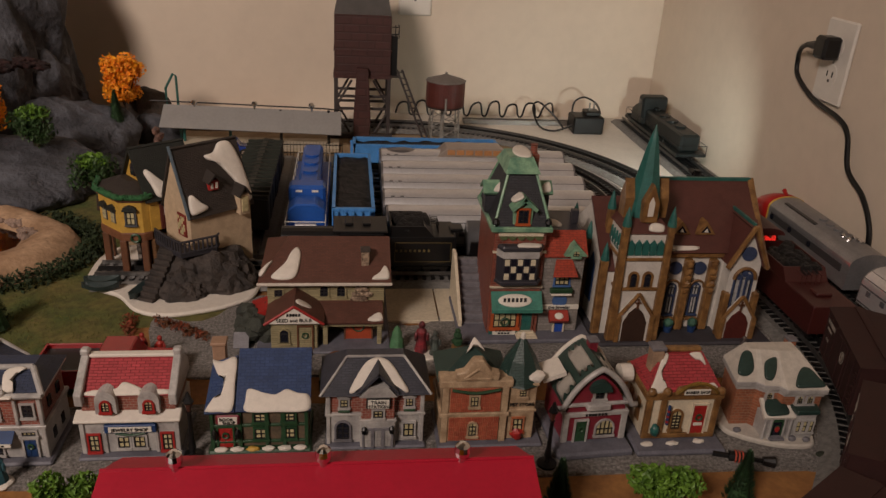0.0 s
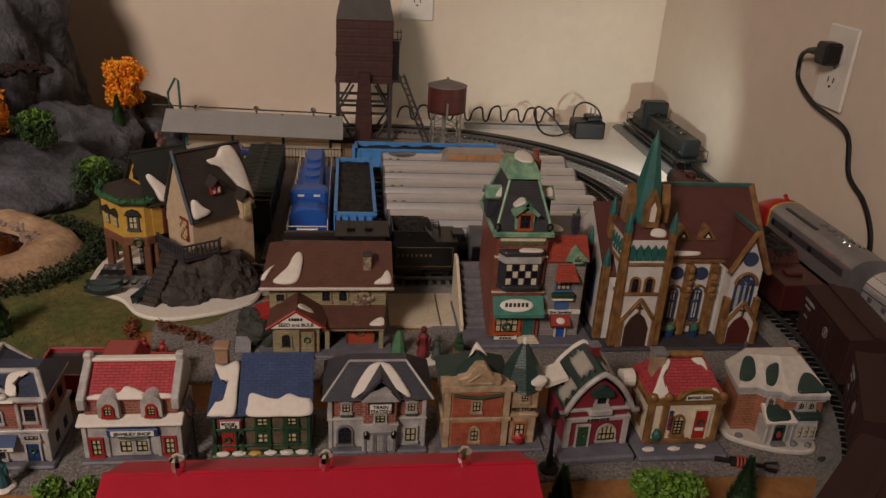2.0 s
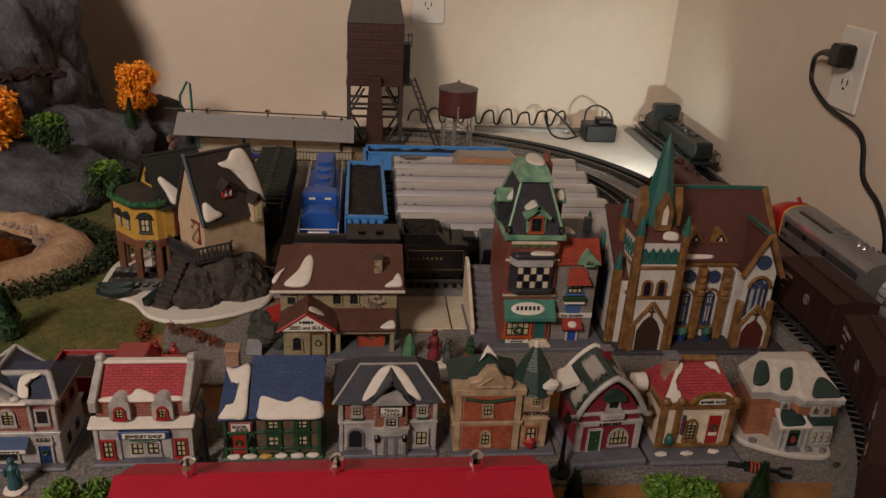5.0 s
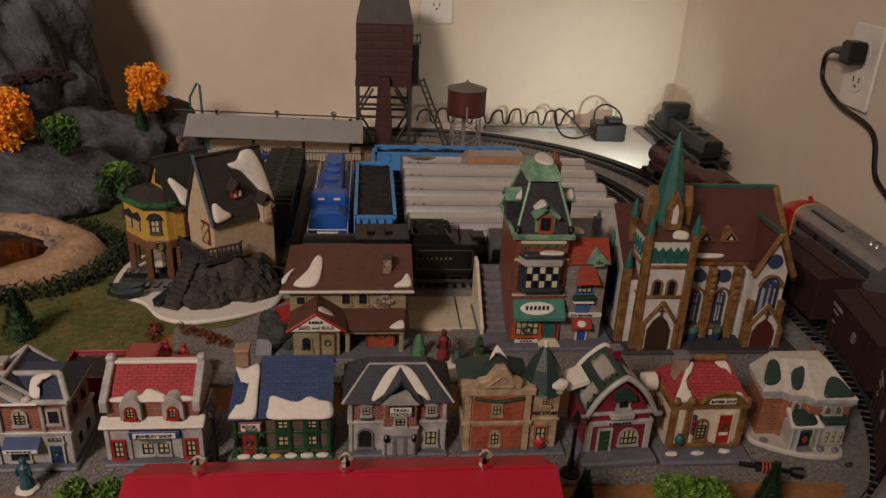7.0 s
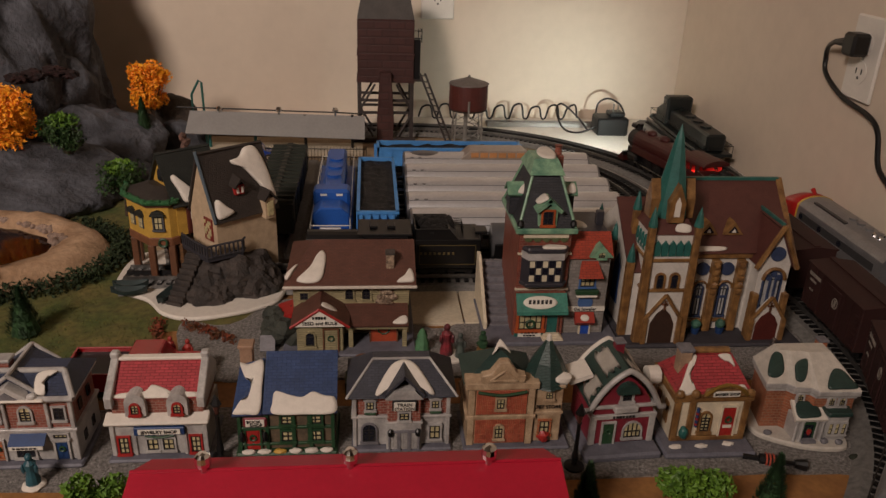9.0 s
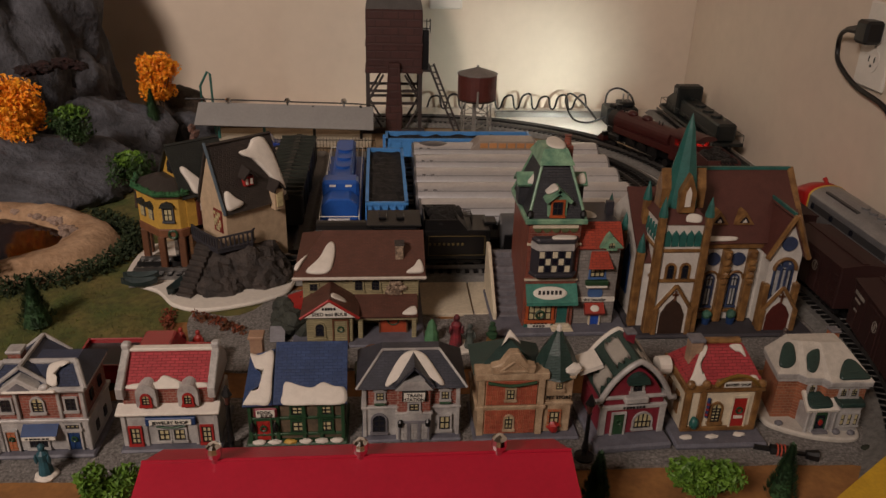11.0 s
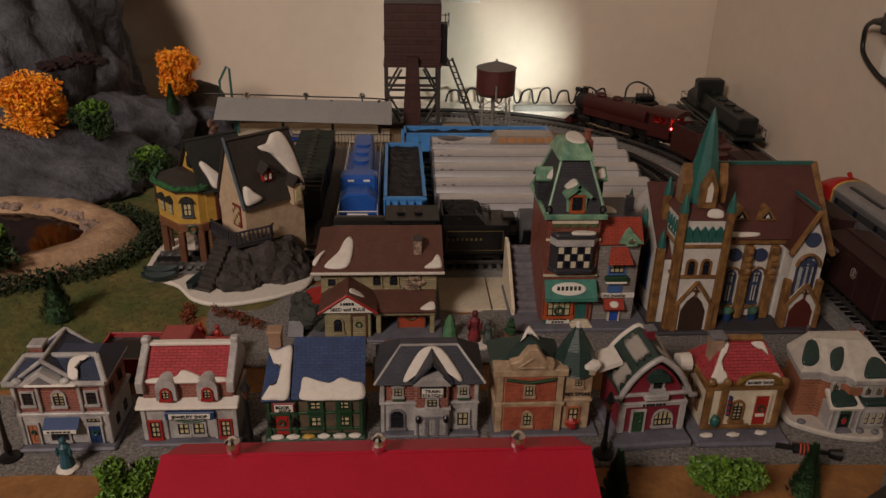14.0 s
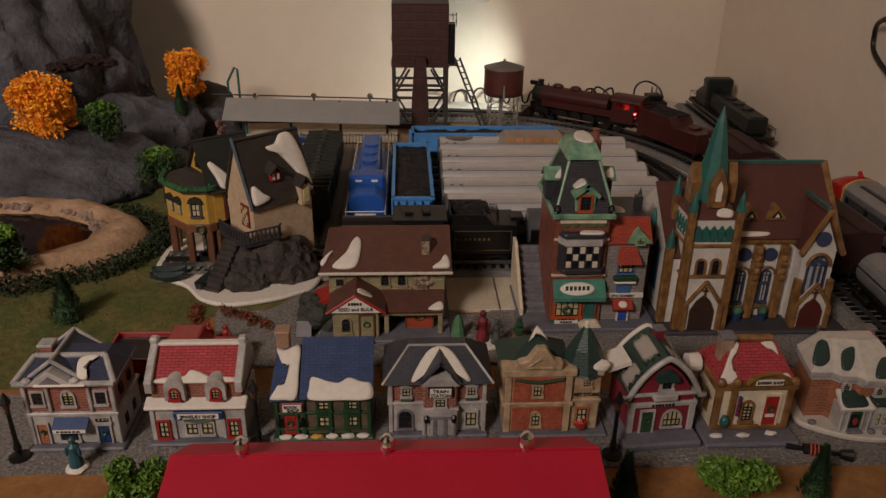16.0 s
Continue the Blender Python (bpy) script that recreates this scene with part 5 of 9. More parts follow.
for wx in (X0 + 0.0145, X1 - 0.0125):
    window(h, wx, 0.0485, 0.0065, 0.008, Y0 + 0.001, GREYW, PANE, False, 2, 2)
    part("pediment", prism([(wx - 0.006, 0.0545), (wx + 0.006, 0.0545), (wx, 0.0578)], "y", Y0 - 0.002, Y0 + 0.001), GREYW, h)
    part("flower_box", box(wx - 0.005, Y0 - 0.003, 0.0405, wx + 0.005, Y0 - 0.0005, 0.0428, 0.0006), GREEN, h)
window(h, X0 + 0.0135, 0.0175, 0.0115, 0.0125, Y0, STONE, DPANE, True, 2, 2)
window(h, X1 - 0.0125, 0.0205, 0.0095, 0.014, Y0 - 0.001, GREYW, PANE, False, 2, 2)
for k in range(3):
    door(h, xm - 0.009 + 0.009 * k, 0.0075, 0.006, 0.018, Y0 - 0.007, GREYW, STONE, wreath=False)
for sx in (-1, 1):
    part("lantern", lathe([(0.0006, 0.022), (0.0022, 0.0235), (0.0026, 0.028), (0.0, 0.031)], xm + sx * 0.012, Y0 - 0.0095, 8), BLACK, h, "small black lantern")
corner_posts(h, X0 + 0.001, X1 - 0.001, Y0, 0.0065, 0.060, 0.0035, GREYW, 2)

# pet store
TANST = mat("tan_stone_trim", "b9a184", 0.45, 0.2, 110, 0.35, second="927a60")
h = shop("pet_store", 0.133, 0.580, "cream and orange brick ceramic pet store with green turret")
X0, X1, Y0, Y1 = 0.0885, 0.1475, 0.553, 0.606
part("base", box(X0 - 0.003, Y0 - 0.007, 0.003, 0.182, Y1, 0.0065, 0.0015), BASE, h)
wall(h, X0, Y0, 0.0065, X1, Y1, 0.063, TANST, "cream plaster body")
for zz in (0.0085, 0.0375):
    bp = part("brick_panel", box(X0 + 0.007, Y0 - 0.0010, zz, X1 - 0.007, Y0 + 0.001, zz + 0.0235), mat("pale_joint", "c08a6a", 0.6, 0.15, 90, 0.2), h, "woven orange brick panel")
    wv = bmesh.new()
    nx, nz, gs = 9, 5, 0.0235 / 5
    gxx = (X1 - X0 - 0.014) / nx
    for i in range(nx):
        for k in range(nz):
            for q in range(3):
                xa, za = X0 + 0.007 + gxx * i, zz + gs * k
                if (i + k) % 2:
                    box(xa + 0.0003, Y0 - 0.0017, za + gs * q / 3 + 0.0003, xa + gxx - 0.0003, Y0 - 0.0008, za + gs * (q + 1) / 3 - 0.0002, 0, wv)
                else:
                    box(xa + gxx * q / 3 + 0.0003, Y0 - 0.0017, za + 0.0003, xa + gxx * (q + 1) / 3 - 0.0002, Y0 - 0.0008, za + gs - 0.0003, 0, wv)
    tagged(part("bricks", wv, mat("weave_brick", "b4634a", 0.42, 0.2, 120, 0.2, second="9a4e3c"), bp, "tiny woven orange-red bricks"), kind="stuff")
band(h, X0, X1, Y0, Y1, 0.0325, 0.004, TANST)
corner_posts(h, X0 + 0.003, X1 - 0.003, Y0, 0.0065, 0.064, 0.006, TANST, 2)
band(h, X0, X1, Y0, Y0 + 0.012, 0.0625, 0.0065, TANST, 0.003)
part("pediment", prism([(X0 + 0.011, 0.069), (X1 - 0.011, 0.069), (X1 - 0.010, 0.0765), (X1 - 0.018, 0.0785), ((X0 + X1) / 2 + 0.004, 0.0895), ((X0 + X1) / 2 - 0.004, 0.0895), (X0 + 0.018, 0.0785), (X0 + 0.010, 0.0765)], "y", Y0 - 0.004, Y0 + 0.005, bev=0.0008), TANST, h, "stepped cream pediment")
pe = bmesh.new()
xm = (X0 + X1) / 2
for sx in (-1, 1):
    cyl((xm + sx * 0.012, Y0 - 0.0045, 0.0725), (xm, Y0 - 0.0045, 0.0815), 0.0011, n=8, bm=pe)
cyl((xm - 0.012, Y0 - 0.0045, 0.0725), (xm + 0.012, Y0 - 0.0045, 0.0725), 0.0011, n=8, bm=pe)
part("moulding", pe, TANST, h)
hip_roof(h, X0 - 0.004, X1 + 0.002, Y0 + 0.006, Y1 + 0.004, 0.063, 0.0835, 0.0315, 0.0255, GREENR)
patch("snow", h, (xm + 0.001, Y0 + 0.006, 0.0645), (1, 0, 0), (0, 0.0255, 0.0205), [(-0.008, 0.024), (-0.003, 0.030), (0.004, 0.030), (0.009, 0.026), (0.002, 0.037), (-0.001, 0.037)], thick=0.003)
part("garland", tube(spline([(X0 + 0.008, Y0 - 0.003, 0.0605), (xm, Y0 - 0.004, 0.058), (X1 - 0.008, Y0 - 0.003, 0.0605)], 6), 0.0014, 6), GREEN, h, "green garland with a bow")
for zz in (0.0485, 0.0185):
    window(h, xm - 0.001, zz, 0.0068, 0.0095, Y0 - 0.0012, TANST, PANE, zz < 0.03, 2, 2)
T0, T1 = 0.148, 0.1735
wall(h, T0, Y0 + 0.002, 0.0065, T1, Y1 - 0.012, 0.062, TANST, "cream plaster turret body")
band(h, T0, T1, Y0 + 0.002, Y1 - 0.012, 0.0605, 0.003, TANST, 0.0015)
band(h, T0, T1, Y0 + 0.002, Y1 - 0.012, 0.0345, 0.003, TANST, 0.0012)
tr = lathe([(0.0225, 0.0605), (0.0215, 0.062), (0.0135, 0.080), (0.0022, 0.0985)], (T0 + T1) / 2 - 0.001, Y0 + 0.018, 8)
part("turret_roof", tr, GREENR, h, "pointed green shingle turret roof")
part("turret_tip", lathe([(0.0026, 0.0975), (0.0022, 0.102), (0.0, 0.104)], (T0 + T1) / 2 - 0.001, Y0 + 0.018, 8), SNOW, h)
part("snow", blob((T1 - 0.0015, Y0 + 0.006, 0.0675), (0.009, 0.007, 0.005), None, 2, 0.3, 2, 3), SNOW, h)
text("PET STORE", (T0 + T1) / 2, Y0 + 0.0005, 0.0425, 0.0046, h)
window(h, (T0 + T1) / 2, 0.0535, 0.006, 0.006, Y0 + 0.002, TANST, PANE, False, 2, 2)
window(h, (T0 + T1) / 2 - 0.002, 0.0215, 0.009, 0.013, Y0 + 0.002, OBRICK, PANE, False, 2, 2)
part("poinsettia", blob((T0 + 0.010, Y0 - 0.002, 0.0135), (0.0055, 0.003, 0.005), None, 2, 0.6, 4, 2), RED, h, "red potted flowers")

# rounded barn-roofed gift shop
h = shop("barn_roofed_shop", 0.2265, 0.580, "burgundy and white ceramic shop with rounded snowy roof", 4)
X0, X1, Y0, Y1 = 0.1975, 0.2585, 0.548, 0.602
xm = (X0 + X1) / 2
part("base", box(X0 - 0.009, Y0 - 0.018, 0.003, X1 + 0.005, Y1, 0.0105, 0.002), BASE, h, "grey stone plinth")
wall(h, X0, Y0, 0.0105, X1, Y1, 0.038, BURG, "burgundy ground floor")
R = (X1 - X0) / 2 + 0.002


def bell(r, t):
    """Bell curve of the roof: nearly straight flanks under a rounded top, t from 0 at one eave to pi at the other."""
    u = abs(t / math.pi * 2 - 1)
    lift = (1 - u ** 2.1) * (1 - 0.10 * math.sin(u * math.pi))
    return xm + r * 1.03 * math.copysign(u, math.pi / 2 - t), 0.0475 + r * 1.16 * lift


arc = [bell(R, t) for t in [math.pi * i / 18 for i in range(19)]]
part("upper_wall", prism([(X0, 0.038)] + [bell(R - 0.006, t) for t in [math.pi * (18 - i) / 18 for i in range(19)]] + [(X1, 0.038)], "y", Y0 + 0.0005, Y1 - 0.001), BURG, h, "burgundy rounded gable")
rf = prism(arc + [(xm + (p[0] - xm) * 0.93, 0.048 + (p[1] - 0.048) * 0.93) for p in arc[::-1]], "y", Y0 + 0.003, Y1 + 0.003)
part("roof", rf, GREENR, h, "rounded dark green roof")
ed = tube([Vector((p[0], Y0 - 0.001, p[1])) for p in ([(X1 + 0.009, 0.047)] + arc + [(X0 - 0.009, 0.047)])], 0.0028, 8)
smooth(part("roof_edge", ed, GREYW, h, "thick snowy arched roof edge"))
ed = tube([Vector((p[0], Y1 + 0.001, p[1])) for p in arc], 0.0024, 8)
smooth(part("rear_edge", ed, SNOW, h))
for ang, y0, y1, a2 in ((148, 0.006, 0.026, 176), (104, 0.010, 0.045, 136), (56, 0.006, 0.020, 84), (20, 0.010, 0.042, 54)):
    bm = bmesh.new()
    n = 8
    G = [[bm.verts.new((bell(R + 0.0012, math.radians(ang + (a2 - ang) * i / n))[0], Y0 + y0 + (y1 - y0) * j / 4 + 0.004 * math.sin(i * 1.7 + ang) * (1 if j in (0, 4) else 0), bell(R + 0.0012, math.radians(ang + (a2 - ang) * i / n))[1])) for j in range(5)] for i in range(n + 1)]
    for i in range(n):
        for j in range(4):
            bm.faces.new((G[i][j], G[i + 1][j], G[i + 1][j + 1], G[i][j + 1]))
    sol = bmesh.ops.solidify(bm, geom=bm.faces[:], thickness=0.001)
    smooth(part("snow", bm, SNOW, h))
chimney(h, xm + 0.004, Y0 + 0.038, 0.074, 0.0910, 0.0085, BURG, STONE)
part("side_dormer", cyl((X1 + 0.002, Y0 + 0.030, 0.060), (X1 + 0.014, Y0 + 0.030, 0.060), 0.0085, n=14), SNOW, h)
part("side_dormer", slab([(X0 - 0.018, Y0 + 0.02, 0.064), (X0 + 0.004, Y0 + 0.02, 0.071), (X0 + 0.004, Y0 + 0.046, 0.071), (X0 - 0.018, Y0 + 0.046, 0.064)], 0.004), SNOW, h)
band(h, X0, X1, Y0, Y0 + 0.006, 0.0370, 0.0045, GREYW, 0.002)
band(h, X0, X1, Y0, Y0 + 0.006, 0.0480, 0.003, GREYW, 0.002)
bars(xm, Y0 - 0.0026, 0.0392, 0.022, 0.0022, h, None, 7)
part("balcony", box(xm - 0.0115, Y0 - 0.006, 0.0450, xm + 0.0115, Y0 + 0.001, 0.0515, 0.0012), GREYW, h, "white balcony")
window(h, xm + 0.001, 0.0585, 0.009, 0.0075, Y0 + 0.0005, GREYW, DPANE, False, 2, 2, 0.0022)
hood = [(xm + 0.0105 * math.cos(t), 0.0645 + 0.010 * math.sin(t)) for t in [math.pi * i / 10 for i in range(11)]]
part("hood", prism(hood, "y", Y0 - 0.006, Y0 + 0.004), GREENR, h, "rounded green hood")
door(h, X0 + 0.017, 0.0105, 0.011, 0.022, Y0, GREEN, GREYW)
window(h, X1 - 0.020, 0.0195, 0.017, 0.007, Y0, GREYW, PANE, True, 4, 1)
corner_posts(h, X0 + 0.0015, X1 - 0.0015, Y0, 0.0105, 0.0375, 0.006, GREYW, 2)

# barber shop
h = shop("barber_shop", 0.313, 0.580, "tan and cream ceramic barber shop with red roof")
X0, X1, Y0, Y1 = 0.2745, 0.3425, 0.550, 0.600
xm = (X0 + X1) / 2
part("base", box(X0 - 0.010, Y0 - 0.020, 0.003, X1 + 0.007, Y1 + 0.003, 0.0085, 0.002), BASE, h, "grey stone plinth")
wall(h, X0, Y0, 0.0085, X1, Y1, 0.053, CREAM, "cream shop wall")
for xx in (X0 + 0.002, X0 + 0.0155, X1 - 0.002):
    part("pilaster", box(xx - 0.0028, Y0 - 0.0024, 0.0095, xx + 0.0028, Y0 + 0.002, 0.052, 0.0006), GOLD, h)
part("plinth_band", box(X0 - 0.001, Y0 - 0.0022, 0.0095, X1 + 0.001, Y0 + 0.001, 0.0135, 0.0005), GOLD, h)
band(h, X0, X1, Y0, Y1, 0.0475, 0.0065, GOLD, 0.003)
hip_roof(h, X0 - 0.001, X1 + 0.001, Y0 - 0.001, Y1 + 0.001, 0.054, 0.0775, 0.014, 0.022, REDR)
part("ridge_cap", box(X0 + 0.017, Y0 + 0.024, 0.0765, X1 - 0.013, Y0 + 0.031, 0.0815, 0.0018), GOLD, h, "tan ridge")
sl = (0, 0.022, 0.0235)
patch("snow", h, (X0, Y0 - 0.001, 0.0545), (1, 0, 0), sl, [(0.0, 0.0), (0.010, -0.001), (0.016, 0.003), (0.013, 0.008), (0.0125, 0.016), (0.016, 0.024), (0.021, 0.031), (0.017, 0.032), (0.011, 0.022), (0.005, 0.010)])
patch("snow", h, (X0, Y0 - 0.001, 0.0545), (1, 0, 0), sl, [(0.052, -0.001), (0.064, -0.001), (0.062, 0.006), (0.056, 0.006)])
patch("snow", h, (X0, Y0 - 0.001, 0.0545), (1, 0, 0), sl, [(0.041, 0.032), (0.046, 0.027), (0.050, 0.026), (0.055, 0.022), (0.053, 0.030), (0.050, 0.033)])
for px_ in (X0 + 0.001, X0 + 0.0155, X1 - 0.002):
    part("capital", blob((px_, Y0 - 0.003, 0.0555), (0.0042, 0.0036, 0.0038), None, 2, 0.15, 3, px_ * 90), GOLD, h, "carved tan capital")
chimney(h, X0 + 0.010, Y0 + 0.022, 0.055, 0.083, 0.011, mat("tan_stone", "a58a72", 0.6, 0.2, 90, 0.4), STONE)
sg = part("sign", prism([(xm - 0.012, 0.0535), (xm + 0.028, 0.0535), (xm + 0.026, 0.0605), (xm + 0.016, 0.0625), (xm + 0.008, 0.0655), (xm, 0.0625), (xm - 0.010, 0.0605)], "y", Y0 - 0.006, Y0 - 0.002, bev=0.001), GOLD, h, "scrolled gold sign board")
part("sign_face", box(xm - 0.004, Y0 - 0.0068, 0.0545, xm + 0.020, Y0 - 0.0058, 0.0595), SIGNW, sg)
for sx in (-1, 1):
    part("scroll", tube(spline([(xm + 0.008 + sx * 0.019, Y0 - 0.0065, 0.0560), (xm + 0.008 + sx * 0.014, Y0 - 0.0070, 0.0605), (xm + 0.008 + sx * 0.008, Y0 - 0.0070, 0.0640), (xm + 0.008, Y0 - 0.0070, 0.0655)], 5), 0.0017, 7), mat("bright_gold", "9a7a3c", 0.28, 0.2, 120, 0.2, metal=0.5), sg, "gilded scroll")
text("BARBER SHOP", xm + 0.008, Y0 - 0.0072, 0.057, 0.0036, h)
part("pole", cyl((X0 + 0.0205, Y0 - 0.003, 0.024), (X0 + 0.0205, Y0 - 0.003, 0.042), 0.0014, n=10), BLUE, h, "striped barber pole")
for k in range(3):
    part("stripe", cyl((X0 + 0.0205, Y0 - 0.003, 0.026 + 0.005 * k), (X0 + 0.0205, Y0 - 0.003, 0.028 + 0.005 * k), 0.0016, n=10), RED, h)
window(h, X0 + 0.030, 0.0245, 0.0085, 0.013, Y0, GOLD, PANE, True, 2, 4, 0.002)
door(h, X1 - 0.017, 0.010, 0.0125, 0.031, Y0, RED, CREAM)
part("notice", box(X1 - 0.021, Y0 - 0.0022, 0.0215, X1 - 0.013, Y0 - 0.0012, 0.024), SIGNW, h)
part("shrub", blob((X0 + 0.010, Y0 - 0.004, 0.019), (0.0042, 0.004, 0.0062), None, 2, 0.25, 5, 1), TEAL, h, "small teal shrub")
for k, (dx, dy) in enumerate(((0.002, -0.010), (0.026, -0.010), (0.052, -0.008))):
    part("snow_mound", blob((X0 + dx, Y0 + dy, 0.0098), (0.006, 0.003, 0.0016), None, 2, 0.4, 2, k), SNOW, h)
for k in range(2):
    part("side_window", box(X0 - 0.0010, Y0 + 0.012 + 0.02 * k, 0.018, X0 + 0.0004, Y0 + 0.021 + 0.02 * k, 0.038, 0.0003), GOLD, h)

# snowy brick bank on an oval base
h = shop("snow_roofed_house", 0.4095, 0.590, "brick ceramic house with snow-covered green roof")
X0, X1, Y0, Y1 = 0.366, 0.4525, 0.563, 0.618
ov = spline([(X0 - 0.006, Y0 + 0.005, 0), (X0 + 0.008, Y0 - 0.012, 0), (X0 + 0.04, Y0 - 0.026, 0), (X1 - 0.014, Y0 - 0.029, 0), (X1 - 0.002, Y0 - 0.018, 0), (X1 + 0.004, Y0 + 0.02, 0), (X1, Y1, 0), (X0, Y1, 0)], 5, True)
part("base", prism([(p.x, p.y) for p in ov], "z", 0.003, 0.0085, bev=0.0016), mat("grey_snow", "c4bdb2", 0.7, 0.12, 140, 0.35), h, "snow-covered oval base")
eave = [(0.3655, 0.5660), (0.3870, 0.5655), (0.3925, 0.5595), (0.4090, 0.5575), (0.4125, 0.5510), (0.4570, 0.5500), (0.4570, 0.6120), (0.3740, 0.6120)]
ec = (0.414, 0.585)
body = [(ec[0] + (x - ec[0]) * 0.925, ec[1] + (y - ec[1]) * 0.87) for x, y in eave]
part("wall", prism(body, "z", 0.0085, 0.051), mat("worn_orange_brick", "ad6a4a", 0.5, 0.25, 60, 0.7, second="8c5038", pattern="brick", cell=0.0058, mortar="9a7a62"), h, "orange-brown brick wall")
part("frieze", prism([(ec[0] + (x - ec[0]) * 0.955, ec[1] + (y - ec[1]) * 0.92) for x, y in eave], "z", 0.0465, 0.0500), GREYW, h)
part("cornice", prism(eave, "z", 0.0495, 0.055, bev=0.001), GREYW, h, "moulded white cornice")
bm = bmesh.new()
lo = [bm.verts.new((x, y, 0.055)) for x, y in eave]
top = [(0.3860, 0.5905), (0.3940, 0.5900), (0.3980, 0.5885), (0.4100, 0.5880), (0.4160, 0.5860), (0.4400, 0.5860), (0.4400, 0.6020), (0.3880, 0.6020)]
hi = [bm.verts.new((x, y, 0.0745)) for x, y in top]
bm.faces.new(lo[::-1]), bm.faces.new(hi)
for i in range(8):
    bm.faces.new((lo[i], lo[(i + 1) % 8], hi[(i + 1) % 8], hi[i]))
part("roof", bm, mat("grey_snow", "c4bdb2"), h, "snow-covered low roof")
for ox, oy, dy, outline in ((0.3655, 0.566, 0.0245, [(0.003, 0.008), (0.012, 0.005), (0.020, 0.010), (0.0225, 0.019), (0.022, 0.027), (0.016, 0.029), (0.010, 0.024)]),
                            (0.3925, 0.5585, 0.030, [(0.002, 0.007), (0.008, 0.005), (0.014, 0.011), (0.0185, 0.020), (0.0195, 0.027), (0.012, 0.026), (0.006, 0.022), (0.003, 0.014)]),
                            (0.4125, 0.5505, 0.0355, [(0.010, 0.003), (0.024, 0.002), (0.041, 0.003), (0.037, 0.012), (0.031, 0.021), (0.023, 0.022), (0.015, 0.014)])):
    patch("roof_patch", h, (ox, oy, 0.0555), (1, 0, 0), (0, dy, 0.0195), outline, GREENR, 0.0014)
pb = (0.3900, 0.4240)
wall(h, pb[0] + 0.003, Y0 - 0.016, 0.0085, pb[1] - 0.003, Y0 + 0.001, 0.030, GREYW, "white stone porch")
part("porch_roof", slab([(pb[0], Y0 - 0.019, 0.031), (pb[1], Y0 - 0.019, 0.031), (pb[1] - 0.003, Y0, 0.040), (pb[0] + 0.003, Y0, 0.040)], 0.003), SNOW, h)
patch("roof_patch", h, (pb[0], Y0 - 0.019, 0.0312), (1, 0, 0), (0, 0.019, 0.009), [(0.004, 0.003), (0.016, 0.002), (0.028, 0.004), (0.026, 0.016), (0.016, 0.019), (0.006, 0.016)], GREENR, 0.0012)
for xx in (pb[0] + 0.003, pb[0] + 0.0095, pb[1] - 0.0095, pb[1] - 0.003):
    part("column", lathe([(0.0022, 0.0085), (0.0016, 0.0105), (0.0014, 0.026), (0.0022, 0.029)], xx, Y0 - 0.0175, 10), GREYW, h)
door(h, (pb[0] + pb[1]) / 2, 0.0095, 0.010, 0.016, Y0 - 0.016, DPANE, GREEN)
part("bow", blob(((pb[0] + pb[1]) / 2, Y0 - 0.0185, 0.0185), (0.0028, 0.001, 0.0032), None, 2, 0.5, 3, 4), RED, h, "red bow")
part("step", box(pb[0] + 0.009, Y0 - 0.023, 0.0085, pb[1] - 0.009, Y0 - 0.016, 0.0108, 0.0006), STONE, h)
bw = [(X1 - 0.029, Y0), (X1 - 0.027, Y0 - 0.018), (X1 - 0.006, Y0 - 0.018), (X1 - 0.001, Y0)]
part("bay_window", prism(bw, "z", 0.0085, 0.033), GREYW, h, "white stone bay")
for k in range(3):
    window(h, X1 - 0.0238 + 0.0070 * k, 0.021, 0.0042, 0.011, Y0 - 0.018, GREYW, PANE, False, 1, 2, 0.0012)
part("bay_roof", prism([(x + (0.002 if x > 0.44 else -0.002), y - 0.002) for x, y in bw], "z", 0.033, 0.0375, bev=0.001), GREENR, h)
for wx, wy in ((0.4010, 0.5615), (0.4300, 0.5545), (0.4410, 0.5543)):
    window(h, wx, 0.0415, 0.0058, 0.0048, wy, GREYW, PANE, True, 2, 2)
chimney(h, X1 - 0.004, Y1 - 0.004, 0.050, 0.070, 0.009, OBRICK, STONE)
for k, (dx, dy) in enumerate(((0.006, -0.006), (0.058, -0.021), (0.072, -0.023))):
    part("stone", blob((X0 + dx, Y0 + dy, 0.010), (0.004, 0.003, 0.0026), None, 2, 0.4, 3, k), STONE, h)

# the last shops of the row stand a little forward on the gravel and are cast slimmer and taller
for shop_name, aside, forward, slim, tall in (("pet_store", 0.0, 0.003, 1.0, 1.06), ("barn_roofed_shop", -0.003, 0.006, 0.95, 1.02), ("barber_shop", 0.0, 0.006, 1.0, 1.12), ("snow_roofed_house", -0.004, 0.006, 0.91, 1.06)):
    ob = bpy.data.objects[shop_name]
    ob.location.x += aside
    ob.location.y -= forward
    ob.scale.x, ob.scale.z = slim, tall

# ---- the large houses of the second row ----
BIG = "large ceramic houses of the second row"


def house(name, x, y, label, rz=0.0):
    return thing(name, x, y, 0.003, label, "model house", BIG, rz)


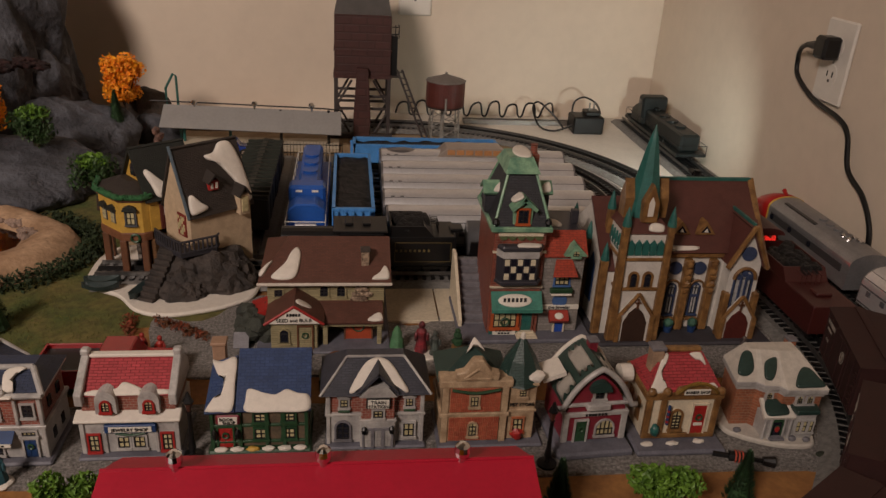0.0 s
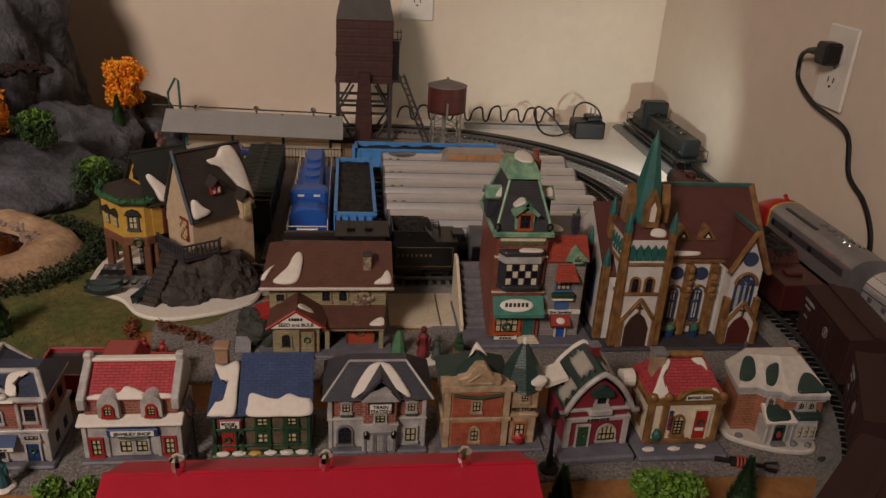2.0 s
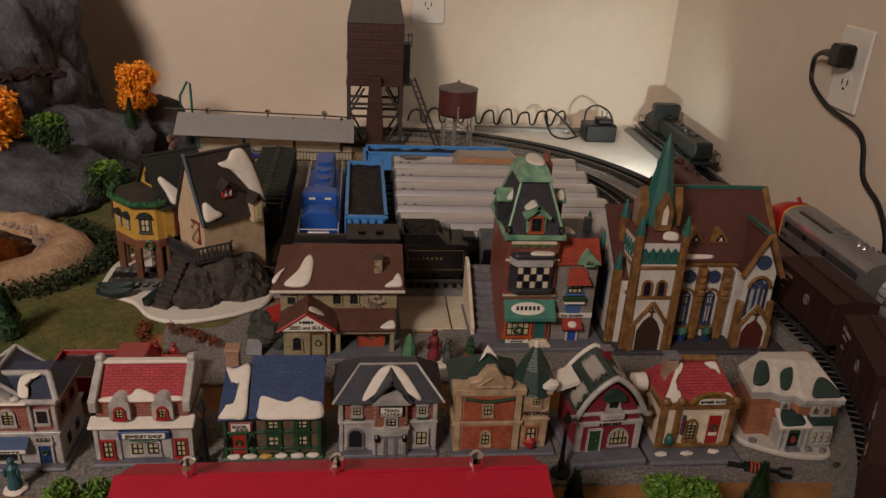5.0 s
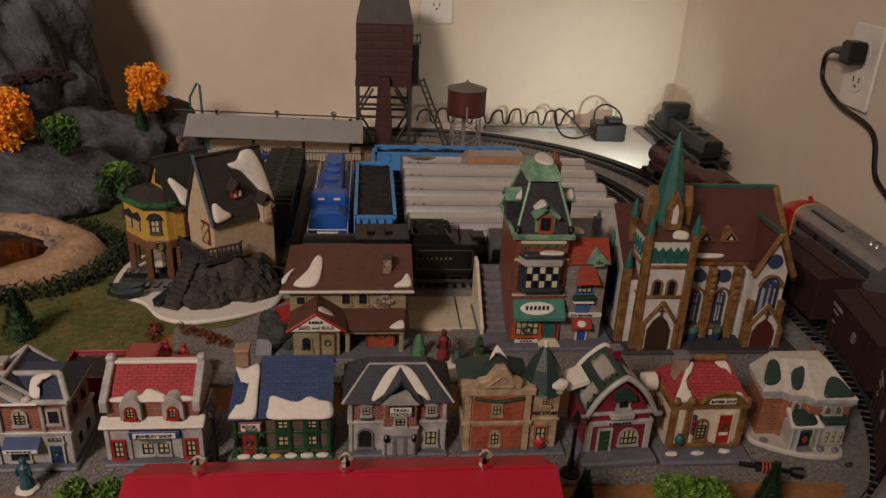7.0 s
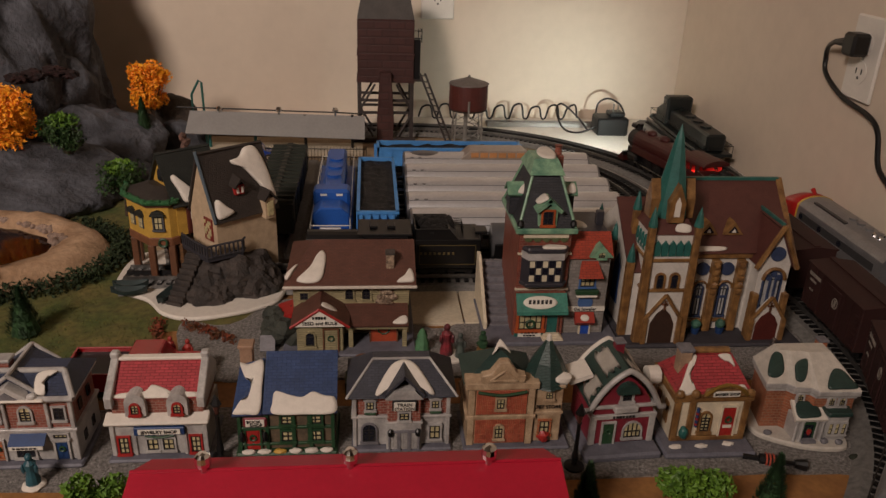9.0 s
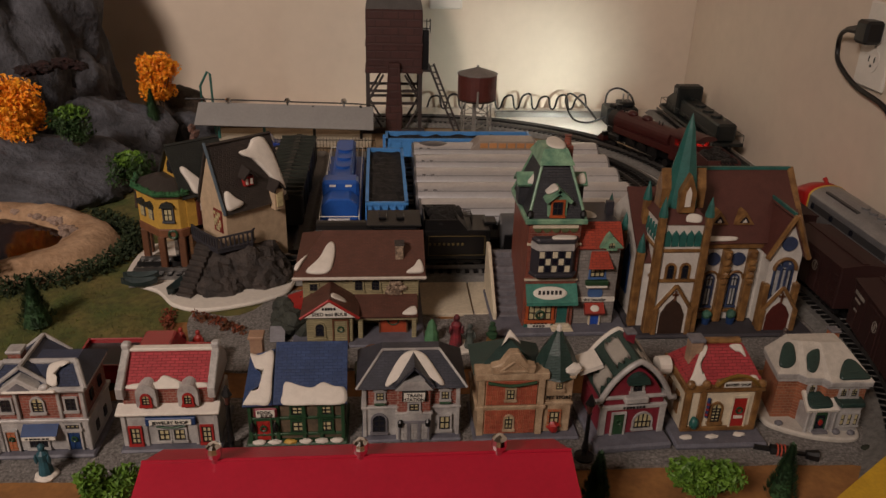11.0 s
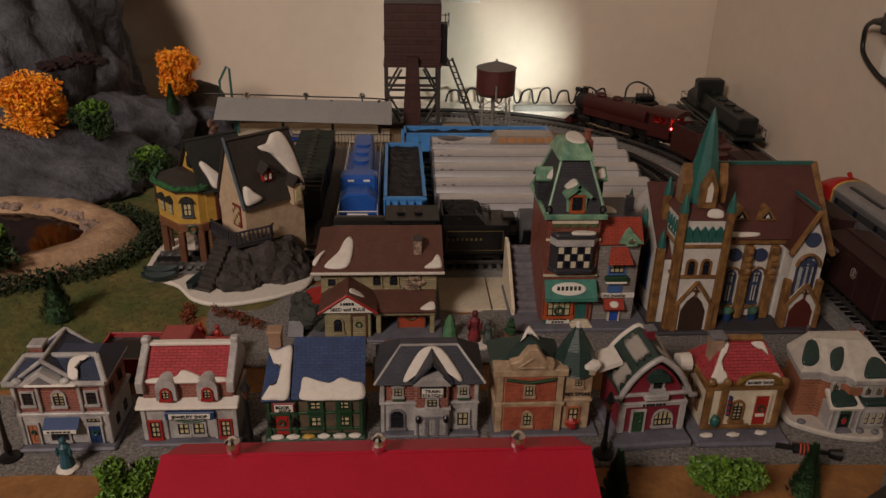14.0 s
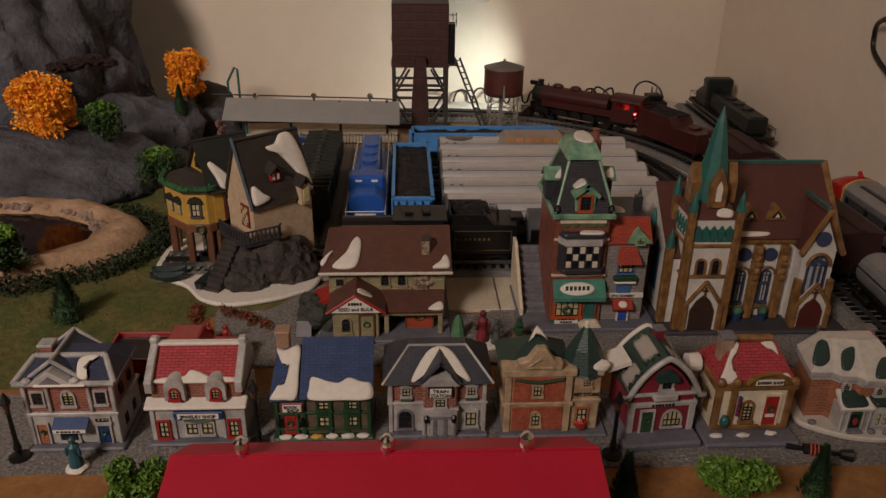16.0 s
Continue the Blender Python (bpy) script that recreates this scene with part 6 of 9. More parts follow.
# seed shop
h = house("seed_shop", -0.015, 0.79, "tan clapboard seed shop with brown roof and snow patches")
CLAP = mat("olive_clapboard", "a79c78", 0.55, 0.15, 60, 0.8, pattern="brick", cell=0.06, row=0.045, mortar="7a7052")
X0, X1, Y0, Y1 = -0.0805, 0.0465, 0.752, 0.860
part("base", box(X0 - 0.010, Y0 - 0.046, 0.003, X1 + 0.006, Y1, 0.006, 0.0012), BASE, h)
wall(h, X0, Y0, 0.006, X1, Y1, 0.0705, CLAP, "olive-tan clapboard wall")
part("roof", slab([(X0 - 0.009, Y0 - 0.008, 0.0690), (X1 + 0.007, Y0 - 0.008, 0.0690), (X1 + 0.007, 0.806, 0.0975), (-0.060, 0.806, 0.0975)], 0.003), BROWNR, h, "brown shingle roof slope")
part("roof_side", slab([(X0 - 0.009, Y0 - 0.008, 0.0690), (-0.060, 0.806, 0.0975), (X0 - 0.009, Y1 + 0.006, 0.0690)], 0.003), BROWNR, h)
part("roof_rear", slab([(X0 - 0.009, Y1 + 0.006, 0.0690), (X1 + 0.007, Y1 + 0.006, 0.0690), (X1 + 0.007, 0.806, 0.0975), (-0.060, 0.806, 0.0975)], 0.003), BROWNR, h)
part("gutter", box(X0 - 0.010, Y0 - 0.0105, 0.0662, X1 + 0.008, Y0 - 0.0075, 0.0695, 0.0008), mat("glazed_eave", "cfc6ba", 0.15, 0.1, 120, 0.1, coat=0.5), h, "pale shiny eaves edge")
sl = (0, 0.062, 0.0285)
patch("snow", h, (X0 - 0.009, Y0 - 0.008, 0.0692), (1, 0, 0), sl, [(0.014, 0.007), (0.028, 0.004), (0.039, 0.008), (0.043, 0.022), (0.044, 0.042), (0.040, 0.050), (0.034, 0.044), (0.028, 0.028), (0.020, 0.017)], thick=0.003)
patch("snow", h, (X0 - 0.009, Y0 - 0.008, 0.0692), (1, 0, 0), sl, [(0.122, 0.005), (0.133, 0.004), (0.141, 0.006), (0.140, 0.018), (0.136, 0.023), (0.130, 0.013)], thick=0.003)
patch("snow", h, (X0 - 0.009, Y0 - 0.008, 0.0692), (1, 0, 0), sl, [(0.001, 0.010), (0.005, 0.010), (0.010, 0.022), (0.014, 0.030), (0.009, 0.026), (0.002, 0.016)], thick=0.003)
chm = part("chimney", box(0.021, Y0 + 0.014, 0.071, 0.0300, Y0 + 0.026, 0.0955, 0.0008), mat("field_stone", "b09a82", 0.7, 0.4, 260, 0.8, second="4e3c30"), h, "field stone chimney")
part("cap", box(0.020, Y0 + 0.013, 0.0955, 0.031, Y0 + 0.027, 0.0975, 0.0006), DROCK, chm)
st = bmesh.new()
rnd = random.Random(3)
for k in range(16):
    blob((0.022 + rnd.uniform(-0.011, 0.011) * (1 - (k // 6) * 0.25), Y0 - 0.001, 0.046 + (k // 6) * 0.006), (0.0045, 0.003, 0.0035), st, 1, 0.4, 2, k)
part("stone_breast", st, mat("field_stone", "a08a74"), h, "stones of the chimney foot")
for wx in (X0 + 0.012, -0.0195, -0.001):
    window(h, wx, 0.0535, 0.0085, 0.0085, Y0, CLAP, DPANE, wx > -0.05, 2, 2)
part("garage_roof", slab([(X0 - 0.020, Y0 - 0.004, 0.028), (X0, Y0 - 0.004, 0.035), (X0, Y0 + 0.03, 0.035), (X0 - 0.020, Y0 + 0.03, 0.028)], 0.012), RED, h, "red side shed")
# porch gable and porch roof
YP = Y0 - 0.012
gx = -0.0475
wall(h, gx - 0.027, YP - 0.026, 0.006, gx + 0.022, Y0 + 0.001, 0.0405, CLAP, "clapboard front room")
part("gable_face", prism([(gx - 0.030, 0.0395), (gx + 0.026, 0.0395), (gx - 0.002, 0.0585)], "y", YP - 0.0320, YP - 0.022), SIGNW, h, "white sign gable")
gable_roof(h, gx - 0.030, gx + 0.026, YP - 0.028, Y0 + 0.004, 0.0395, 0.0605, BROWNR, 0.003, 0.0024, "y", "porch_gable_roof")
eg = bmesh.new()
for sx, xe in ((-1, gx - 0.033), (1, gx + 0.029)):
    cyl((xe, YP - 0.0318, 0.0385), (gx - 0.002, YP - 0.0318, 0.0600), 0.0016, n=6, bm=eg)
part("gable_trim", eg, RED, h, "red gable edge")
text("SEED and BULB", gx - 0.002, YP - 0.0324, 0.0436, 0.0056, h)
bars(gx - 0.002, YP - 0.0328, 0.0502, 0.015, 0.0028, h, None, 5)
patch("snow", h, (gx - 0.002, YP - 0.028, 0.0600), (0, 1, 0), (0.028, 0, -0.020), [(0.006, 0.003), (0.016, 0.004), (0.018, 0.018), (0.012, 0.020)])
part("porch_roof", slab([(gx + 0.020, YP - 0.022, 0.0345), (X1 - 0.002, YP - 0.022, 0.0345), (X1 - 0.002, Y0 + 0.001, 0.0440), (gx + 0.020, Y0 + 0.001, 0.0440)], 0.0026), BROWNR, h, "brown porch roof")
patch("snow", h, (X1 - 0.022, YP - 0.022, 0.0348), (1, 0, 0), (0, 0.023, 0.009), [(0.003, 0.003), (0.018, 0.002), (0.018, 0.012), (0.012, 0.012)])
for xx in (gx + 0.030, X1 - 0.006):
    part("post", box(xx - 0.0025, YP - 0.019, 0.006, xx + 0.0025, YP - 0.015, 0.033, 0.0005), CLAP, h)
part("porch_beam", box(gx + 0.022, YP - 0.020, 0.0290, X1 - 0.003, YP - 0.016, 0.0335), CLAP, h)
door(h, 0.018, 0.006, 0.028, 0.026, YP - 0.006, mat("orange_red_door", "a8492c", 0.5, 0.15, 90, 0.2), BROWNT)
door(h, gx + 0.009, 0.006, 0.014, 0.027, YP - 0.026, CLAP, BROWNT)
window(h, gx - 0.013, 0.0195, 0.009, 0.011, YP - 0.026, CLAP, DPANE, True, 1, 1)
sh = bmesh.new()
for k in range(12):
    blob((X0 - 0.025 + 0.0085 * (k % 4), Y0 - 0.016 + 0.014 * (k // 4), 0.010 + 0.006 * ((k * 7) % 3)), (0.012, 0.012, 0.013), sh, 2, 0.4, 3, k)
part("shrubbery", sh, mat("grey_green_shrub", "3f423a", 0.8, 0.3, 80, 0.8, second="2c302a", depth=0.002), h, "dark mossy shrubbery")
part("cellar_door", slab([(X0 - 0.034, Y0 - 0.036, 0.006), (X0 - 0.018, Y0 - 0.036, 0.006), (X0 - 0.018, Y0 - 0.026, 0.020), (X0 - 0.034, Y0 - 0.026, 0.020)], 0.003), STONE, h, "grey ridged cellar door")
pt = lathe([(0.008, 0.0035), (0.0085, 0.005), (0.0066, 0.012), (0.0078, 0.0125), (0.0048, 0.020), (0.006, 0.0205), (0.003, 0.028), (0.0, 0.031)], X1 + 0.013, Y0 - 0.034, 9)
solo("small_fir_tree", pt, mat("soft_green", "4c7a54", 0.7, 0.2, 120, 0.5), "small soft green fir beside the seed shop", "tree")

# tall mansard shop with green awning, and its side building
h = house("mansard_shop", 0.19, 0.78, "tall dark brick shop with mint mansard roof and teal awning")
X0, X1, Y0, Y1 = 0.1620, 0.2190, 0.738, 0.830
part("base", box(0.130, Y0 - 0.016, 0.003, 0.281, Y1, 0.008, 0.0012), BASE, h, "grey pavement base")
wall(h, X0, Y0, 0.008, X1, Y1, 0.137, DBRICK, "dark red brick wall")
part("cornice", box(X0 - 0.005, Y0 - 0.005, 0.1335, X1 + 0.005, Y1 + 0.004, 0.1395, 0.001), MINT, h, "mint green eaves")
part("frieze", box(X0 + 0.004, Y0 - 0.002, 0.1285, X1 - 0.004, Y0 + 0.001, 0.1335), CREAM, h)
for k in range(5):
    part("swag", cyl((X0 + 0.0095 + 0.0097 * k, Y0 - 0.0018, 0.128), (X0 + 0.0095 + 0.0097 * k, Y0 + 0.001, 0.128), 0.0046, n=12), mat("olive_swag", "5c6644", 0.5, 0.2, 90, 0.2), h)
hip_roof(h, X0 - 0.002, X1 + 0.002, Y0 - 0.002, Y1 + 0.001, 0.1395, 0.192, 0.0155, 0.024, mat("dark_slate", "3a3b40", 0.55, 0.2, 90, 0.8, pattern="tile", cell=0.0075, mortar="26272c"), "mansard_roof")
hip_roof(h, X0 + 0.0095, X1 - 0.0095, Y0 + 0.017, Y1 - 0.016, 0.1920, 0.2060, 0.006, 0.013, MINT, "roof_cap")
for sx, sy in ((0, 0), (1, 0), (0, 1), (1, 1)):
    a = (X0 - 0.002 if not sx else X1 + 0.002, Y0 - 0.002 if not sy else Y1 + 0.001, 0.140)
    b = (X0 + 0.0135 if not sx else X1 - 0.0135, Y0 + 0.022 if not sy else Y1 - 0.023, 0.193)
    part("hip_edge", cyl(a, b, 0.0016, n=8), MINT, h, "mint hip edge")
patch("snow", h, (X0 + 0.02, Y0 + 0.030, 0.2060), (1, 0, 0), (0, 1, 0.0), [(0.006, 0.004), (0.018, 0.002), (0.022, 0.02), (0.018, 0.042), (0.008, 0.04), (0.002, 0.02)])
xm = (X0 + X1) / 2
dr = part("dormer", box(xm - 0.0105, Y0 - 0.001, 0.1395, xm + 0.0105, Y0 + 0.016, 0.164, 0.0006), MINT, h, "mint dormer")
gable_roof(h, xm - 0.013, xm + 0.013, Y0 - 0.004, Y0 + 0.022, 0.1605, 0.1735, MINT, 0.002, 0.004, "y", "dormer_roof")
window(h, xm, 0.151, 0.011, 0.015, Y0 - 0.001, mat("orange_frame", "b0552c", 0.5, 0.15, 90, 0.2), DPANE, False, 2, 2, 0.002)
patch("snow", h, (xm, Y0 - 0.005, 0.1748), (0, 1, 0), (-0.014, 0, -0.011), [(0.002, 0.002), (0.018, 0.003), (0.018, 0.014), (0.008, 0.015), (0.003, 0.010)])
for sx in (-1, 1):
    bx = X0 + 0.003 if sx < 0 else X1 - 0.003
    part("side_dormer", box(bx - 0.010, Y0 + 0.034, 0.142, bx + 0.010, Y0 + 0.052, 0.166), mat("dark_slate", "3a3b40"), h)
    sd = slab([(bx - 0.013, Y0 + 0.029, 0.166), (bx + 0.013, Y0 + 0.029, 0.166), (bx + 0.013, Y0 + 0.043, 0.1765), (bx - 0.013, Y0 + 0.043, 0.1765)], 0.003)
    slab([(bx - 0.013, Y0 + 0.057, 0.166), (bx + 0.013, Y0 + 0.057, 0.166), (bx + 0.013, Y0 + 0.043, 0.1765), (bx - 0.013, Y0 + 0.043, 0.1765)], 0.003, sd)
    part("side_dormer_roof", sd, MINT, h)
    patch("snow", h, (bx - 0.008, Y0 + 0.029, 0.1665), (1, 0, 0), (0, 0.014, 0.0105), [(0.006, 0.002), (0.018, 0.002), (0.018, 0.014), (0.012, 0.012)])
for sx in (X0, X1):
    part("urn", lathe([(0.003, 0.1395), (0.004, 0.143), (0.0028, 0.147), (0.0, 0.149)], sx, Y0, 8), BLACK, h)
part("chimney", box(X1 - 0.011, Y1 - 0.022, 0.13, X1 + 0.001, Y1 - 0.010, 0.197, 0.0008), DBRICK, h)
part("chimney_pot", lathe([(0.0045, 0.197), (0.0035, 0.206), (0.0045, 0.208), (0.0, 0.208)], X1 - 0.005, Y1 - 0.016, 10), DBRICK, h)
# bay window
bay = [(xm - 0.0245, Y0), (xm - 0.0185, Y0 - 0.011), (xm + 0.0185, Y0 - 0.011), (xm + 0.0245, Y0)]
DK = mat("charcoal_paint", "35343a", 0.45, 0.15, 90, 0.2)
part("bay", prism(bay, "z", 0.078, 0.112), DK, h, "charcoal bay window")
part("bay_sill", prism([(x + (0.002 if x > xm else -0.002), y - 0.002) for x, y in bay], "z", 0.0745, 0.079, bev=0.001), DK, h)
part("bay_band", prism([(x + (0.001 if x > xm else -0.001), y - 0.001) for x, y in bay], "z", 0.1065, 0.114), GREYW, h)
part("bay_roof", prism([(x + (0.002 if x > xm else -0.002), y - 0.002) for x, y in bay], "z", 0.114, 0.1205, bev=0.002), DK, h)
patch("snow", h, (xm - 0.004, Y0 - 0.012, 0.1205), (1, 0, 0), (0, 1, 0), [(0.0, 0.0), (0.022, -0.001), (0.024, 0.006), (0.004, 0.008)])
for i in range(5):
    for k in range(3):
        lit = (i + k) % 2 == 0
        part("pane", box(xm - 0.0172 + 0.0071 * i, Y0 - 0.0118, 0.0815 + 0.0083 * k, xm - 0.0120 + 0.0071 * i, Y0 - 0.0106, 0.0885 + 0.0083 * k), mat("cream_pane", "d8ceb2", 0.3, 0.15, 200, 0.05) if lit else DPANE, h)
for zz in (0.066, 0.1085):
    part("belt", box(X0 - 0.001, Y0 - 0.0018, zz, X1 + 0.001, Y0 + 0.001, zz + 0.002), CREAM, h)
part("awning", slab([(X0 + 0.001, Y0 - 0.014, 0.0455), (X1 + 0.001, Y0 - 0.014, 0.0455), (X1 + 0.001, Y0, 0.0615), (X0 + 0.001, Y0, 0.0615)], 0.0015), mat("sea_green", "4a8878", 0.45, 0.2, 60, 0.3, second="356a5e"), h, "teal awning")
part("valance", box(X0 + 0.001, Y0 - 0.0145, 0.0415, X1 + 0.001, Y0 - 0.0132, 0.0455), mat("sea_green", "4a8878"), h)
ell = [(0.019 * math.cos(a), 0.0075 * math.sin(a)) for a in [2 * math.pi * i / 10 for i in range(10)]]
patch("awning_sign", h, (xm - 0.001, Y0 - 0.0072, 0.0535), (1, 0, 0), (0, 0.014, 0.016), ell, SIGNW, 0.0008, "white oval sign with dark marks")
bm = bmesh.new()
for k in range(6):
    c = Vector((xm - 0.0145 + 0.0046 * k, Y0 - 0.0084, 0.0543))
    slab([(c.x, c.y - 0.0012, c.z - 0.0014), (c.x + 0.0029, c.y - 0.0012, c.z - 0.0014), (c.x + 0.0035, c.y + 0.0018, c.z + 0.0020), (c.x + 0.0006, c.y + 0.0018, c.z + 0.0020)], 0.0004, bm)
part("lettering", bm, INK, h, "dark painted script marks")
window(h, X0 + 0.019, 0.0265, 0.026, 0.018, Y0 - 0.002, mat("orange_frame", "b0552c"), PANE, False, 4, 2, 0.003)
part("shop_front", box(X0 + 0.002, Y0 - 0.003, 0.008, X0 + 0.036, Y0 + 0.001, 0.016, 0.0006), TEAL, h)
part("poster", box(X0 + 0.006, Y0 - 0.0042, 0.0085, X0 + 0.032, Y0 - 0.003, 0.0165), SIGNW, h, "white notice board")
bars(X0 + 0.019, Y0 - 0.0048, 0.0138, 0.02, 0.0018, h, None, 5, 3)
bars(X0 + 0.019, Y0 - 0.0048, 0.0105, 0.014, 0.0018, h, None, 4, 5)
part("wreath", tube([Vector((X0 + 0.019 + 0.0045 * math.cos(a), Y0 - 0.0045, 0.025 + 0.0045 * math.sin(a))) for a in [i * math.pi / 6 for i in range(13)]], 0.0014, 6), GREEN, h)
door(h, X1 - 0.013, 0.012, 0.012, 0.028, Y0 - 0.0006, TEAL, DBRICK, wreath=False)
for k in range(3):
    part("step", box(X1 - 0.022 - 0.0015 * k, Y0 - 0.006 - 0.004 * k, 0.008, X1 - 0.004 + 0.0015 * k, Y0, 0.0125 - 0.0015 * k, 0.0004), CREAM, h)
# side wing
S0, S1 = 0.2195, 0.2665
wall(h, S0, Y0 + 0.004, 0.008, S1, Y1 - 0.010, 0.104, mat("grey_brick", "9a948e", 0.55, 0.18, 90, 0.6, pattern="brick", cell=0.008, mortar="7a746e"), "pale grey brick wing")
part("wing_roof", slab([(S0, Y0 + 0.001, 0.1025), (S1 + 0.002, Y0 + 0.001, 0.1025), (S1 + 0.002, Y0 + 0.022, 0.126), (S0, Y0 + 0.022, 0.126)], 0.003), mat("orange_tile", "b0452f", 0.5, 0.15, 90, 0.5, pattern="tile", cell=0.008, mortar="7a2c20"), h, "orange tiled wing roof")
part("wing_top", box(S0, Y0 + 0.022, 0.100, S1, Y1 - 0.010, 0.126, 0.001), DK, h)
part("wing_chimney", box(S1 - 0.010, Y0 + 0.040, 0.126, S1 - 0.002, Y0 + 0.048, 0.142, 0.0006), DK, h)
patch("snow", h, (S0, Y0 + 0.03, 0.126), (1, 0, 0), (0, 1, 0), [(0.004, 0.004), (0.024, 0.003), (0.022, 0.02), (0.006, 0.022)])
wx = (S0 + S1) / 2
part("wing_gable", prism([(wx - 0.002, 0.1045), (S1 + 0.001, 0.1045), (wx + 0.0105, 0.119)], "y", Y0 - 0.002, Y0 + 0.012), MINT, h, "mint gable")
window(h, wx + 0.0105, 0.1065, 0.007, 0.003, Y0 - 0.002, MINT, PANE, True, 2, 1)
part("awning", slab([(wx - 0.014, Y0 - 0.009, 0.083), (wx + 0.014, Y0 - 0.009, 0.083), (wx + 0.009, Y0 + 0.004, 0.0985), (wx - 0.009, Y0 + 0.004, 0.0985)], 0.0015), mat("orange_tile", "b0452f"), h, "orange awning")
window(h, wx, 0.0735, 0.016, 0.012, Y0 + 0.004, mat("wing_blue", "4a6a9c", 0.45, 0.15, 90, 0.2), PANE, False, 3, 2)
part("flower_box", box(wx - 0.013, Y0 - 0.002, 0.0585, wx + 0.013, Y0 + 0.004, 0.0645, 0.001), GREEN, h)
part("box_snow", box(wx - 0.012, Y0 - 0.003, 0.0560, wx + 0.012, Y0 + 0.004, 0.0585, 0.001), SNOW, h)
part("fanlight", cyl((wx, Y0 + 0.0025, 0.0475), (wx, Y0 + 0.0045, 0.0475), 0.0085, n=16), mat("wing_blue", "4a6a9c"), h, "blue fanlight")
part("sign_band", box(S0 + 0.002, Y0 + 0.0012, 0.0375, S1 - 0.001, Y0 + 0.0045, 0.0425), SIGNW, h, "white sign band")
text("the Jeweler", wx, Y0 + 0.0008, 0.0402, 0.0056, h)
part("canopy", slab([(wx - 0.011, Y0 - 0.007, 0.0270), (wx + 0.011, Y0 - 0.007, 0.0270), (wx + 0.011, Y0 + 0.003, 0.0355), (wx - 0.011, Y0 + 0.003, 0.0355)], 0.006), mat("warm_red_awning", "a03a2e", 0.5, 0.15, 90, 0.2), h, "red entrance canopy")
patch("canopy_sign", h, (wx, Y0 - 0.0025, 0.0309), (1, 0, 0), (0, 0.012, 0.0085), [(0.005 * math.cos(a), 0.0042 * math.sin(a)) for a in [2 * math.pi * i / 8 for i in range(8)]], SIGNW, 0.0008)
door(h, wx + 0.002, 0.008, 0.010, 0.017, Y0 + 0.003, mat("bright_blue", "2a50a8", 0.45, 0.12, 90, 0.2), CREAM, wreath=False)
# outside stair on the other side
for k in range(9):
    part("stair_step", box(0.1365, Y0 + 0.022 + 0.0085 * k, 0.003, 0.1655, Y0 + 0.0305 + 0.0085 * k, 0.010 + 0.0060 * k, 0.0004), STONE, h)
part("stair_wall", prism([(Y0 + 0.016, 0.003), (Y0 + 0.10, 0.003), (Y0 + 0.10, 0.068), (Y0 + 0.086, 0.068), (Y0 + 0.016, 0.016)], "x", 0.1320, 0.1360, bev=0.0006), CREAM, h, "cream stair side wall")
# planted tub
solo_t = thing("potted_topiary", 0.124, 0.705, 0.003, "green topiary in a wooden tub", "plant")
part("tub", lathe([(0.0055, 0.003), (0.0065, 0.010), (0.0062, 0.0125), (0.005, 0.0125)], 0.124, 0.705, 12), GOLD, solo_t)
tp = bmesh.new()
for r, z in ((0.0062, 0.0175), (0.0048, 0.0255), (0.003, 0.0315)):
    blob((0.124, 0.705, z), (r, r, r * 0.85), tp, 2, 0.3, 4, z * 100)
part("topiary", tp, GREEN, solo_t)

# church
h = house("church", 0.385, 0.79, "white and tan ceramic church with teal steeple, brown roof")
CW = mat("church_white", "cfcac2", 0.5, 0.1, 100, 0.25)
CBLUE = mat("church_blue", "3c4866", 0.4, 0.2, 100, 0.2)
CPANE = mat("milky_pane", "b4b4b4", 0.2, 0.2, 200, 0.05)
CR = mat("church_roof_brown", "55302a", 0.5, 0.12, 90, 0.3)
X0, X1, Y0, Y1 = 0.3545, 0.473, 0.748, 0.865
part("base", box(0.283, Y0 - 0.036, 0.003, 0.492, Y1, 0.008, 0.002), mat("dark_asphalt_base", "3c3a40", 0.7, 0.2, 60, 0.3), h, "dark grey base")
wall(h, X0, Y0, 0.008, X1, Y1, 0.104, CW, "white plaster nave wall")
part("cornice", box(X0, Y0 - 0.004, 0.099, X1 - 0.043, Y0 + 0.004, 0.108, 0.0012), GOLD, h, "tan cornice")
part("roof", slab([(X0 - 0.012, Y0 - 0.006, 0.1065), (X1 + 0.002, Y0 - 0.006, 0.1065), (X1 + 0.002, 0.808, 0.171), (X0 - 0.012, 0.808, 0.171)], 0.003), CR, h, "dark brown roof slope")
part("roof_rear", slab([(X0 - 0.012, Y1 + 0.004, 0.1065), (X1 + 0.002, Y1 + 0.004, 0.1065), (X1 + 0.002, 0.808, 0.171), (X0 - 0.012, 0.808, 0.171)], 0.003), CR, h)
part("ridge", box(X0 - 0.012, 0.806, 0.170, X1 + 0.002, 0.810, 0.1735), TEAL, h, "teal ridge")
part("end_gable", prism([(Y0 - 0.006, 0.104), (Y1 + 0.004, 0.104), (0.808, 0.174)], "x", X1 - 0.001, X1 + 0.0065, bev=0.0008), GOLD, h, "tan gable end")
part("end_wall", box(X1 - 0.001, Y0, 0.008, X1 + 0.003, Y1, 0.104), CW, h)
patch("snow", h, (X0, Y0 - 0.006, 0.1070), (1, 0, 0), (0, 0.06, 0.0645), [(0.0, 0.003), (0.020, 0.002), (0.040, 0.003), (0.042, 0.007), (0.020, 0.008), (0.002, 0.008)])
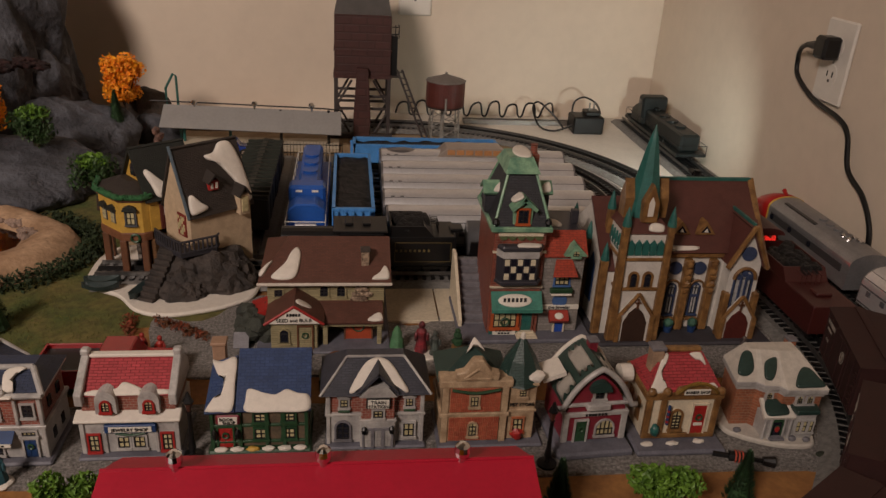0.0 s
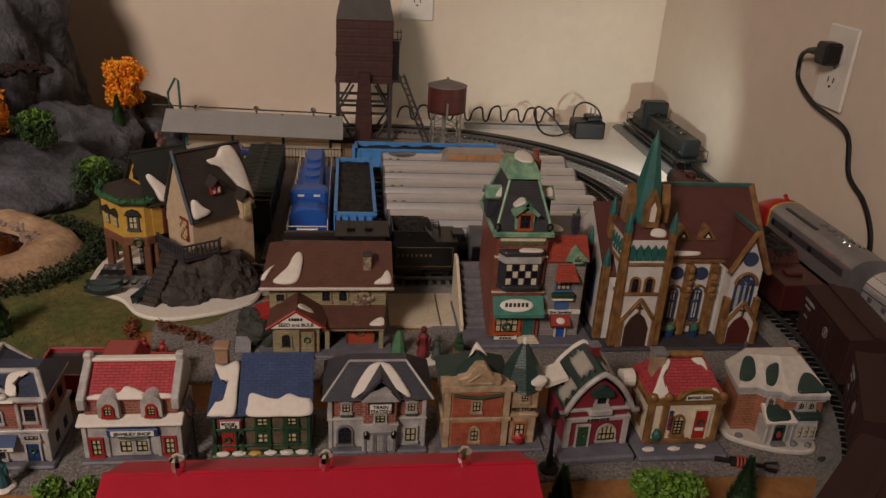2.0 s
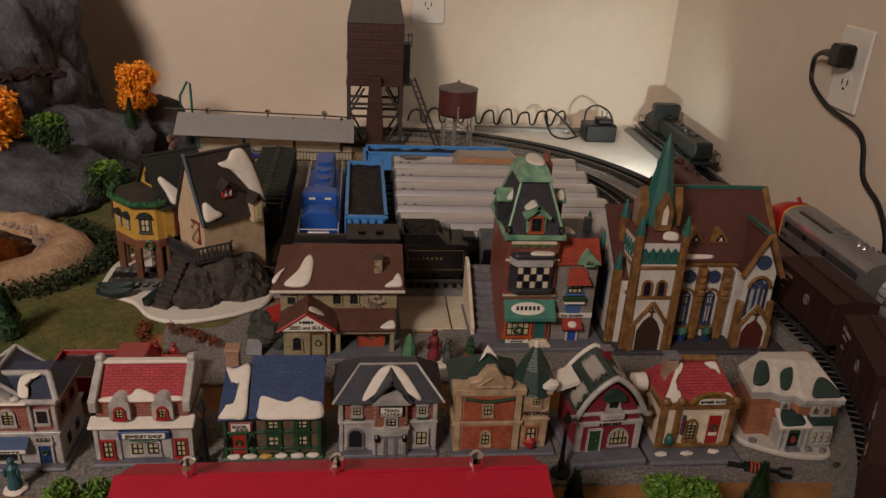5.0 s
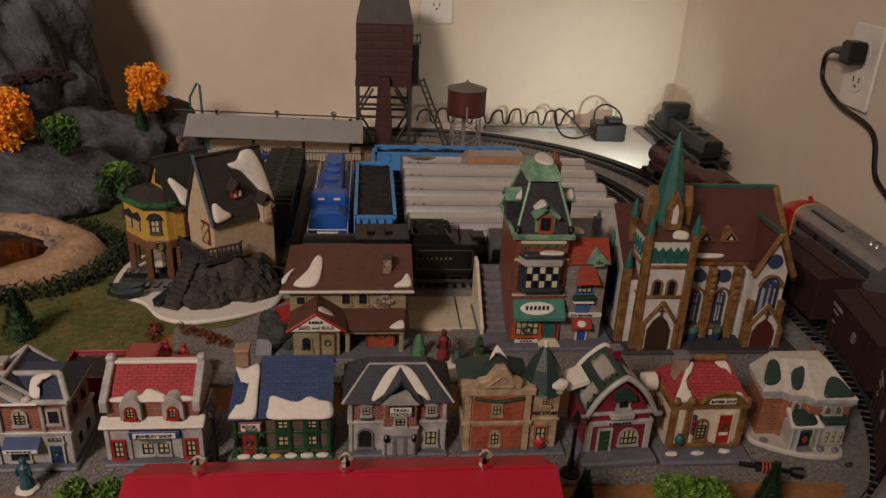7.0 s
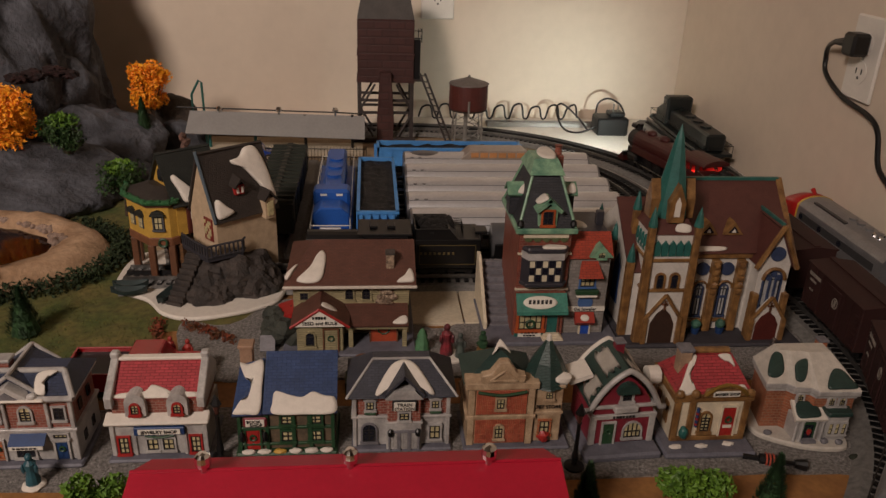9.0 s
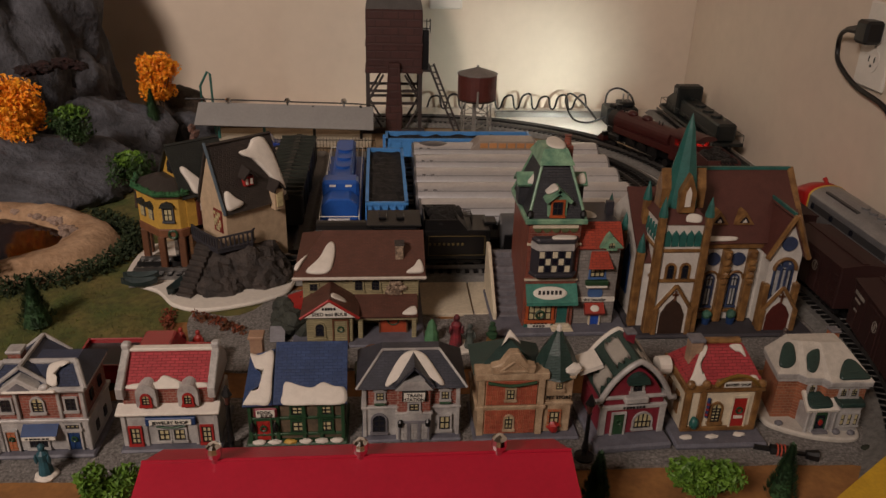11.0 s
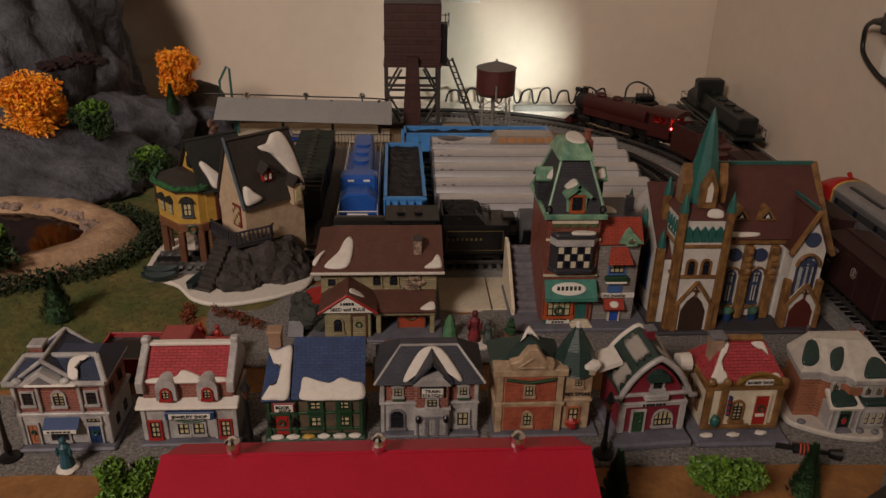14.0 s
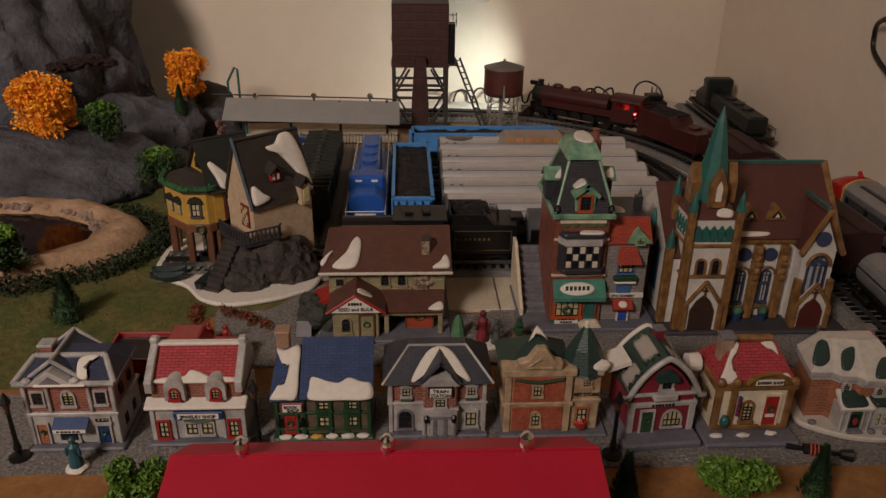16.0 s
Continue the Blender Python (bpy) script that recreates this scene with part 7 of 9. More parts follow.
for wx in (X0 + 0.024, X0 + 0.053):
    t = part("roof_vent", prism([(wx - 0.0115, 0.123), (wx + 0.0115, 0.123), (wx, 0.1385)], "y", Y0 + 0.008, Y0 + 0.024), GOLD, h, "small tan roof dormer")
    part("vent_face", prism([(wx - 0.006, 0.1255), (wx + 0.006, 0.1255), (wx, 0.1335)], "y", Y0 + 0.0072, Y0 + 0.009), DPANE, t)
    part("vent_light", prism([(wx - 0.0025, 0.1262), (wx + 0.0025, 0.1262), (wx, 0.1305)], "y", Y0 + 0.0066, Y0 + 0.008), SNOW, t)
# nave buttresses and windows
for wx in (X0 + 0.0065, X0 + 0.0345, X0 + 0.0640):
    b = part("buttress", box(wx - 0.0048, Y0 - 0.008, 0.008, wx + 0.0048, Y0 + 0.001, 0.098, 0.0014), GOLD, h, "tan buttress")
    ca = bmesh.new()
    for k in range(5):
        blob((wx, Y0 - 0.008, 0.092 - 0.008 * k), (0.0052, 0.003, 0.0045), ca, 1, 0.4, 3, k)
    part("carving", ca, GOLD, b)
for wx in (X0 + 0.0205, X0 + 0.0495):
    part("rose_window", cyl((wx, Y0 - 0.0022, 0.0855), (wx, Y0 + 0.001, 0.0855), 0.0078, n=18), CBLUE, h, "round blue window")
    window(h, wx, 0.044, 0.0078, 0.034, Y0 - 0.0006, CBLUE, CPANE, True, 2, 1, 0.0017)
    part("tracery", box(wx - 0.0038, Y0 - 0.0028, 0.049, wx + 0.0038, Y0 - 0.0012, 0.0525, 0.0004), CBLUE, h)
    part("hood", tube([Vector((wx + 0.0085 * math.cos(a), Y0 - 0.003, 0.062 + 0.009 * math.sin(a))) for a in [math.pi * i / 8 for i in range(9)]], 0.0014, 6), GOLD, h)
    part("window_sill", box(wx - 0.008, Y0 - 0.004, 0.019, wx + 0.008, Y0, 0.0225, 0.0006), GOLD, h)
    pl = part("planter", lathe([(0.004, 0.008), (0.0052, 0.0155), (0.004, 0.0155)], wx, Y0 - 0.010, 10), BLUE, h, "blue planter")
    part("plant", blob((wx, Y0 - 0.010, 0.0195), (0.0055, 0.005, 0.006), None, 2, 0.3, 4, wx * 50), mat("soft_teal_green", "3f6a58", 0.7, 0.2, 100, 0.4), pl)
# transept with its own gable
TX0, TX1, TY = X1 - 0.041, X1 - 0.006, Y0 - 0.018
xm = (TX0 + TX1) / 2
part("transept", prism([(TX0, 0.008), (TX1, 0.008), (TX1, 0.098), (xm, 0.141), (TX0, 0.098)], "y", TY, Y0 + 0.03), CW, h, "white gabled transept")
gr = bmesh.new()
slab([(TX0 - 0.005, TY - 0.003, 0.0975), (xm, TY - 0.003, 0.145), (xm, Y0 + 0.045, 0.145), (TX0 - 0.005, Y0 + 0.006, 0.0975)], 0.004, gr)
slab([(TX1 + 0.005, TY - 0.003, 0.0975), (xm, TY - 0.003, 0.145), (xm, Y0 + 0.045, 0.145), (TX1 + 0.005, Y0 + 0.006, 0.0975)], 0.004, gr)
part("transept_roof", gr, CR, h)
eg = bmesh.new()
for xe in (TX0 - 0.006, TX1 + 0.006):
    cyl((xe, TY - 0.004, 0.095), (xm, TY - 0.004, 0.1455), 0.0030, n=6, bm=eg)
part("gable_edge", eg, GOLD, h, "tan gable edge")
part("transept_ridge", box(xm - 0.0015, TY, 0.144, xm + 0.0015, Y0 + 0.044, 0.1475), TEAL, h)
part("rose_window", cyl((xm, TY - 0.002, 0.1115), (xm, TY + 0.001, 0.1115), 0.0085, n=18), CBLUE, h, "round blue window")
window(h, xm, 0.064, 0.019, 0.034, TY, CBLUE, CPANE, True, 3, 1, 0.0020)
for k in (-1, 1):
    part("mullion", box(xm + k * 0.0032 - 0.0013, TY - 0.0030, 0.047, xm + k * 0.0032 + 0.0013, TY - 0.0012, 0.084, 0.0003), CBLUE, h, "slim blue-grey mullion")
for k in range(3):
    part("tracery", cyl((xm - 0.006 + 0.006 * k, TY - 0.0025, 0.083 + 0.004 * (k == 1)), (xm - 0.006 + 0.006 * k, TY - 0.0005, 0.083 + 0.004 * (k == 1)), 0.0034, n=12), CBLUE, h)
part("hood", tube([Vector((xm + 0.0125 * math.cos(a), TY - 0.003, 0.081 + 0.0135 * math.sin(a))) for a in [math.pi * i / 10 for i in range(11)]], 0.002, 6), GOLD, h)
for xe in (TX0, TX1):
    part("buttress", box(xe - 0.0035, TY - 0.006, 0.008, xe + 0.0035, TY + 0.004, 0.064, 0.001), GOLD, h)


def portal(p, xm, yf, w, hh, top, leaf):
    """A pointed church doorway with its gable."""
    pt = [(xm - w / 2, 0.008), (xm + w / 2, 0.008), (xm + w / 2, 0.008 + hh * 0.55), (xm + w * 0.30, 0.008 + hh * 0.82), (xm, 0.008 + hh), (xm - w * 0.30, 0.008 + hh * 0.82), (xm - w / 2, 0.008 + hh * 0.55)]
    d = part("portal", prism([(xm - w * 0.72, 0.008), (xm + w * 0.72, 0.008), (xm + w * 0.72, 0.008 + hh * 0.72), (xm, top), (xm - w * 0.72, 0.008 + hh * 0.72)], "y", yf - 0.004, yf + 0.001), CW, p, "white pointed portal")
    part("doorway", prism(pt, "y", yf - 0.0052, yf - 0.003), leaf, d, "dark wooden church doors")
    e = bmesh.new()
    for sx in (-1, 1):
        cyl((xm + sx * w * 0.80, yf - 0.005, 0.008 + hh * 0.66), (xm, yf - 0.005, top + 0.002), 0.0022, n=6, bm=e)
        box(xm + sx * w * 0.72 - 0.0025, yf - 0.007, 0.008, xm + sx * w * 0.72 + 0.0025, yf, 0.008 + hh * 0.74, 0, e)
    part("portal_edge", e, GOLD, d)
    c = bmesh.new()
    box(xm - 0.0009, yf - 0.0066, top - 0.016, xm + 0.0009, yf - 0.005, top - 0.004, 0, c)
    box(xm - 0.0034, yf - 0.0066, top - 0.0095, xm + 0.0034, yf - 0.005, top - 0.0077, 0, c)
    part("cross", c, BROWNT, d)


portal(h, xm, TY - 0.004, 0.026, 0.036, 0.060, mat("dark_red_wood", "5a2620", 0.5, 0.2, 90, 0.3))
# steeple tower
SX0, SX1, SY = 0.300, 0.350, 0.722
xm = (SX0 + SX1) / 2
wall(h, SX0, SY, 0.008, SX1, SY + 0.052, 0.118, CW, "white plaster tower")
for xe in (SX0, SX1):
    for ye in (SY, SY + 0.052):
        b = part("tower_buttress", prism([(xe - 0.005, 0.008), (xe + 0.005, 0.008), (xe + 0.0035, 0.148), (xe - 0.0035, 0.148)], "y", ye - 0.0045, ye + 0.0045, bev=0.001), GOLD, h, "tan tower buttress")
        part("pinnacle", lathe([(0.0052, 0.147), (0.005, 0.150), (0.003, 0.160), (0.0, 0.170)], xe, ye, 8), TEAL, b, "teal pinnacle")
part("tower_stage", box(SX0 + 0.002, SY + 0.001, 0.108, SX1 - 0.002, SY + 0.050, 0.138), CW, h)
for k in range(5):
    xx = SX0 + 0.0085 + 0.0083 * k
    part("louvre", prism([(xx - 0.0036, 0.113), (xx + 0.0036, 0.113), (xx + 0.0036, 0.126), (xx, 0.131), (xx - 0.0036, 0.126)], "y", SY - 0.0012, SY + 0.002), TEAL, h, "teal pointed louvre")
    part("louvre", prism([(SY + 0.010 + 0.0083 * k - 0.0036, 0.113), (SY + 0.010 + 0.0083 * k + 0.0036, 0.113), (SY + 0.010 + 0.0083 * k, 0.131)], "x", SX0 - 0.0002, SX0 + 0.003), TEAL, h)
for zz in (0.070, 0.106):
    part("tower_band", box(SX0 - 0.002, SY - 0.002, zz, SX1 + 0.002, SY + 0.054, zz + 0.004, 0.0008), GOLD, h)
hip_roof(h, SX0 - 0.001, SX1 + 0.001, SY - 0.001, SY + 0.053, 0.138, 0.152, 0.010, 0.010, CR, "tower_roof")
patch("snow", h, (xm, SY - 0.001, 0.1385), (1, 0, 0), (0, 0.010, 0.014), [(0.002, 0.003), (0.016, 0.002), (0.018, 0.009), (0.008, 0.012), (0.002, 0.009)])
sp = lathe([(0.0205, 0.148), (0.0180, 0.168), (0.0110, 0.205), (0.0048, 0.236), (0.0, 0.252)], xm, SY + 0.026, 8)
part("spire", sp, TEAL, h, "tall teal spire")
for sx, sy in ((0, -1), (-1, 0), (1, 0)):
    cx, cy = xm + sx * 0.019, SY + 0.026 + sy * 0.019
    lk = bmesh.new()
    if sy:
        prism([(cx - 0.0085, 0.150), (cx + 0.0085, 0.150), (cx + 0.0085, 0.172), (cx, 0.192), (cx - 0.0085, 0.172)], "y", cy - 0.004, cy + 0.010, lk)
    else:
        prism([(cy - 0.0085, 0.150), (cy + 0.0085, 0.150), (cy + 0.0085, 0.172), (cy, 0.192), (cy - 0.0085, 0.172)], "x", cx - 0.005, cx + 0.005, lk)
    lu = part("lucarne", lk, GOLD, h, "tan gabled spire window")
    if sy:
        part("opening", prism([(cx - 0.003, 0.157), (cx + 0.003, 0.157), (cx + 0.003, 0.172), (cx, 0.179), (cx - 0.003, 0.172)], "y", cy - 0.005, cy - 0.003), SNOW, lu)
for wx in (xm - 0.008, xm + 0.008):
    window(h, wx, 0.081, 0.0075, 0.013, SY, GOLD, DPANE, True, 1, 1, 0.0024)
portal(h, xm, SY, 0.027, 0.044, 0.066, mat("shadow_brown_door", "3a261c", 0.6, 0.2, 90, 0.3))
# side aisle beyond the tower
part("aisle", prism([(Y0 - 0.012, 0.008), (Y1, 0.008), (Y1, 0.10), (0.806, 0.145), (Y0 - 0.012, 0.086)], "x", 0.290, X0), CW, h)
part("aisle_roof", slab([(0.286, Y0 - 0.014, 0.088), (X0, Y0 - 0.014, 0.088), (X0, 0.806, 0.150), (0.286, 0.806, 0.150)], 0.003), CR, h)
for ye in (Y0 - 0.010, 0.80, Y1 - 0.004):
    b = part("buttress", box(0.283, ye - 0.004, 0.008, 0.292, ye + 0.004, 0.10, 0.001), GOLD, h)
    part("pinnacle", lathe([(0.005, 0.10), (0.003, 0.112), (0.0, 0.122)], 0.2875, ye, 8), TEAL, b)
part("side_window", prism([(0.772, 0.03), (0.792, 0.03), (0.792, 0.075), (0.782, 0.09), (0.772, 0.075)], "x", 0.2885, 0.2895), BLUE, h)

# ---- lakeside house on its rock ----
h = thing("lakeside_house", -0.2, 0.87, 0.0026, "yellow and beige lakeside house on dark rock and snow", "model house")
ov = spline([(-0.312, 0.885, 0), (-0.300, 0.858, 0), (-0.262, 0.835, 0), (-0.235, 0.800, 0), (-0.200, 0.787, 0), (-0.160, 0.796, 0), (-0.128, 0.812, 0), (-0.103, 0.842, 0), (-0.108, 0.93, 0), (-0.2, 0.985, 0), (-0.3, 0.97, 0)], 5, True)
part("base", prism([(p.x, p.y) for p in ov], "z", 0.0026, 0.0085, bev=0.002), SNOW, h, "snow-covered base")
rk = bmesh.new()
for k, (cx, cy, rx, ry, rz) in enumerate(((-0.160, 0.880, 0.046, 0.048, 0.046), (-0.185, 0.860, 0.036, 0.036, 0.040), (-0.136, 0.868, 0.030, 0.034, 0.034), (-0.205, 0.885, 0.024, 0.045, 0.046), (-0.19, 0.835, 0.030, 0.020, 0.022))):
    blob((cx, cy, 0.008), (rx, ry, rz), rk, 4, 0.22, 3.5, k * 3.1)
part("rock", rk, DROCK, h, "dark craggy rock")


def turned(bm, cx, cy, deg):
    bm.transform(Matrix.Translation((cx, cy, 0)) @ Matrix.Rotation(radians(deg), 4, "Z"))
    return bm


HX, HY, HA = -0.1645, 0.905, 40
part("stucco_wall", turned(prism([(-0.030, 0.022), (0.030, 0.022), (0.030, 0.104), (0.0, 0.168), (-0.030, 0.104)], "x", -0.041, 0.041), HX, HY, HA), BEIGE, h, "beige stucco gable house")
rb = bmesh.new()
for s in (-1, 1):
    q = [(-0.044, s * 0.035, 0.0970), (0.044, s * 0.035, 0.0970), (0.044, 0.0, 0.1765), (-0.044, 0.0, 0.1765)]
    slab(q, 0.0035, rb)
part("tall_roof", turned(rb, HX, HY, HA), DARKR, h, "steep dark brown shingle roof")
M = Matrix.Translation((HX, HY, 0)) @ Matrix.Rotation(radians(HA), 4, "Z")
M3 = M.to_3x3()


def loc(x, y, z):
    return M @ Vector((x, y, z))


ru, rv = M3 @ Vector((1, 0, 0)), M3 @ Vector((0, 0.035, 0.0795))
patch("snow", h, loc(-0.044, -0.0355, 0.0972), ru, rv, [(0.040, 0.070), (0.052, 0.072), (0.062, 0.082), (0.076, 0.080), (0.083, 0.060), (0.086, 0.035), (0.086, 0.010), (0.078, 0.008), (0.072, 0.028), (0.062, 0.046), (0.052, 0.060), (0.043, 0.064)], thick=0.004)
patch("snow", h, loc(-0.044, -0.0355, 0.0972), ru, rv, [(0.004, 0.006), (0.018, 0.006), (0.026, 0.010), (0.018, 0.018), (0.010, 0.028), (0.005, 0.024)], thick=0.004)
bm = box(0.020, -0.041, 0.090, 0.033, -0.026, 0.116)
part("wall_dormer", turned(bm, HX, HY, HA), BEIGE, h, "small stucco dormer")
bm = bmesh.new()
slab([(0.017, -0.044, 0.114), (0.0265, -0.044, 0.127), (0.0265, -0.018, 0.127), (0.017, -0.018, 0.114)], 0.002, bm)
slab([(0.036, -0.044, 0.114), (0.0265, -0.044, 0.127), (0.0265, -0.018, 0.127), (0.036, -0.018, 0.114)], 0.002, bm)
part("dormer_roof", turned(bm, HX, HY, HA), DARKR, h)
bm = box(0.0225, -0.0425, 0.094, 0.0305, -0.0405, 0.112)
part("dormer_window", turned(bm, HX, HY, HA), PANE, h)
bm = box(-0.011, -0.027, 0.124, 0.001, -0.014, 0.136)
part("roof_window", turned(bm, HX, HY, HA), RED, h, "red framed roof window")
bm = bmesh.new()
slab([(-0.015, -0.031, 0.134), (-0.005, -0.031, 0.144), (-0.005, -0.008, 0.148), (-0.015, -0.012, 0.136)], 0.002, bm)
slab([(0.005, -0.031, 0.134), (-0.005, -0.031, 0.144), (-0.005, -0.008, 0.148), (0.005, -0.012, 0.136)], 0.002, bm)
part("roof_window_hood", turned(bm, HX, HY, HA), DARKR, h)
for k in (-1, 1):
    part("roof_window_pane", turned(box(-0.005 + 0.003 * k - 0.0014, -0.0280, 0.126, -0.005 + 0.003 * k + 0.0014, -0.0268, 0.133), HX, HY, HA), SNOW, h)
part("gable_trim", turned(cyl((-0.0445, -0.035, 0.098), (-0.0445, 0.0, 0.178), 0.002, n=6), HX, HY, HA), mat("slate_blue_trim", "52606a", 0.5, 0.15, 90, 0.2), h)
part("lattice_window", turned(box(-0.0428, -0.021, 0.070, -0.0405, -0.003, 0.098), HX, HY, HA), mat("muted_red", "7e2e28", 0.5, 0.2, 90, 0.2), h, "red framed lattice window")
lt = bmesh.new()
for i in range(4):
    for k in range(5):
        if (i + k) % 3:
            box(-0.0436, -0.0195 + 0.0038 * i, 0.0725 + 0.0047 * k, -0.0426, -0.0162 + 0.0038 * i, 0.0768 + 0.0047 * k, 0, lt)
part("lattice_pane", turned(lt, HX, HY, HA), PANE, h)
# yellow house, its ridge beside the tall one's
YA = 38
YX, YY = -0.252 + 0.032 * math.cos(radians(YA)), 0.922 + 0.032 * math.sin(radians(YA))
part("yellow_wall", turned(prism([(-0.034, 0.064), (0.034, 0.064), (0.034, 0.110), (0.0, 0.1575), (-0.034, 0.110)], "x", -0.032, 0.032), YX, YY, YA), YELLOW, h, "mustard yellow gabled house")
GRNROOF = mat("dark_green_shingle", "2a2e2a", 0.6, 0.2, 70, 0.7, pattern="tile", cell=0.008, mortar="181b19")
rb = bmesh.new()
for sy in (-1, 1):
    slab([(-0.037, sy * 0.040, 0.1035), (0.034, sy * 0.040, 0.1035), (0.034, 0.0, 0.1630), (-0.037, 0.0, 0.1630)], 0.0035, rb)
part("yellow_house_roof", turned(rb, YX, YY, YA), GRNROOF, h, "dark green-black shingle roof")
YM = Matrix.Translation((YX, YY, 0)) @ Matrix.Rotation(radians(YA), 4, "Z")
patch("snow", h, YM @ Vector((-0.037, -0.0405, 0.1040)), YM.to_3x3() @ Vector((1, 0, 0)), YM.to_3x3() @ Vector((0, 0.040, 0.0595)), [(0.016, 0.004), (0.034, 0.004), (0.040, 0.010), (0.030, 0.017), (0.020, 0.030), (0.012, 0.040), (0.008, 0.036), (0.012, 0.020)], thick=0.004)
part("attic_window", turned(prism([(-0.0055, 0.127), (0.0055, 0.127), (0.0055, 0.138), (0.0, 0.144), (-0.0055, 0.138)], "x", -0.0340, -0.0318), YX, YY, YA), DPANE, h)
dr = part("red_door", turned(box(-0.020, -0.0362, 0.0645, 0.002, -0.0338, 0.0985, 0.0006), YX, YY, YA), mat("dark_red_wood", "5a2620"), h, "dark red double door")
for k in (-1, 1):
    part("door_pane", turned(box(-0.009 + 0.0045 * k - 0.0016, -0.0370, 0.083, -0.009 + 0.0045 * k + 0.0016, -0.0360, 0.093), YX, YY, YA), SNOW, dr)
by = [(-0.231, 0.897), (-0.239, 0.8895), (-0.2655, 0.8890), (-0.2965, 0.9200), (-0.3000, 0.9500), (-0.2700, 0.9600)]
bc = (-0.264, 0.925)


def grown(k):
    return [(bc[0] + (x - bc[0]) * k, bc[1] + (y - bc[1]) * k) for x, y in by]


part("bay", prism(by, "z", 0.064, 0.108), YELLOW, h, "mustard yellow bay")
bg = bmesh.new()
lo, hi = [bg.verts.new((x, y, 0.1085)) for x, y in grown(1.10)], [bg.verts.new((x + 0.006, y + 0.004, 0.122)) for x, y in grown(0.40)]
bg.faces.new(lo[::-1]), bg.faces.new(hi)
for i in range(6):
    bg.faces.new((lo[i], lo[(i + 1) % 6], hi[(i + 1) % 6], hi[i]))
part("bay_roof", bg, DARKR, h, "dark hipped bay roof")
part("bay_cornice", prism(grown(1.06), "z", 0.1045, 0.1080), BROWNT, h)
gl = [Vector((x, y, 0.1110)) for x, y in grown(1.10)[:5]]
part("garland", tube(gl, 0.0036, 8), mat("garland_green", "2f6a3c", 0.7, 0.3, 160, 0.9, depth=0.002), h, "thick green garland")
rnd = random.Random(17)
bm = bmesh.new()
for a, b in zip(gl, gl[1:]):
    for k in range(int((b - a).length / 0.0022)):
        p = a.lerp(b, rnd.random())
        blob((p.x + rnd.uniform(-0.003, 0.003), p.y + rnd.uniform(-0.003, 0.003), p.z + rnd.uniform(-0.002, 0.004)), (0.0022, 0.0022, 0.0018), bm, 1, 0.5, 3, k)
tagged(part("garland_tufts", bm, mat("garland_green", "2f6a3c"), h, "tufts of the green garland"), kind="stuff")
GF = mat("grey_frame", "4c4e52", 0.5, 0.1, 90, 0.1)
window(h, -0.2525, 0.0835, 0.0105, 0.0165, 0.8888, GF, PANE, False, 2, 2)
part("window_hood", prism([(-0.2620, 0.0935), (-0.2430, 0.0935), (-0.2460, 0.0985), (-0.2525, 0.1010), (-0.2590, 0.0985)], "y", 0.8840, 0.8890), GRNROOF, h, "dark rounded window hood")
for k in (0.30, 0.72):
    fx, fy = -0.2655 - 0.031 * k, 0.8890 + 0.031 * k
    w_ = bmesh.new()
    box(-0.0048, -0.0014, 0.0740, 0.0048, 0.001, 0.0885, 0.0003, w_)
    sw = part("side_window", turned(w_, fx, fy, -45), GF, h, "grey framed bay window")
    for i in (-1, 1):
        for q in (0, 1):
            part("pane", turned(box(i * 0.0021 - 0.0015, -0.0020, 0.0755 + 0.0062 * q, i * 0.0021 + 0.0015, -0.0012, 0.0808 + 0.0062 * q), fx, fy, -45), PANE, sw)
    part("window_hood", turned(prism([(-0.0075, 0.0905), (0.0075, 0.0905), (0.0050, 0.0960), (0.0, 0.0985), (-0.0050, 0.0960)], "y", -0.0050, 0.0005), fx, fy, -45), GRNROOF, h)
part("floor_band", prism(grown(1.04), "z", 0.0530, 0.0645, bev=0.0012), mat("warm_timber", "7a4f36", 0.5, 0.2, 100, 0.3), h, "brown timber floor band")
part("lower_wall", prism([(-0.228, 0.893), (-0.246, 0.905), (-0.262, 0.935), (-0.232, 0.965), (-0.200, 0.93)], "z", 0.0085, 0.054), mat("dark_tan_brick", "7a5636", 0.6, 0.25, 90, 0.6, pattern="brick", cell=0.008, mortar="4a3826"), h, "brown brick boathouse wall")
part("boat_arch", turned(prism([(-0.010, 0.0085), (0.010, 0.0085), (0.010, 0.034), (0.0, 0.044), (-0.010, 0.034)], "y", -0.001, 0.001), -0.2545, 0.9190, -62), DPANE, h)
for px_, py_ in ((-0.2645, 0.8920), (-0.2920, 0.9190), (-0.2400, 0.8930), (-0.2960, 0.9460)):
    part("post", box(px_ - 0.0042, py_ - 0.0042, 0.0085, px_ + 0.0042, py_ + 0.0042, 0.054, 0.001), BROWNT, h)
part("wreath", tube([Vector((-0.2490 + 0.005 * math.cos(a), 0.8865, 0.0585 + 0.005 * math.sin(a))) for a in [i * math.pi / 6 for i in range(13)]], 0.0016, 6), GREEN, h)
for k in range(10):
    u = k / 9
    sx, sy = -0.2257 + 0.019 * u, 0.8189 + 0.042 * u
    part("stair_step", turned(box(-0.0105, -0.003, 0.0085, 0.0105, 0.0045, 0.0125 + 0.0435 * u, 0.0006), sx, sy, -24), DROCK, h)
dk = prism([(-0.2300, 0.9020), (-0.2250, 0.8850), (-0.2070, 0.8620), (-0.1875, 0.8420), (-0.1500, 0.8640), (-0.1500, 0.885), (-0.19, 0.91)], "z", 0.052, 0.056)
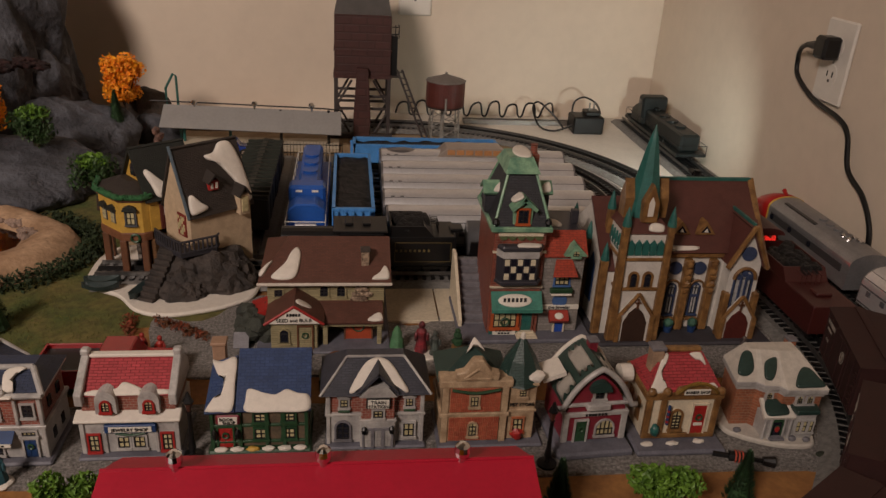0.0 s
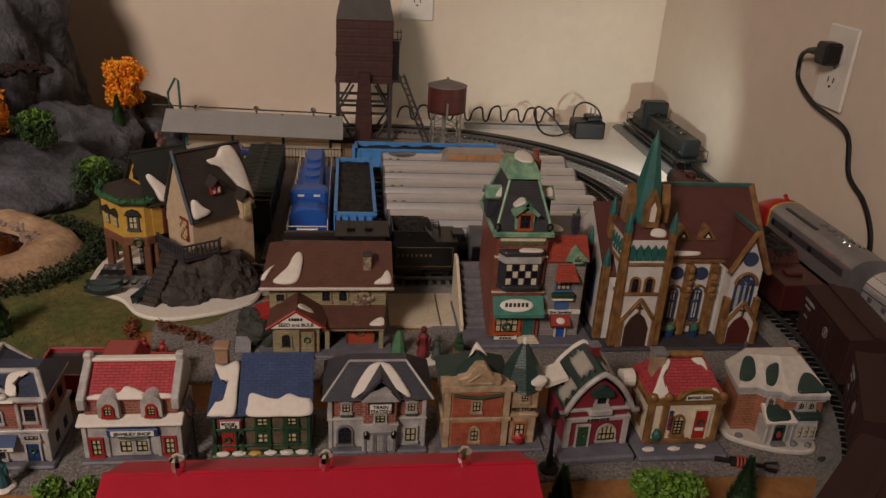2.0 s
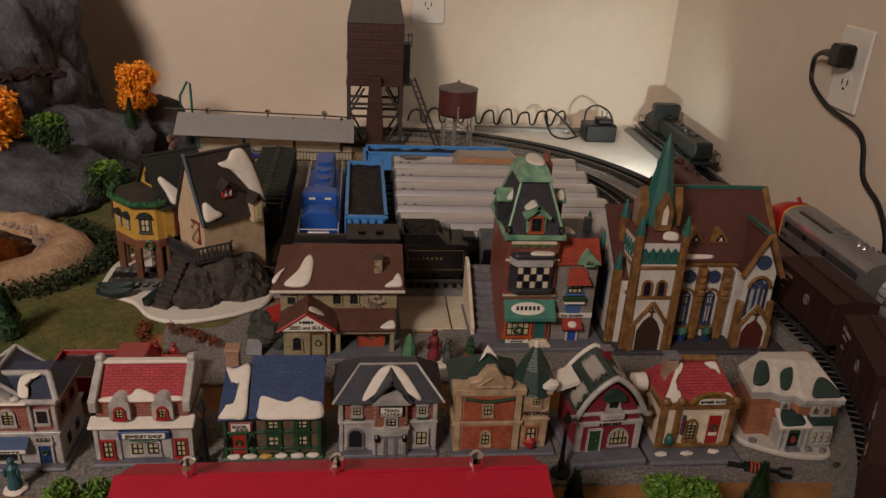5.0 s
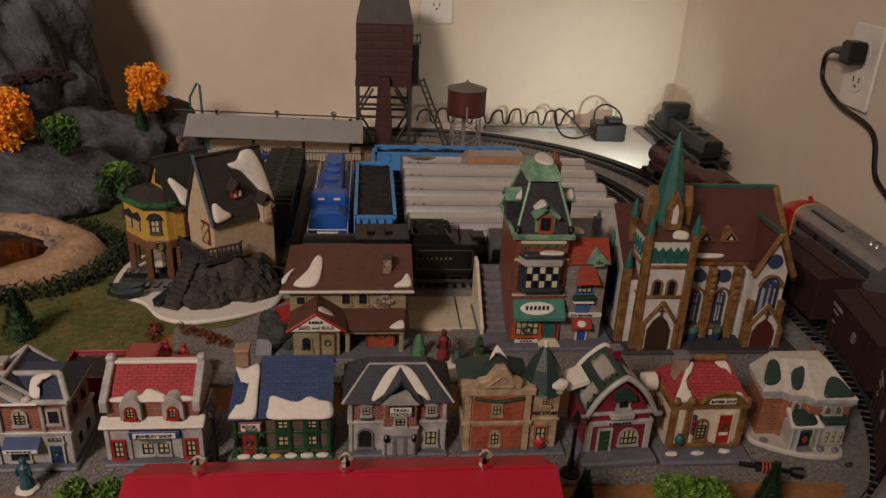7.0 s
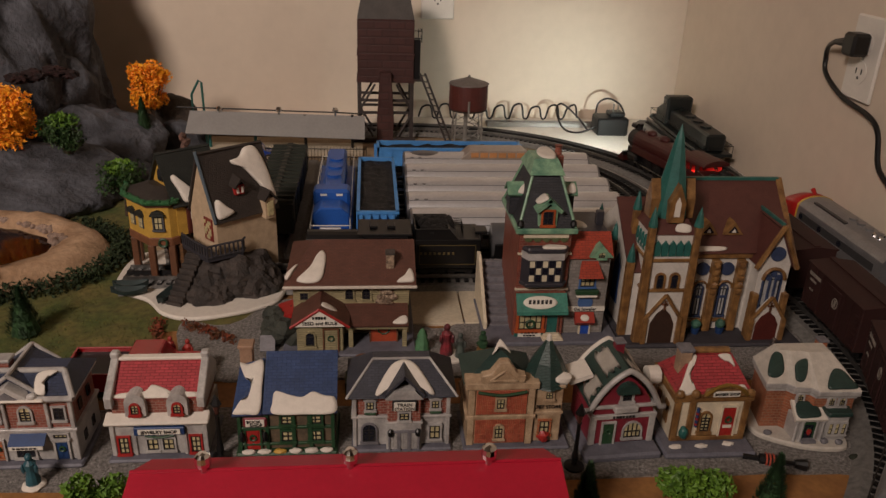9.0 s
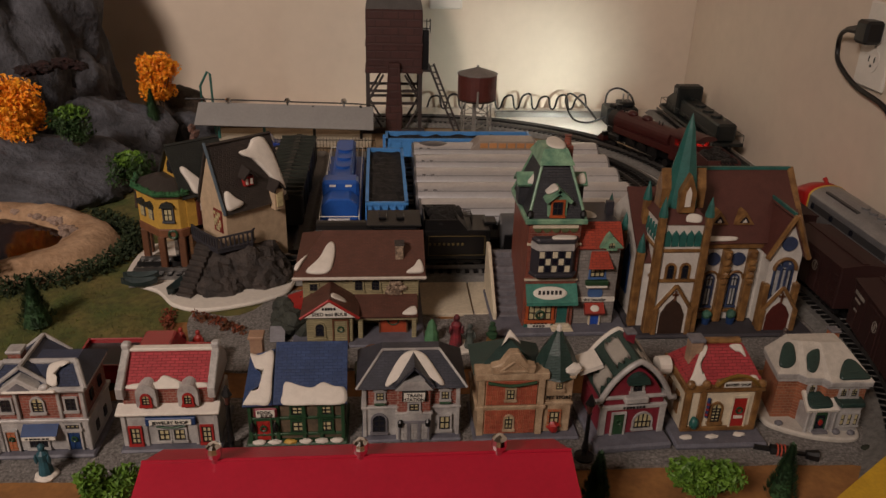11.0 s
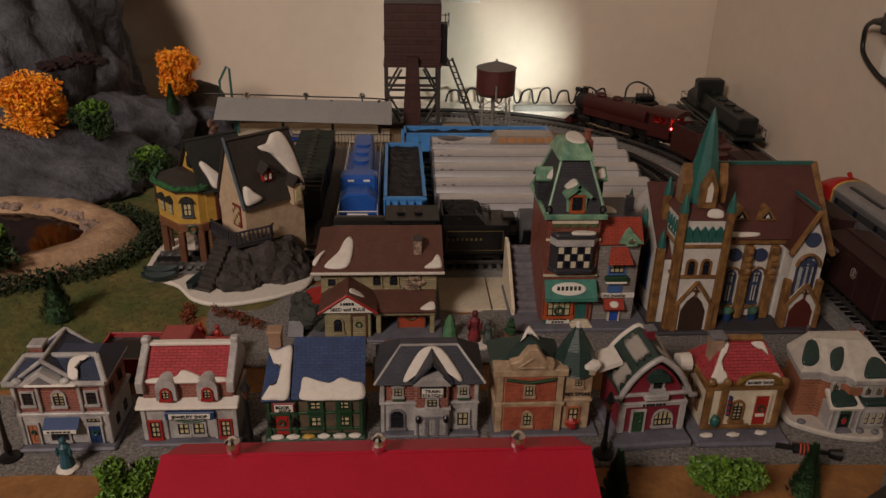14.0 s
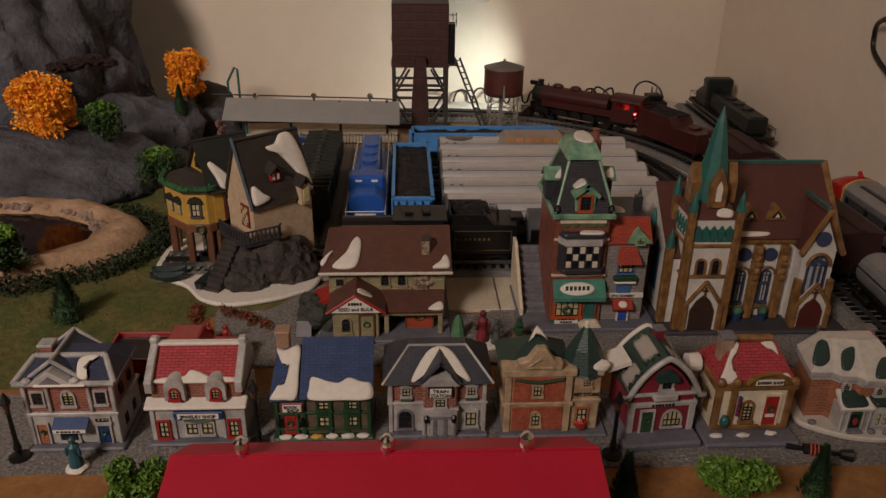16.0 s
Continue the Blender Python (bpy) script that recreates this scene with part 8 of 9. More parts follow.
part("deck", dk, DK, h, "dark grey wooden deck")
rl = [(-0.2250, 0.8850), (-0.2070, 0.8620), (-0.1875, 0.8420), (-0.1500, 0.8640), (-0.1480, 0.8720)]
for zz in (0.058, 0.072):
    part("rail", tube([Vector((x, y, zz)) for x, y in rl], 0.0014, 6), DK, h)
for a, b in zip(rl, rl[1:]):
    n = max(2, int(math.hypot(b[0] - a[0], b[1] - a[1]) / 0.0052))
    for k in range(n):
        x, y = a[0] + (b[0] - a[0]) * k / n, a[1] + (b[1] - a[1]) * k / n
        part("baluster", cyl((x, y, 0.056), (x, y, 0.072), 0.0013, n=6), DK, h)
ch = bmesh.new()
for k in range(9):
    blob((-0.2270 + 0.002 * math.sin(k * 2.1), 0.952, 0.124 + 0.0062 * k), (0.0085 - 0.0004 * k, 0.008, 0.0065), ch, 1, 0.4, 3, k)
part("stone_chimney", ch, mat("pink_stone", "7c5a4c", 0.8, 0.35, 120, 0.8, second="4c3a34"), h, "rough stone chimney")


def canoe(name, x, y, z, L, rz, label):
    bm = bmesh.new()
    rings = []
    for i in range(11):
        t = -1 + 0.2 * i
        w, k = 0.0075 * (1 - t * t) ** 0.6 + 0.0004, 0.004 * t * t
        rings.append([bm.verts.new((t * L, w * a, 0.008 * b + k)) for a, b in ((-1, 1), (-0.75, 0.25), (0, 0), (0.75, 0.25), (1, 1), (0.85, 1), (0, 0.4), (-0.85, 1))])
    for a, b in zip(rings, rings[1:]):
        for j in range(8):
            bm.faces.new((a[j], a[(j + 1) % 8], b[(j + 1) % 8], b[j]))
    bm.faces.new(rings[0]), bm.faces.new(rings[-1][::-1])
    bm.transform(pose(x, y, z, 0, 0, rz))
    return solo(name, bm, mat("boat_green", "2c3a3a", 0.5, 0.2, 90, 0.3), label, "boat", "small boats")


canoe("canoe", -0.286, 0.862, 0.0085, 0.021, 4, "dark green wooden canoe on the snowy shore")
canoe("canoe", -0.284, 0.846, 0.0085, 0.021, 2, "dark green wooden canoe on the snowy shore")
canoe("canoe", -0.237, 0.834, 0.0085, 0.020, 72, "dark green rowing boat beside the rock")

# ---- mountain, pond and greenery ----


def rocks(name, lumps, sub, label, material=None, rough=0.30):
    bm = bmesh.new()
    for k, (cx, cy, cz, rx, ry, rz) in enumerate(lumps):
        got = bmesh.ops.create_icosphere(bm, subdivisions=sub, radius=1.0)["verts"]
        for v in got:
            p = v.co.copy()
            q = p * 1.6 + Vector((k * 4.7, k * 2.3, 1.3))
            f = 1 + rough * (0.75 * noise.noise(q * 0.8) + 0.34 * noise.noise(q * 2.3) + 0.16 * noise.noise(q * 6.5) + 0.07 * min(0.0, noise.noise(q * 9) + 0.1) * 4 + 0.03 * noise.noise(q * 30))
            v.co = Vector((cx + p.x * rx * f, cy + p.y * ry * f, max(0.002, cz + p.z * rz * f)))
    return solo(name, bm, material or ROCK, label, "rock", smooth=True)


rocks("mountain", [(-0.845, 1.47, 0.0, 0.330, 0.22, 0.56), (-0.635, 1.52, 0.0, 0.175, 0.15, 0.25)], 6, "tall grey plaster mountain against the wall")
rocks("rock_slope", [(-0.62, 1.20, 0.0, 0.235, 0.135, 0.095), (-0.84, 1.14, 0.0, 0.16, 0.15, 0.14)], 5, "grey rock slope above the pond")
rocks("mountain_foot", [(-0.49, 1.40, 0.0, 0.12, 0.10, 0.10), (-0.45, 1.30, 0.0, 0.11, 0.06, 0.03)], 5, "low grey rocks at the mountain foot")
rocks("boulder", [(-0.385, 1.55, 0.03, 0.045, 0.045, 0.06)], 4, "rounded brown boulder beside the mountain", mat("brown_boulder", "4a4038", 0.8, 0.3, 40, 0.8, second="332c28", depth=0.003), 0.2)
rocks("boulder", [(-0.36, 1.50, 0.0, 0.055, 0.045, 0.05)], 4, "rounded grey boulder beside the mountain", None, 0.2)
CAVE = mat("cave_red_brown", "2e1614", 0.9, 0.4, 90, 0.9, second="120c0c")
bm = bmesh.new()
for k, (dx, dy, dz, r) in enumerate(((-0.552, 1.270, 0.175, 0.016), (-0.532, 1.288, 0.177, 0.018), (-0.513, 1.322, 0.177, 0.017), (-0.492, 1.330, 0.171, 0.014))):
    blob((dx, dy, dz), (r, 0.012, r * 0.55), bm, 3, 0.5, 3, k)
solo("rock_hollow", bm, CAVE, "dark red-brown hollow in the mountain face", "rock")
EX, EY = -0.555, 0.958


def ring_at(k, a):
    return EX + 0.142 * k * math.cos(a), EY + 0.088 * k * math.sin(a)


SAND = mat("sand_bank", "b89a7c", 0.9, 0.2, 22, 0.8, second="8a6c50", depth=0.002)
bm = bmesh.new()
prof = [(0.90, 0.010), (0.98, 0.019), (1.10, 0.028), (1.28, 0.031), (1.42, 0.024), (1.52, 0.0026)]
N = 72
G = []
for i in range(N):
    a = 2 * math.pi * i / N
    row = []
    for k, z in prof:
        x, y = ring_at(k + 0.05 * noise.noise(Vector((a * 2, k * 3, 0))), a)
        row.append(bm.verts.new((x, y, max(0.0026, z + 0.006 * noise.noise(Vector((x * 40, y * 40, 1)))))))
    G.append(row)
for i in range(N):
    for j in range(len(prof) - 1):
        bm.faces.new((G[i][j], G[(i + 1) % N][j], G[(i + 1) % N][j + 1], G[i][j + 1]))
solo("pond_bank", bm, SAND, "sandy raised bank round the pond", "bank", smooth=True, kind="structure")
WATER = mat("pond_water", "2a1612", 0.08, 0.25, 12, 0.08, second="1c0f0c")
solo("pond_water", prism([ring_at(1.0, 2 * math.pi * i / 48) for i in range(48)], "z", 0.003, 0.0165), WATER, "dark red-brown glossy pond water", "water", kind="structure")
rnd = random.Random(11)
bm = bmesh.new()
for i in range(90):
    a = rnd.uniform(0.05, 3.1)
    x, y = ring_at(rnd.uniform(1.0, 1.10), a)
    r = rnd.uniform(0.004, 0.008)
    blob((x, y, 0.022 + r * 0.4), (r, r, r * 0.7), bm, 1, 0.4, 2, i)
solo("shore_stones", bm, mat("pink_grey_stone", "9a8476", 0.8, 0.3, 60, 0.4), "row of small pinkish stones on the pond shore", "stones", kind="stuff")


def leaves(bm, c, r, n, size, rnd, hollow=0.35):
    """Many small bent leaves through a rounded cloud."""
    for _ in range(n):
        while True:
            p = Vector((rnd.uniform(-1, 1), rnd.uniform(-1, 1), rnd.uniform(-1, 1)))
            if hollow < p.length < 1:
                break
        q = Vector((c[0] + p.x * r[0], c[1] + p.y * r[1], c[2] + p.z * r[2]))
        a = Vector((rnd.gauss(0, 1), rnd.gauss(0, 1), rnd.gauss(0, 0.7) + 0.3)).normalized()
        b = a.orthogonal().normalized()
        b.rotate(Matrix.Rotation(rnd.uniform(0, 6.28), 3, a))
        s = size * rnd.uniform(0.6, 1.3)
        w = a.cross(b)
        v = [bm.verts.new(q - b * s), bm.verts.new(q + w * s * 0.55 + a * s * 0.25), bm.verts.new(q + b * s), bm.verts.new(q - w * s * 0.55 + a * s * 0.25)]
        bm.faces.new(v)
    return bm


def tree(name, x, y, z0, zc, r, n, size, leaf, label, seed, clumps=6, top=None, tall=1.0):
    rnd = random.Random(seed)
    t = thing(name, x, y, z0, label, "tree", "model trees")
    tr = cyl((x, y, z0), (x + 0.002, y, zc), 0.0036, 0.002, 8)
    ends = []
    for k in range(5):
        a = k * 1.256 + seed
        e = (x + r * 0.55 * math.cos(a), y + r * 0.55 * math.sin(a), zc + r * 0.3 * (k % 2))
        cyl((x, y, z0 + (zc - z0) * (0.45 + 0.1 * (k % 3))), e, 0.0016, 0.0008, 6, tr)
        ends.append(e)
    part("trunk", tr, BARK, t, "brown branching trunk")
    bm = bmesh.new()
    for k in range(clumps):
        a, u = rnd.uniform(0, 6.28), 0.66 * rnd.random() ** 0.5
        c = (x + r * u * math.cos(a), y + r * u * math.sin(a), zc + r * tall * rnd.uniform(-0.5, 0.8))
        leaves(bm, c, (r * 0.46, r * 0.46, r * 0.38), n // clumps, size, rnd, 0.2)
    part("crown", bm, leaf, t, "uneven leafy crown")
    if top:
        bm = bmesh.new()
        leaves(bm, (x, y, zc + r * 0.85 * tall), (r * 0.62, r * 0.62, r * 0.26), n // 4, size * 1.25, rnd, 0.1)
        part("top_leaves", bm, top, t, "bright green top leaves")
    return t


tree("autumn_tree", -0.400, 1.46, 0.03, 0.119, 0.038, 4600, 0.0036, AUTUMN, "orange autumn tree at the mountain foot", 3, 34, None, 1.35)
tree("autumn_tree", -0.562, 1.22, 0.05, 0.112, 0.052, 6400, 0.0038, AUTUMN, "orange autumn tree above the pond", 5, 40, None, 1.15)
tree("green_tree", -0.466, 1.20, 0.035, 0.100, 0.040, 1000, 0.0036, LEAF, "dark green tree on the rock slope", 8, 14, BRIGHT, 0.8)
tree("green_tree", -0.362, 1.12, 0.002, 0.052, 0.036, 1000, 0.0036, LEAF, "dark green tree beside the pond bank", 2, 14, BRIGHT, 0.9)
tree("green_tree", -0.475, 0.845, 0.0026, 0.045, 0.036, 1500, 0.0036, LEAF, "dark green tree on the lawn by the pond", 6, 14, BRIGHT, 0.9)
tree("green_bush", 0.262, 0.463, 0.0, 0.020, 0.030, 3200, 0.0026, BRIGHT, "bright green bush on the front board", 12, 9)
tree("green_bush", -0.208, 0.478, 0.0, 0.016, 0.026, 2400, 0.0026, BRIGHT, "bright green bush beside the red roof", 14, 8)


def pine(x, y, z0, hh, r, label, seed):
    rnd = random.Random(seed)
    t = thing("pine_tree", x, y, z0, label, "tree", "model pines")
    part("trunk", cyl((x, y, z0), (x, y, z0 + hh * 0.5), 0.0022, 0.0012, 7), BARK, t)
    bm = bmesh.new()
    cyl((x, y, z0 + hh * 0.06), (x, y, z0 + hh * 0.96), r * 0.72, 0.0006, 10, bm)
    for _ in range(1100):
        u = rnd.random() ** 0.8
        z = z0 + hh * (0.04 + 0.96 * u)
        rr = r * (1 - u) * rnd.uniform(0.72, 1.08) + 0.0006
        a = rnd.uniform(0, 6.28)
        d = Vector((math.cos(a), math.sin(a), 1.6)).normalized()
        p = Vector((x + rr * math.cos(a), y + rr * math.sin(a), z))
        s, w = 0.0036, Vector((-math.sin(a), math.cos(a), 0)) * 0.0009
        bm.faces.new([bm.verts.new(p - d * s * 0.6 - w), bm.verts.new(p - d * s * 0.6 + w), bm.verts.new(p + d * s)])
    part("needles", bm, PINE, t, "dense needle cone")
    return t


pine(0.1755, 0.464, 0.0, 0.053, 0.0128, "small dark green pine on the front board", 1)
pine(0.3330, 0.466, 0.0, 0.054, 0.0128, "small dark green pine on the front board", 2)
pine(-0.402, 1.40, 0.055, 0.062, 0.017, "small dark green pine at the mountain foot", 3)
pine(-0.372, 0.765, 0.0026, 0.058, 0.021, "small dark green pine on the lawn", 4)
# hedge outside the pond bank
rnd = random.Random(21)
bm = bmesh.new()
for i in range(70):
    a = -2.6 + 3.5 * i / 69
    x, y = ring_at(1.60 + rnd.uniform(-0.03, 0.05), a)
    leaves(bm, (x, y, 0.012), (0.017, 0.017, 0.014), 60, 0.0032, rnd, 0.1)
solo("hedge", bm, mat("hedge_green", "2e3d1e", 0.85, 0.35, 40, 0, second="1e2a16"), "dark green hedge along the pond bank", "hedge", kind="stuff")
bm = bmesh.new()
for i in range(42):
    t = i / 41
    x, y = (-0.236 + 0.05 * t * t, 0.79 - 0.10 * t) if i % 2 else (-0.205 + 0.06 * t, 0.775 - 0.035 * t)
    leaves(bm, (x + rnd.uniform(-0.006, 0.006), y + rnd.uniform(-0.006, 0.006), 0.006), (0.006, 0.006, 0.005), 22, 0.0022, rnd, 0.1)
solo("rust_plants", bm, mat("rust_leaf", "8a3a22", 0.8, 0.35, 60, 0, second="5c3a1e"), "low rust-red plants edging the path", "plants", kind="stuff")
bm = bmesh.new()
for i in range(9000):
    x, y = rnd.uniform(-0.62, -0.16), rnd.uniform(0.64, 1.02)
    if y < 0.79 and x > -0.235 or ((x - EX) / 0.25) ** 2 + ((y - EY) / 0.155) ** 2 < 1 or x > -0.32 and y > 0.8:
        continue
    a, hh = rnd.uniform(0, 6.28), rnd.uniform(0.0012, 0.0032)
    bm.faces.new([bm.verts.new((x - 0.0006 * math.cos(a), y - 0.0006 * math.sin(a), 0.0024)), bm.verts.new((x + 0.0006 * math.cos(a), y + 0.0006 * math.sin(a), 0.0024)), bm.verts.new((x + rnd.uniform(-0.001, 0.001), y + rnd.uniform(-0.001, 0.001), 0.0026 + hh))])
solo("grass", bm, mat("grass_blades", "56602a", 0.9, 0.35, 18, 0, second="6e6234"), "short green and straw model grass", "grass", kind="stuff")
bm = bmesh.new()
for i in range(1500):
    x, y = rnd.uniform(-0.4, 0.49), rnd.uniform(0.512, 0.545) if i % 2 else rnd.uniform(0.665, 0.77)
    if i % 2 == 0 and x < -0.17:
        continue
    r = rnd.uniform(0.0007, 0.0015)
    v = [bm.verts.new((x + r * a, y + r * b, 0.003 + r * c)) for a, b, c in ((1, 0, 0), (-0.5, 0.8, 0), (-0.6, -0.8, 0), (0, 0, 1.1))]
    for q in ((0, 1, 3), (1, 2, 3), (2, 0, 3)):
        bm.faces.new([v[k] for k in q])
solo("loose_gravel", bm, mat("pebble_grey", "b0aba6", 0.9, 0.5, 300, 0, second="6a6664"), "loose grey gravel grains", "gravel", kind="stuff")

# ---- coal tower, water tank, canopy ----
TB = mat("tower_brown", "4a2a26", 0.55, 0.15, 50, 0.4, pattern="brick", cell=0.03, mortar="3a201c")
TG = mat("tower_grey", "55514e", 0.6, 0.12, 60, 0.2)
t = thing("coal_tower", 0.036, 1.57, 0.0, "brown coaling tower on dark timber legs", "tower")
TX0, TX1, TY0, TY1 = -0.020, 0.0905, 1.533, 1.605
part("bin", box(TX0, TY0, 0.127, TX1, TY1, 0.243, 0.001), TB, t, "brown boarded coal bin")
part("bin_band", box(TX0 - 0.0015, TY0 - 0.0015, 0.174, TX1 + 0.0015, TY1, 0.1775), TB, t)
part("bin_edge", box(TX0 - 0.002, TY0 - 0.002, 0.122, TX1 + 0.002, TY1, 0.1285), TB, t)
part("upper_house", prism([(TX0, 0.243), (TX1, 0.243), (TX1 - 0.012, 0.300), (TX0 + 0.012, 0.300)], "y", TY0 + 0.004, TY1), TG, t, "grey upper house")
DKW = mat("dark_timber", "3a3230", 0.6, 0.15, 90, 0.3)
for xx in (TX0 + 0.003, TX1 - 0.003):
    for yy in (TY0 + 0.003, TY1 - 0.003):
        part("leg", box(xx - 0.0036, yy - 0.0036, 0.0, xx + 0.0036, yy + 0.0036, 0.123), DKW, t)
for yy in (TY0 + 0.002, TY1 - 0.004):
    for zz in (0.058, 0.083):
        part("crossbeam", box(TX0, yy, zz, TX1, yy + 0.003, zz + 0.0052), DKW, t)
    for a, b in (((TX0 + 0.004, 0.066), (TX0 + 0.034, 0.118)), ((TX1 - 0.004, 0.066), (TX1 - 0.034, 0.118)), ((TX0 + 0.004, 0.056), (TX0 + 0.030, 0.012)), ((TX1 - 0.004, 0.056), (TX1 - 0.030, 0.012))):
        part("brace", cyl((a[0], yy, a[1]), (b[0], yy, b[1]), 0.0024, n=6), DKW, t)
part("chute", prism([(0.018, 0.006), (0.050, 0.006), (0.052, 0.050), (0.046, 0.144), (0.024, 0.144), (0.018, 0.050)], "y", TY0 - 0.014, TY0 + 0.002, bev=0.001), TB, t, "brown loading chute")
part("sill", box(TX0 - 0.012, TY0 - 0.012, 0.003, TX1 + 0.006, TY0 - 0.004, 0.012), DKW, t)
part("balcony", box(TX1, TY0 + 0.004, 0.124, TX1 + 0.020, TY0 + 0.040, 0.128), DKW, t)
part("side_box", box(TX1, TY0 + 0.006, 0.128, TX1 + 0.013, TY0 + 0.036, 0.205, 0.001), mat("engine_black", "17171a"), t, "black side hopper")
for zz in (0.208, 0.222):
    part("rail", tube([Vector((TX1 + 0.001, TY0 + 0.006, zz)), Vector((TX1 + 0.015, TY0 + 0.006, zz)), Vector((TX1 + 0.015, TY0 + 0.036, zz))], 0.0009, 5), IRON, t)
for xx in (TX1 + 0.008, TX1 + 0.015):
    part("rail_post", tube([Vector((xx, TY0 + 0.006, 0.2)), Vector((xx, TY0 + 0.006, 0.226))], 0.0009, 5), IRON, t)
for dx in (0.0, 0.010):
    part("stringer", cyl((TX1 + 0.012 + dx, TY0 - 0.002, 0.142), (TX1 + 0.068 + dx, TY0 - 0.030, 0.006), 0.0022, n=6), DKW, t)
for k in range(12):
    u = (k + 0.5) / 12
    part("tread", box(TX1 + 0.012 + 0.056 * u, TY0 - 0.004 - 0.028 * u, 0.142 - 0.136 * u, TX1 + 0.024 + 0.056 * u, TY0 + 0.002 - 0.028 * u, 0.1435 - 0.136 * u), DKW, t)

t = thing("water_tank", 0.199, 1.512, 0.0, "brown water tank on a grey lattice stand", "tank")
cx, cy = 0.199, 1.512
part("tank", lathe([(0.0375, 0.079), (0.0385, 0.082), (0.0385, 0.126), (0.037, 0.128)], cx, cy, 28), mat("tank_brown", "5a2c26", 0.5, 0.15, 60, 0.3), t, "brown round tank")
part("tank_roof", lathe([(0.0405, 0.127), (0.0400, 0.1285), (0.003, 0.140), (0.002, 0.144), (0.0, 0.144)], cx, cy, 12), mat("tank_roof_grey", "6c6662", 0.55, 0.12, 60, 0.2), t, "grey faceted conical roof")
part("tank_floor", lathe([(0.036, 0.075), (0.037, 0.079)], cx, cy, 20), DKW, t)
LG = mat("lattice_grey", "8a8680", 0.5, 0.12, 90, 0.1)
cs = [(cx + 0.028 * a, cy + 0.028 * b) for a, b in ((-1, -1), (1, -1), (1, 1), (-1, 1))]
for x, y in cs:
    part("leg", cyl((x * 1.0, y, 0.006), (cx + (x - cx) * 0.9, cy + (y - cy) * 0.9, 0.076), 0.0014, n=6), LG, t)
for i in range(4):
    a, b = cs[i], cs[(i + 1) % 4]
    for z0, z1 in ((0.008, 0.040), (0.040, 0.074)):
        part("brace", cyl((*a, z0), (*b, z1), 0.0008, n=5), LG, t)
        part("brace", cyl((*b, z0), (*a, z1), 0.0008, n=5), LG, t)
    part("strut", cyl((*a, 0.040), (*b, 0.040), 0.0008, n=5), LG, t)
part("pipe", cyl((cx - 0.004, cy - 0.004, 0.004), (cx - 0.004, cy - 0.004, 0.078), 0.0042, n=12), LG, t, "grey centre pipe")
part("spout", cyl((cx - 0.003, cy - 0.041, 0.100), (cx - 0.003, cy - 0.041, 0.070), 0.0022, n=8), LG, t)
part("footing", box(cx - 0.036, cy - 0.036, 0.0015, cx - 0.008, cy - 0.016, 0.012, 0.001), BLACK, t)
part("footing", box(cx + 0.004, cy - 0.036, 0.0015, cx + 0.034, cy - 0.016, 0.012, 0.001), BLACK, t)

t = thing("platform_canopy", -0.17, 1.46, 0.0, "grey station canopy on dark posts with silver bulbs", "canopy")
CG = mat("canopy_grey", "8f8e8c", 0.5, 0.06, 30, 0.1)
part("roof", slab([(-0.337, 1.425, 0.0455), (-0.006, 1.425, 0.0370), (-0.006, 1.462, 0.0720), (-0.333, 1.462, 0.0790)], 0.002), CG, t, "plain grey sloping roof")
part("roof_rear", slab([(-0.333, 1.5, 0.055), (-0.006, 1.5, 0.048), (-0.006, 1.462, 0.0720), (-0.333, 1.462, 0.0790)], 0.002), CG, t)
for xx in (-0.30, -0.215, -0.12, -0.03):
    part("post", cyl((xx, 1.462, 0.008), (xx, 1.462, 0.074), 0.0028, n=8), TEAL if xx < -0.2 else IRON, t)
part("platform", box(-0.335, 1.430, 0.0015, -0.01, 1.495, 0.009, 0.001), CONC, t)
for xx in (-0.278, -0.168, -0.062):
    b = part("bulb_cap", lathe([(0.0022, 0.0705), (0.0022, 0.078), (0.0052, 0.080), (0.0058, 0.084), (0.0035, 0.088), (0.0, 0.089)], xx, 1.462, 12), CHROME, t, "silver bulb")
part("cable", tube(spline([(-0.36, 1.475, 0.082), (-0.26, 1.475, 0.080), (-0.15, 1.475, 0.077), (-0.02, 1.475, 0.073), (0.0, 1.52, 0.05)], 6), 0.0014, 6), BLACK, t)
t = thing("signal_frame", -0.318, 1.47, 0.0, "teal metal signal frame by the canopy", "signal")
part("frame", tube([Vector(p) for p in ((-0.330, 1.48, 0.008), (-0.331, 1.48, 0.105), (-0.316, 1.48, 0.132), (-0.311, 1.48, 0.128), (-0.310, 1.48, 0.008))], 0.0024, 6), TEAL, t)
part("foot", box(-0.338, 1.47, 0.0015, -0.304, 1.49, 0.009, 0.001), TEAL, t)
t = thing("iron_fence", -0.1, 1.40, 0.0015, "low black iron fence behind the stub tracks", "fence")
for zz in (0.008, 0.024):
    part("rail", box(-0.19, 1.3995, zz, -0.004, 1.4005, zz + 0.0014), IRON, t)
for k in range(32):
    part("picket", cyl((-0.189 + 0.006 * k, 1.40, 0.0015), (-0.189 + 0.006 * k, 1.40, 0.030), 0.0007, 0.0003, 5), IRON, t)


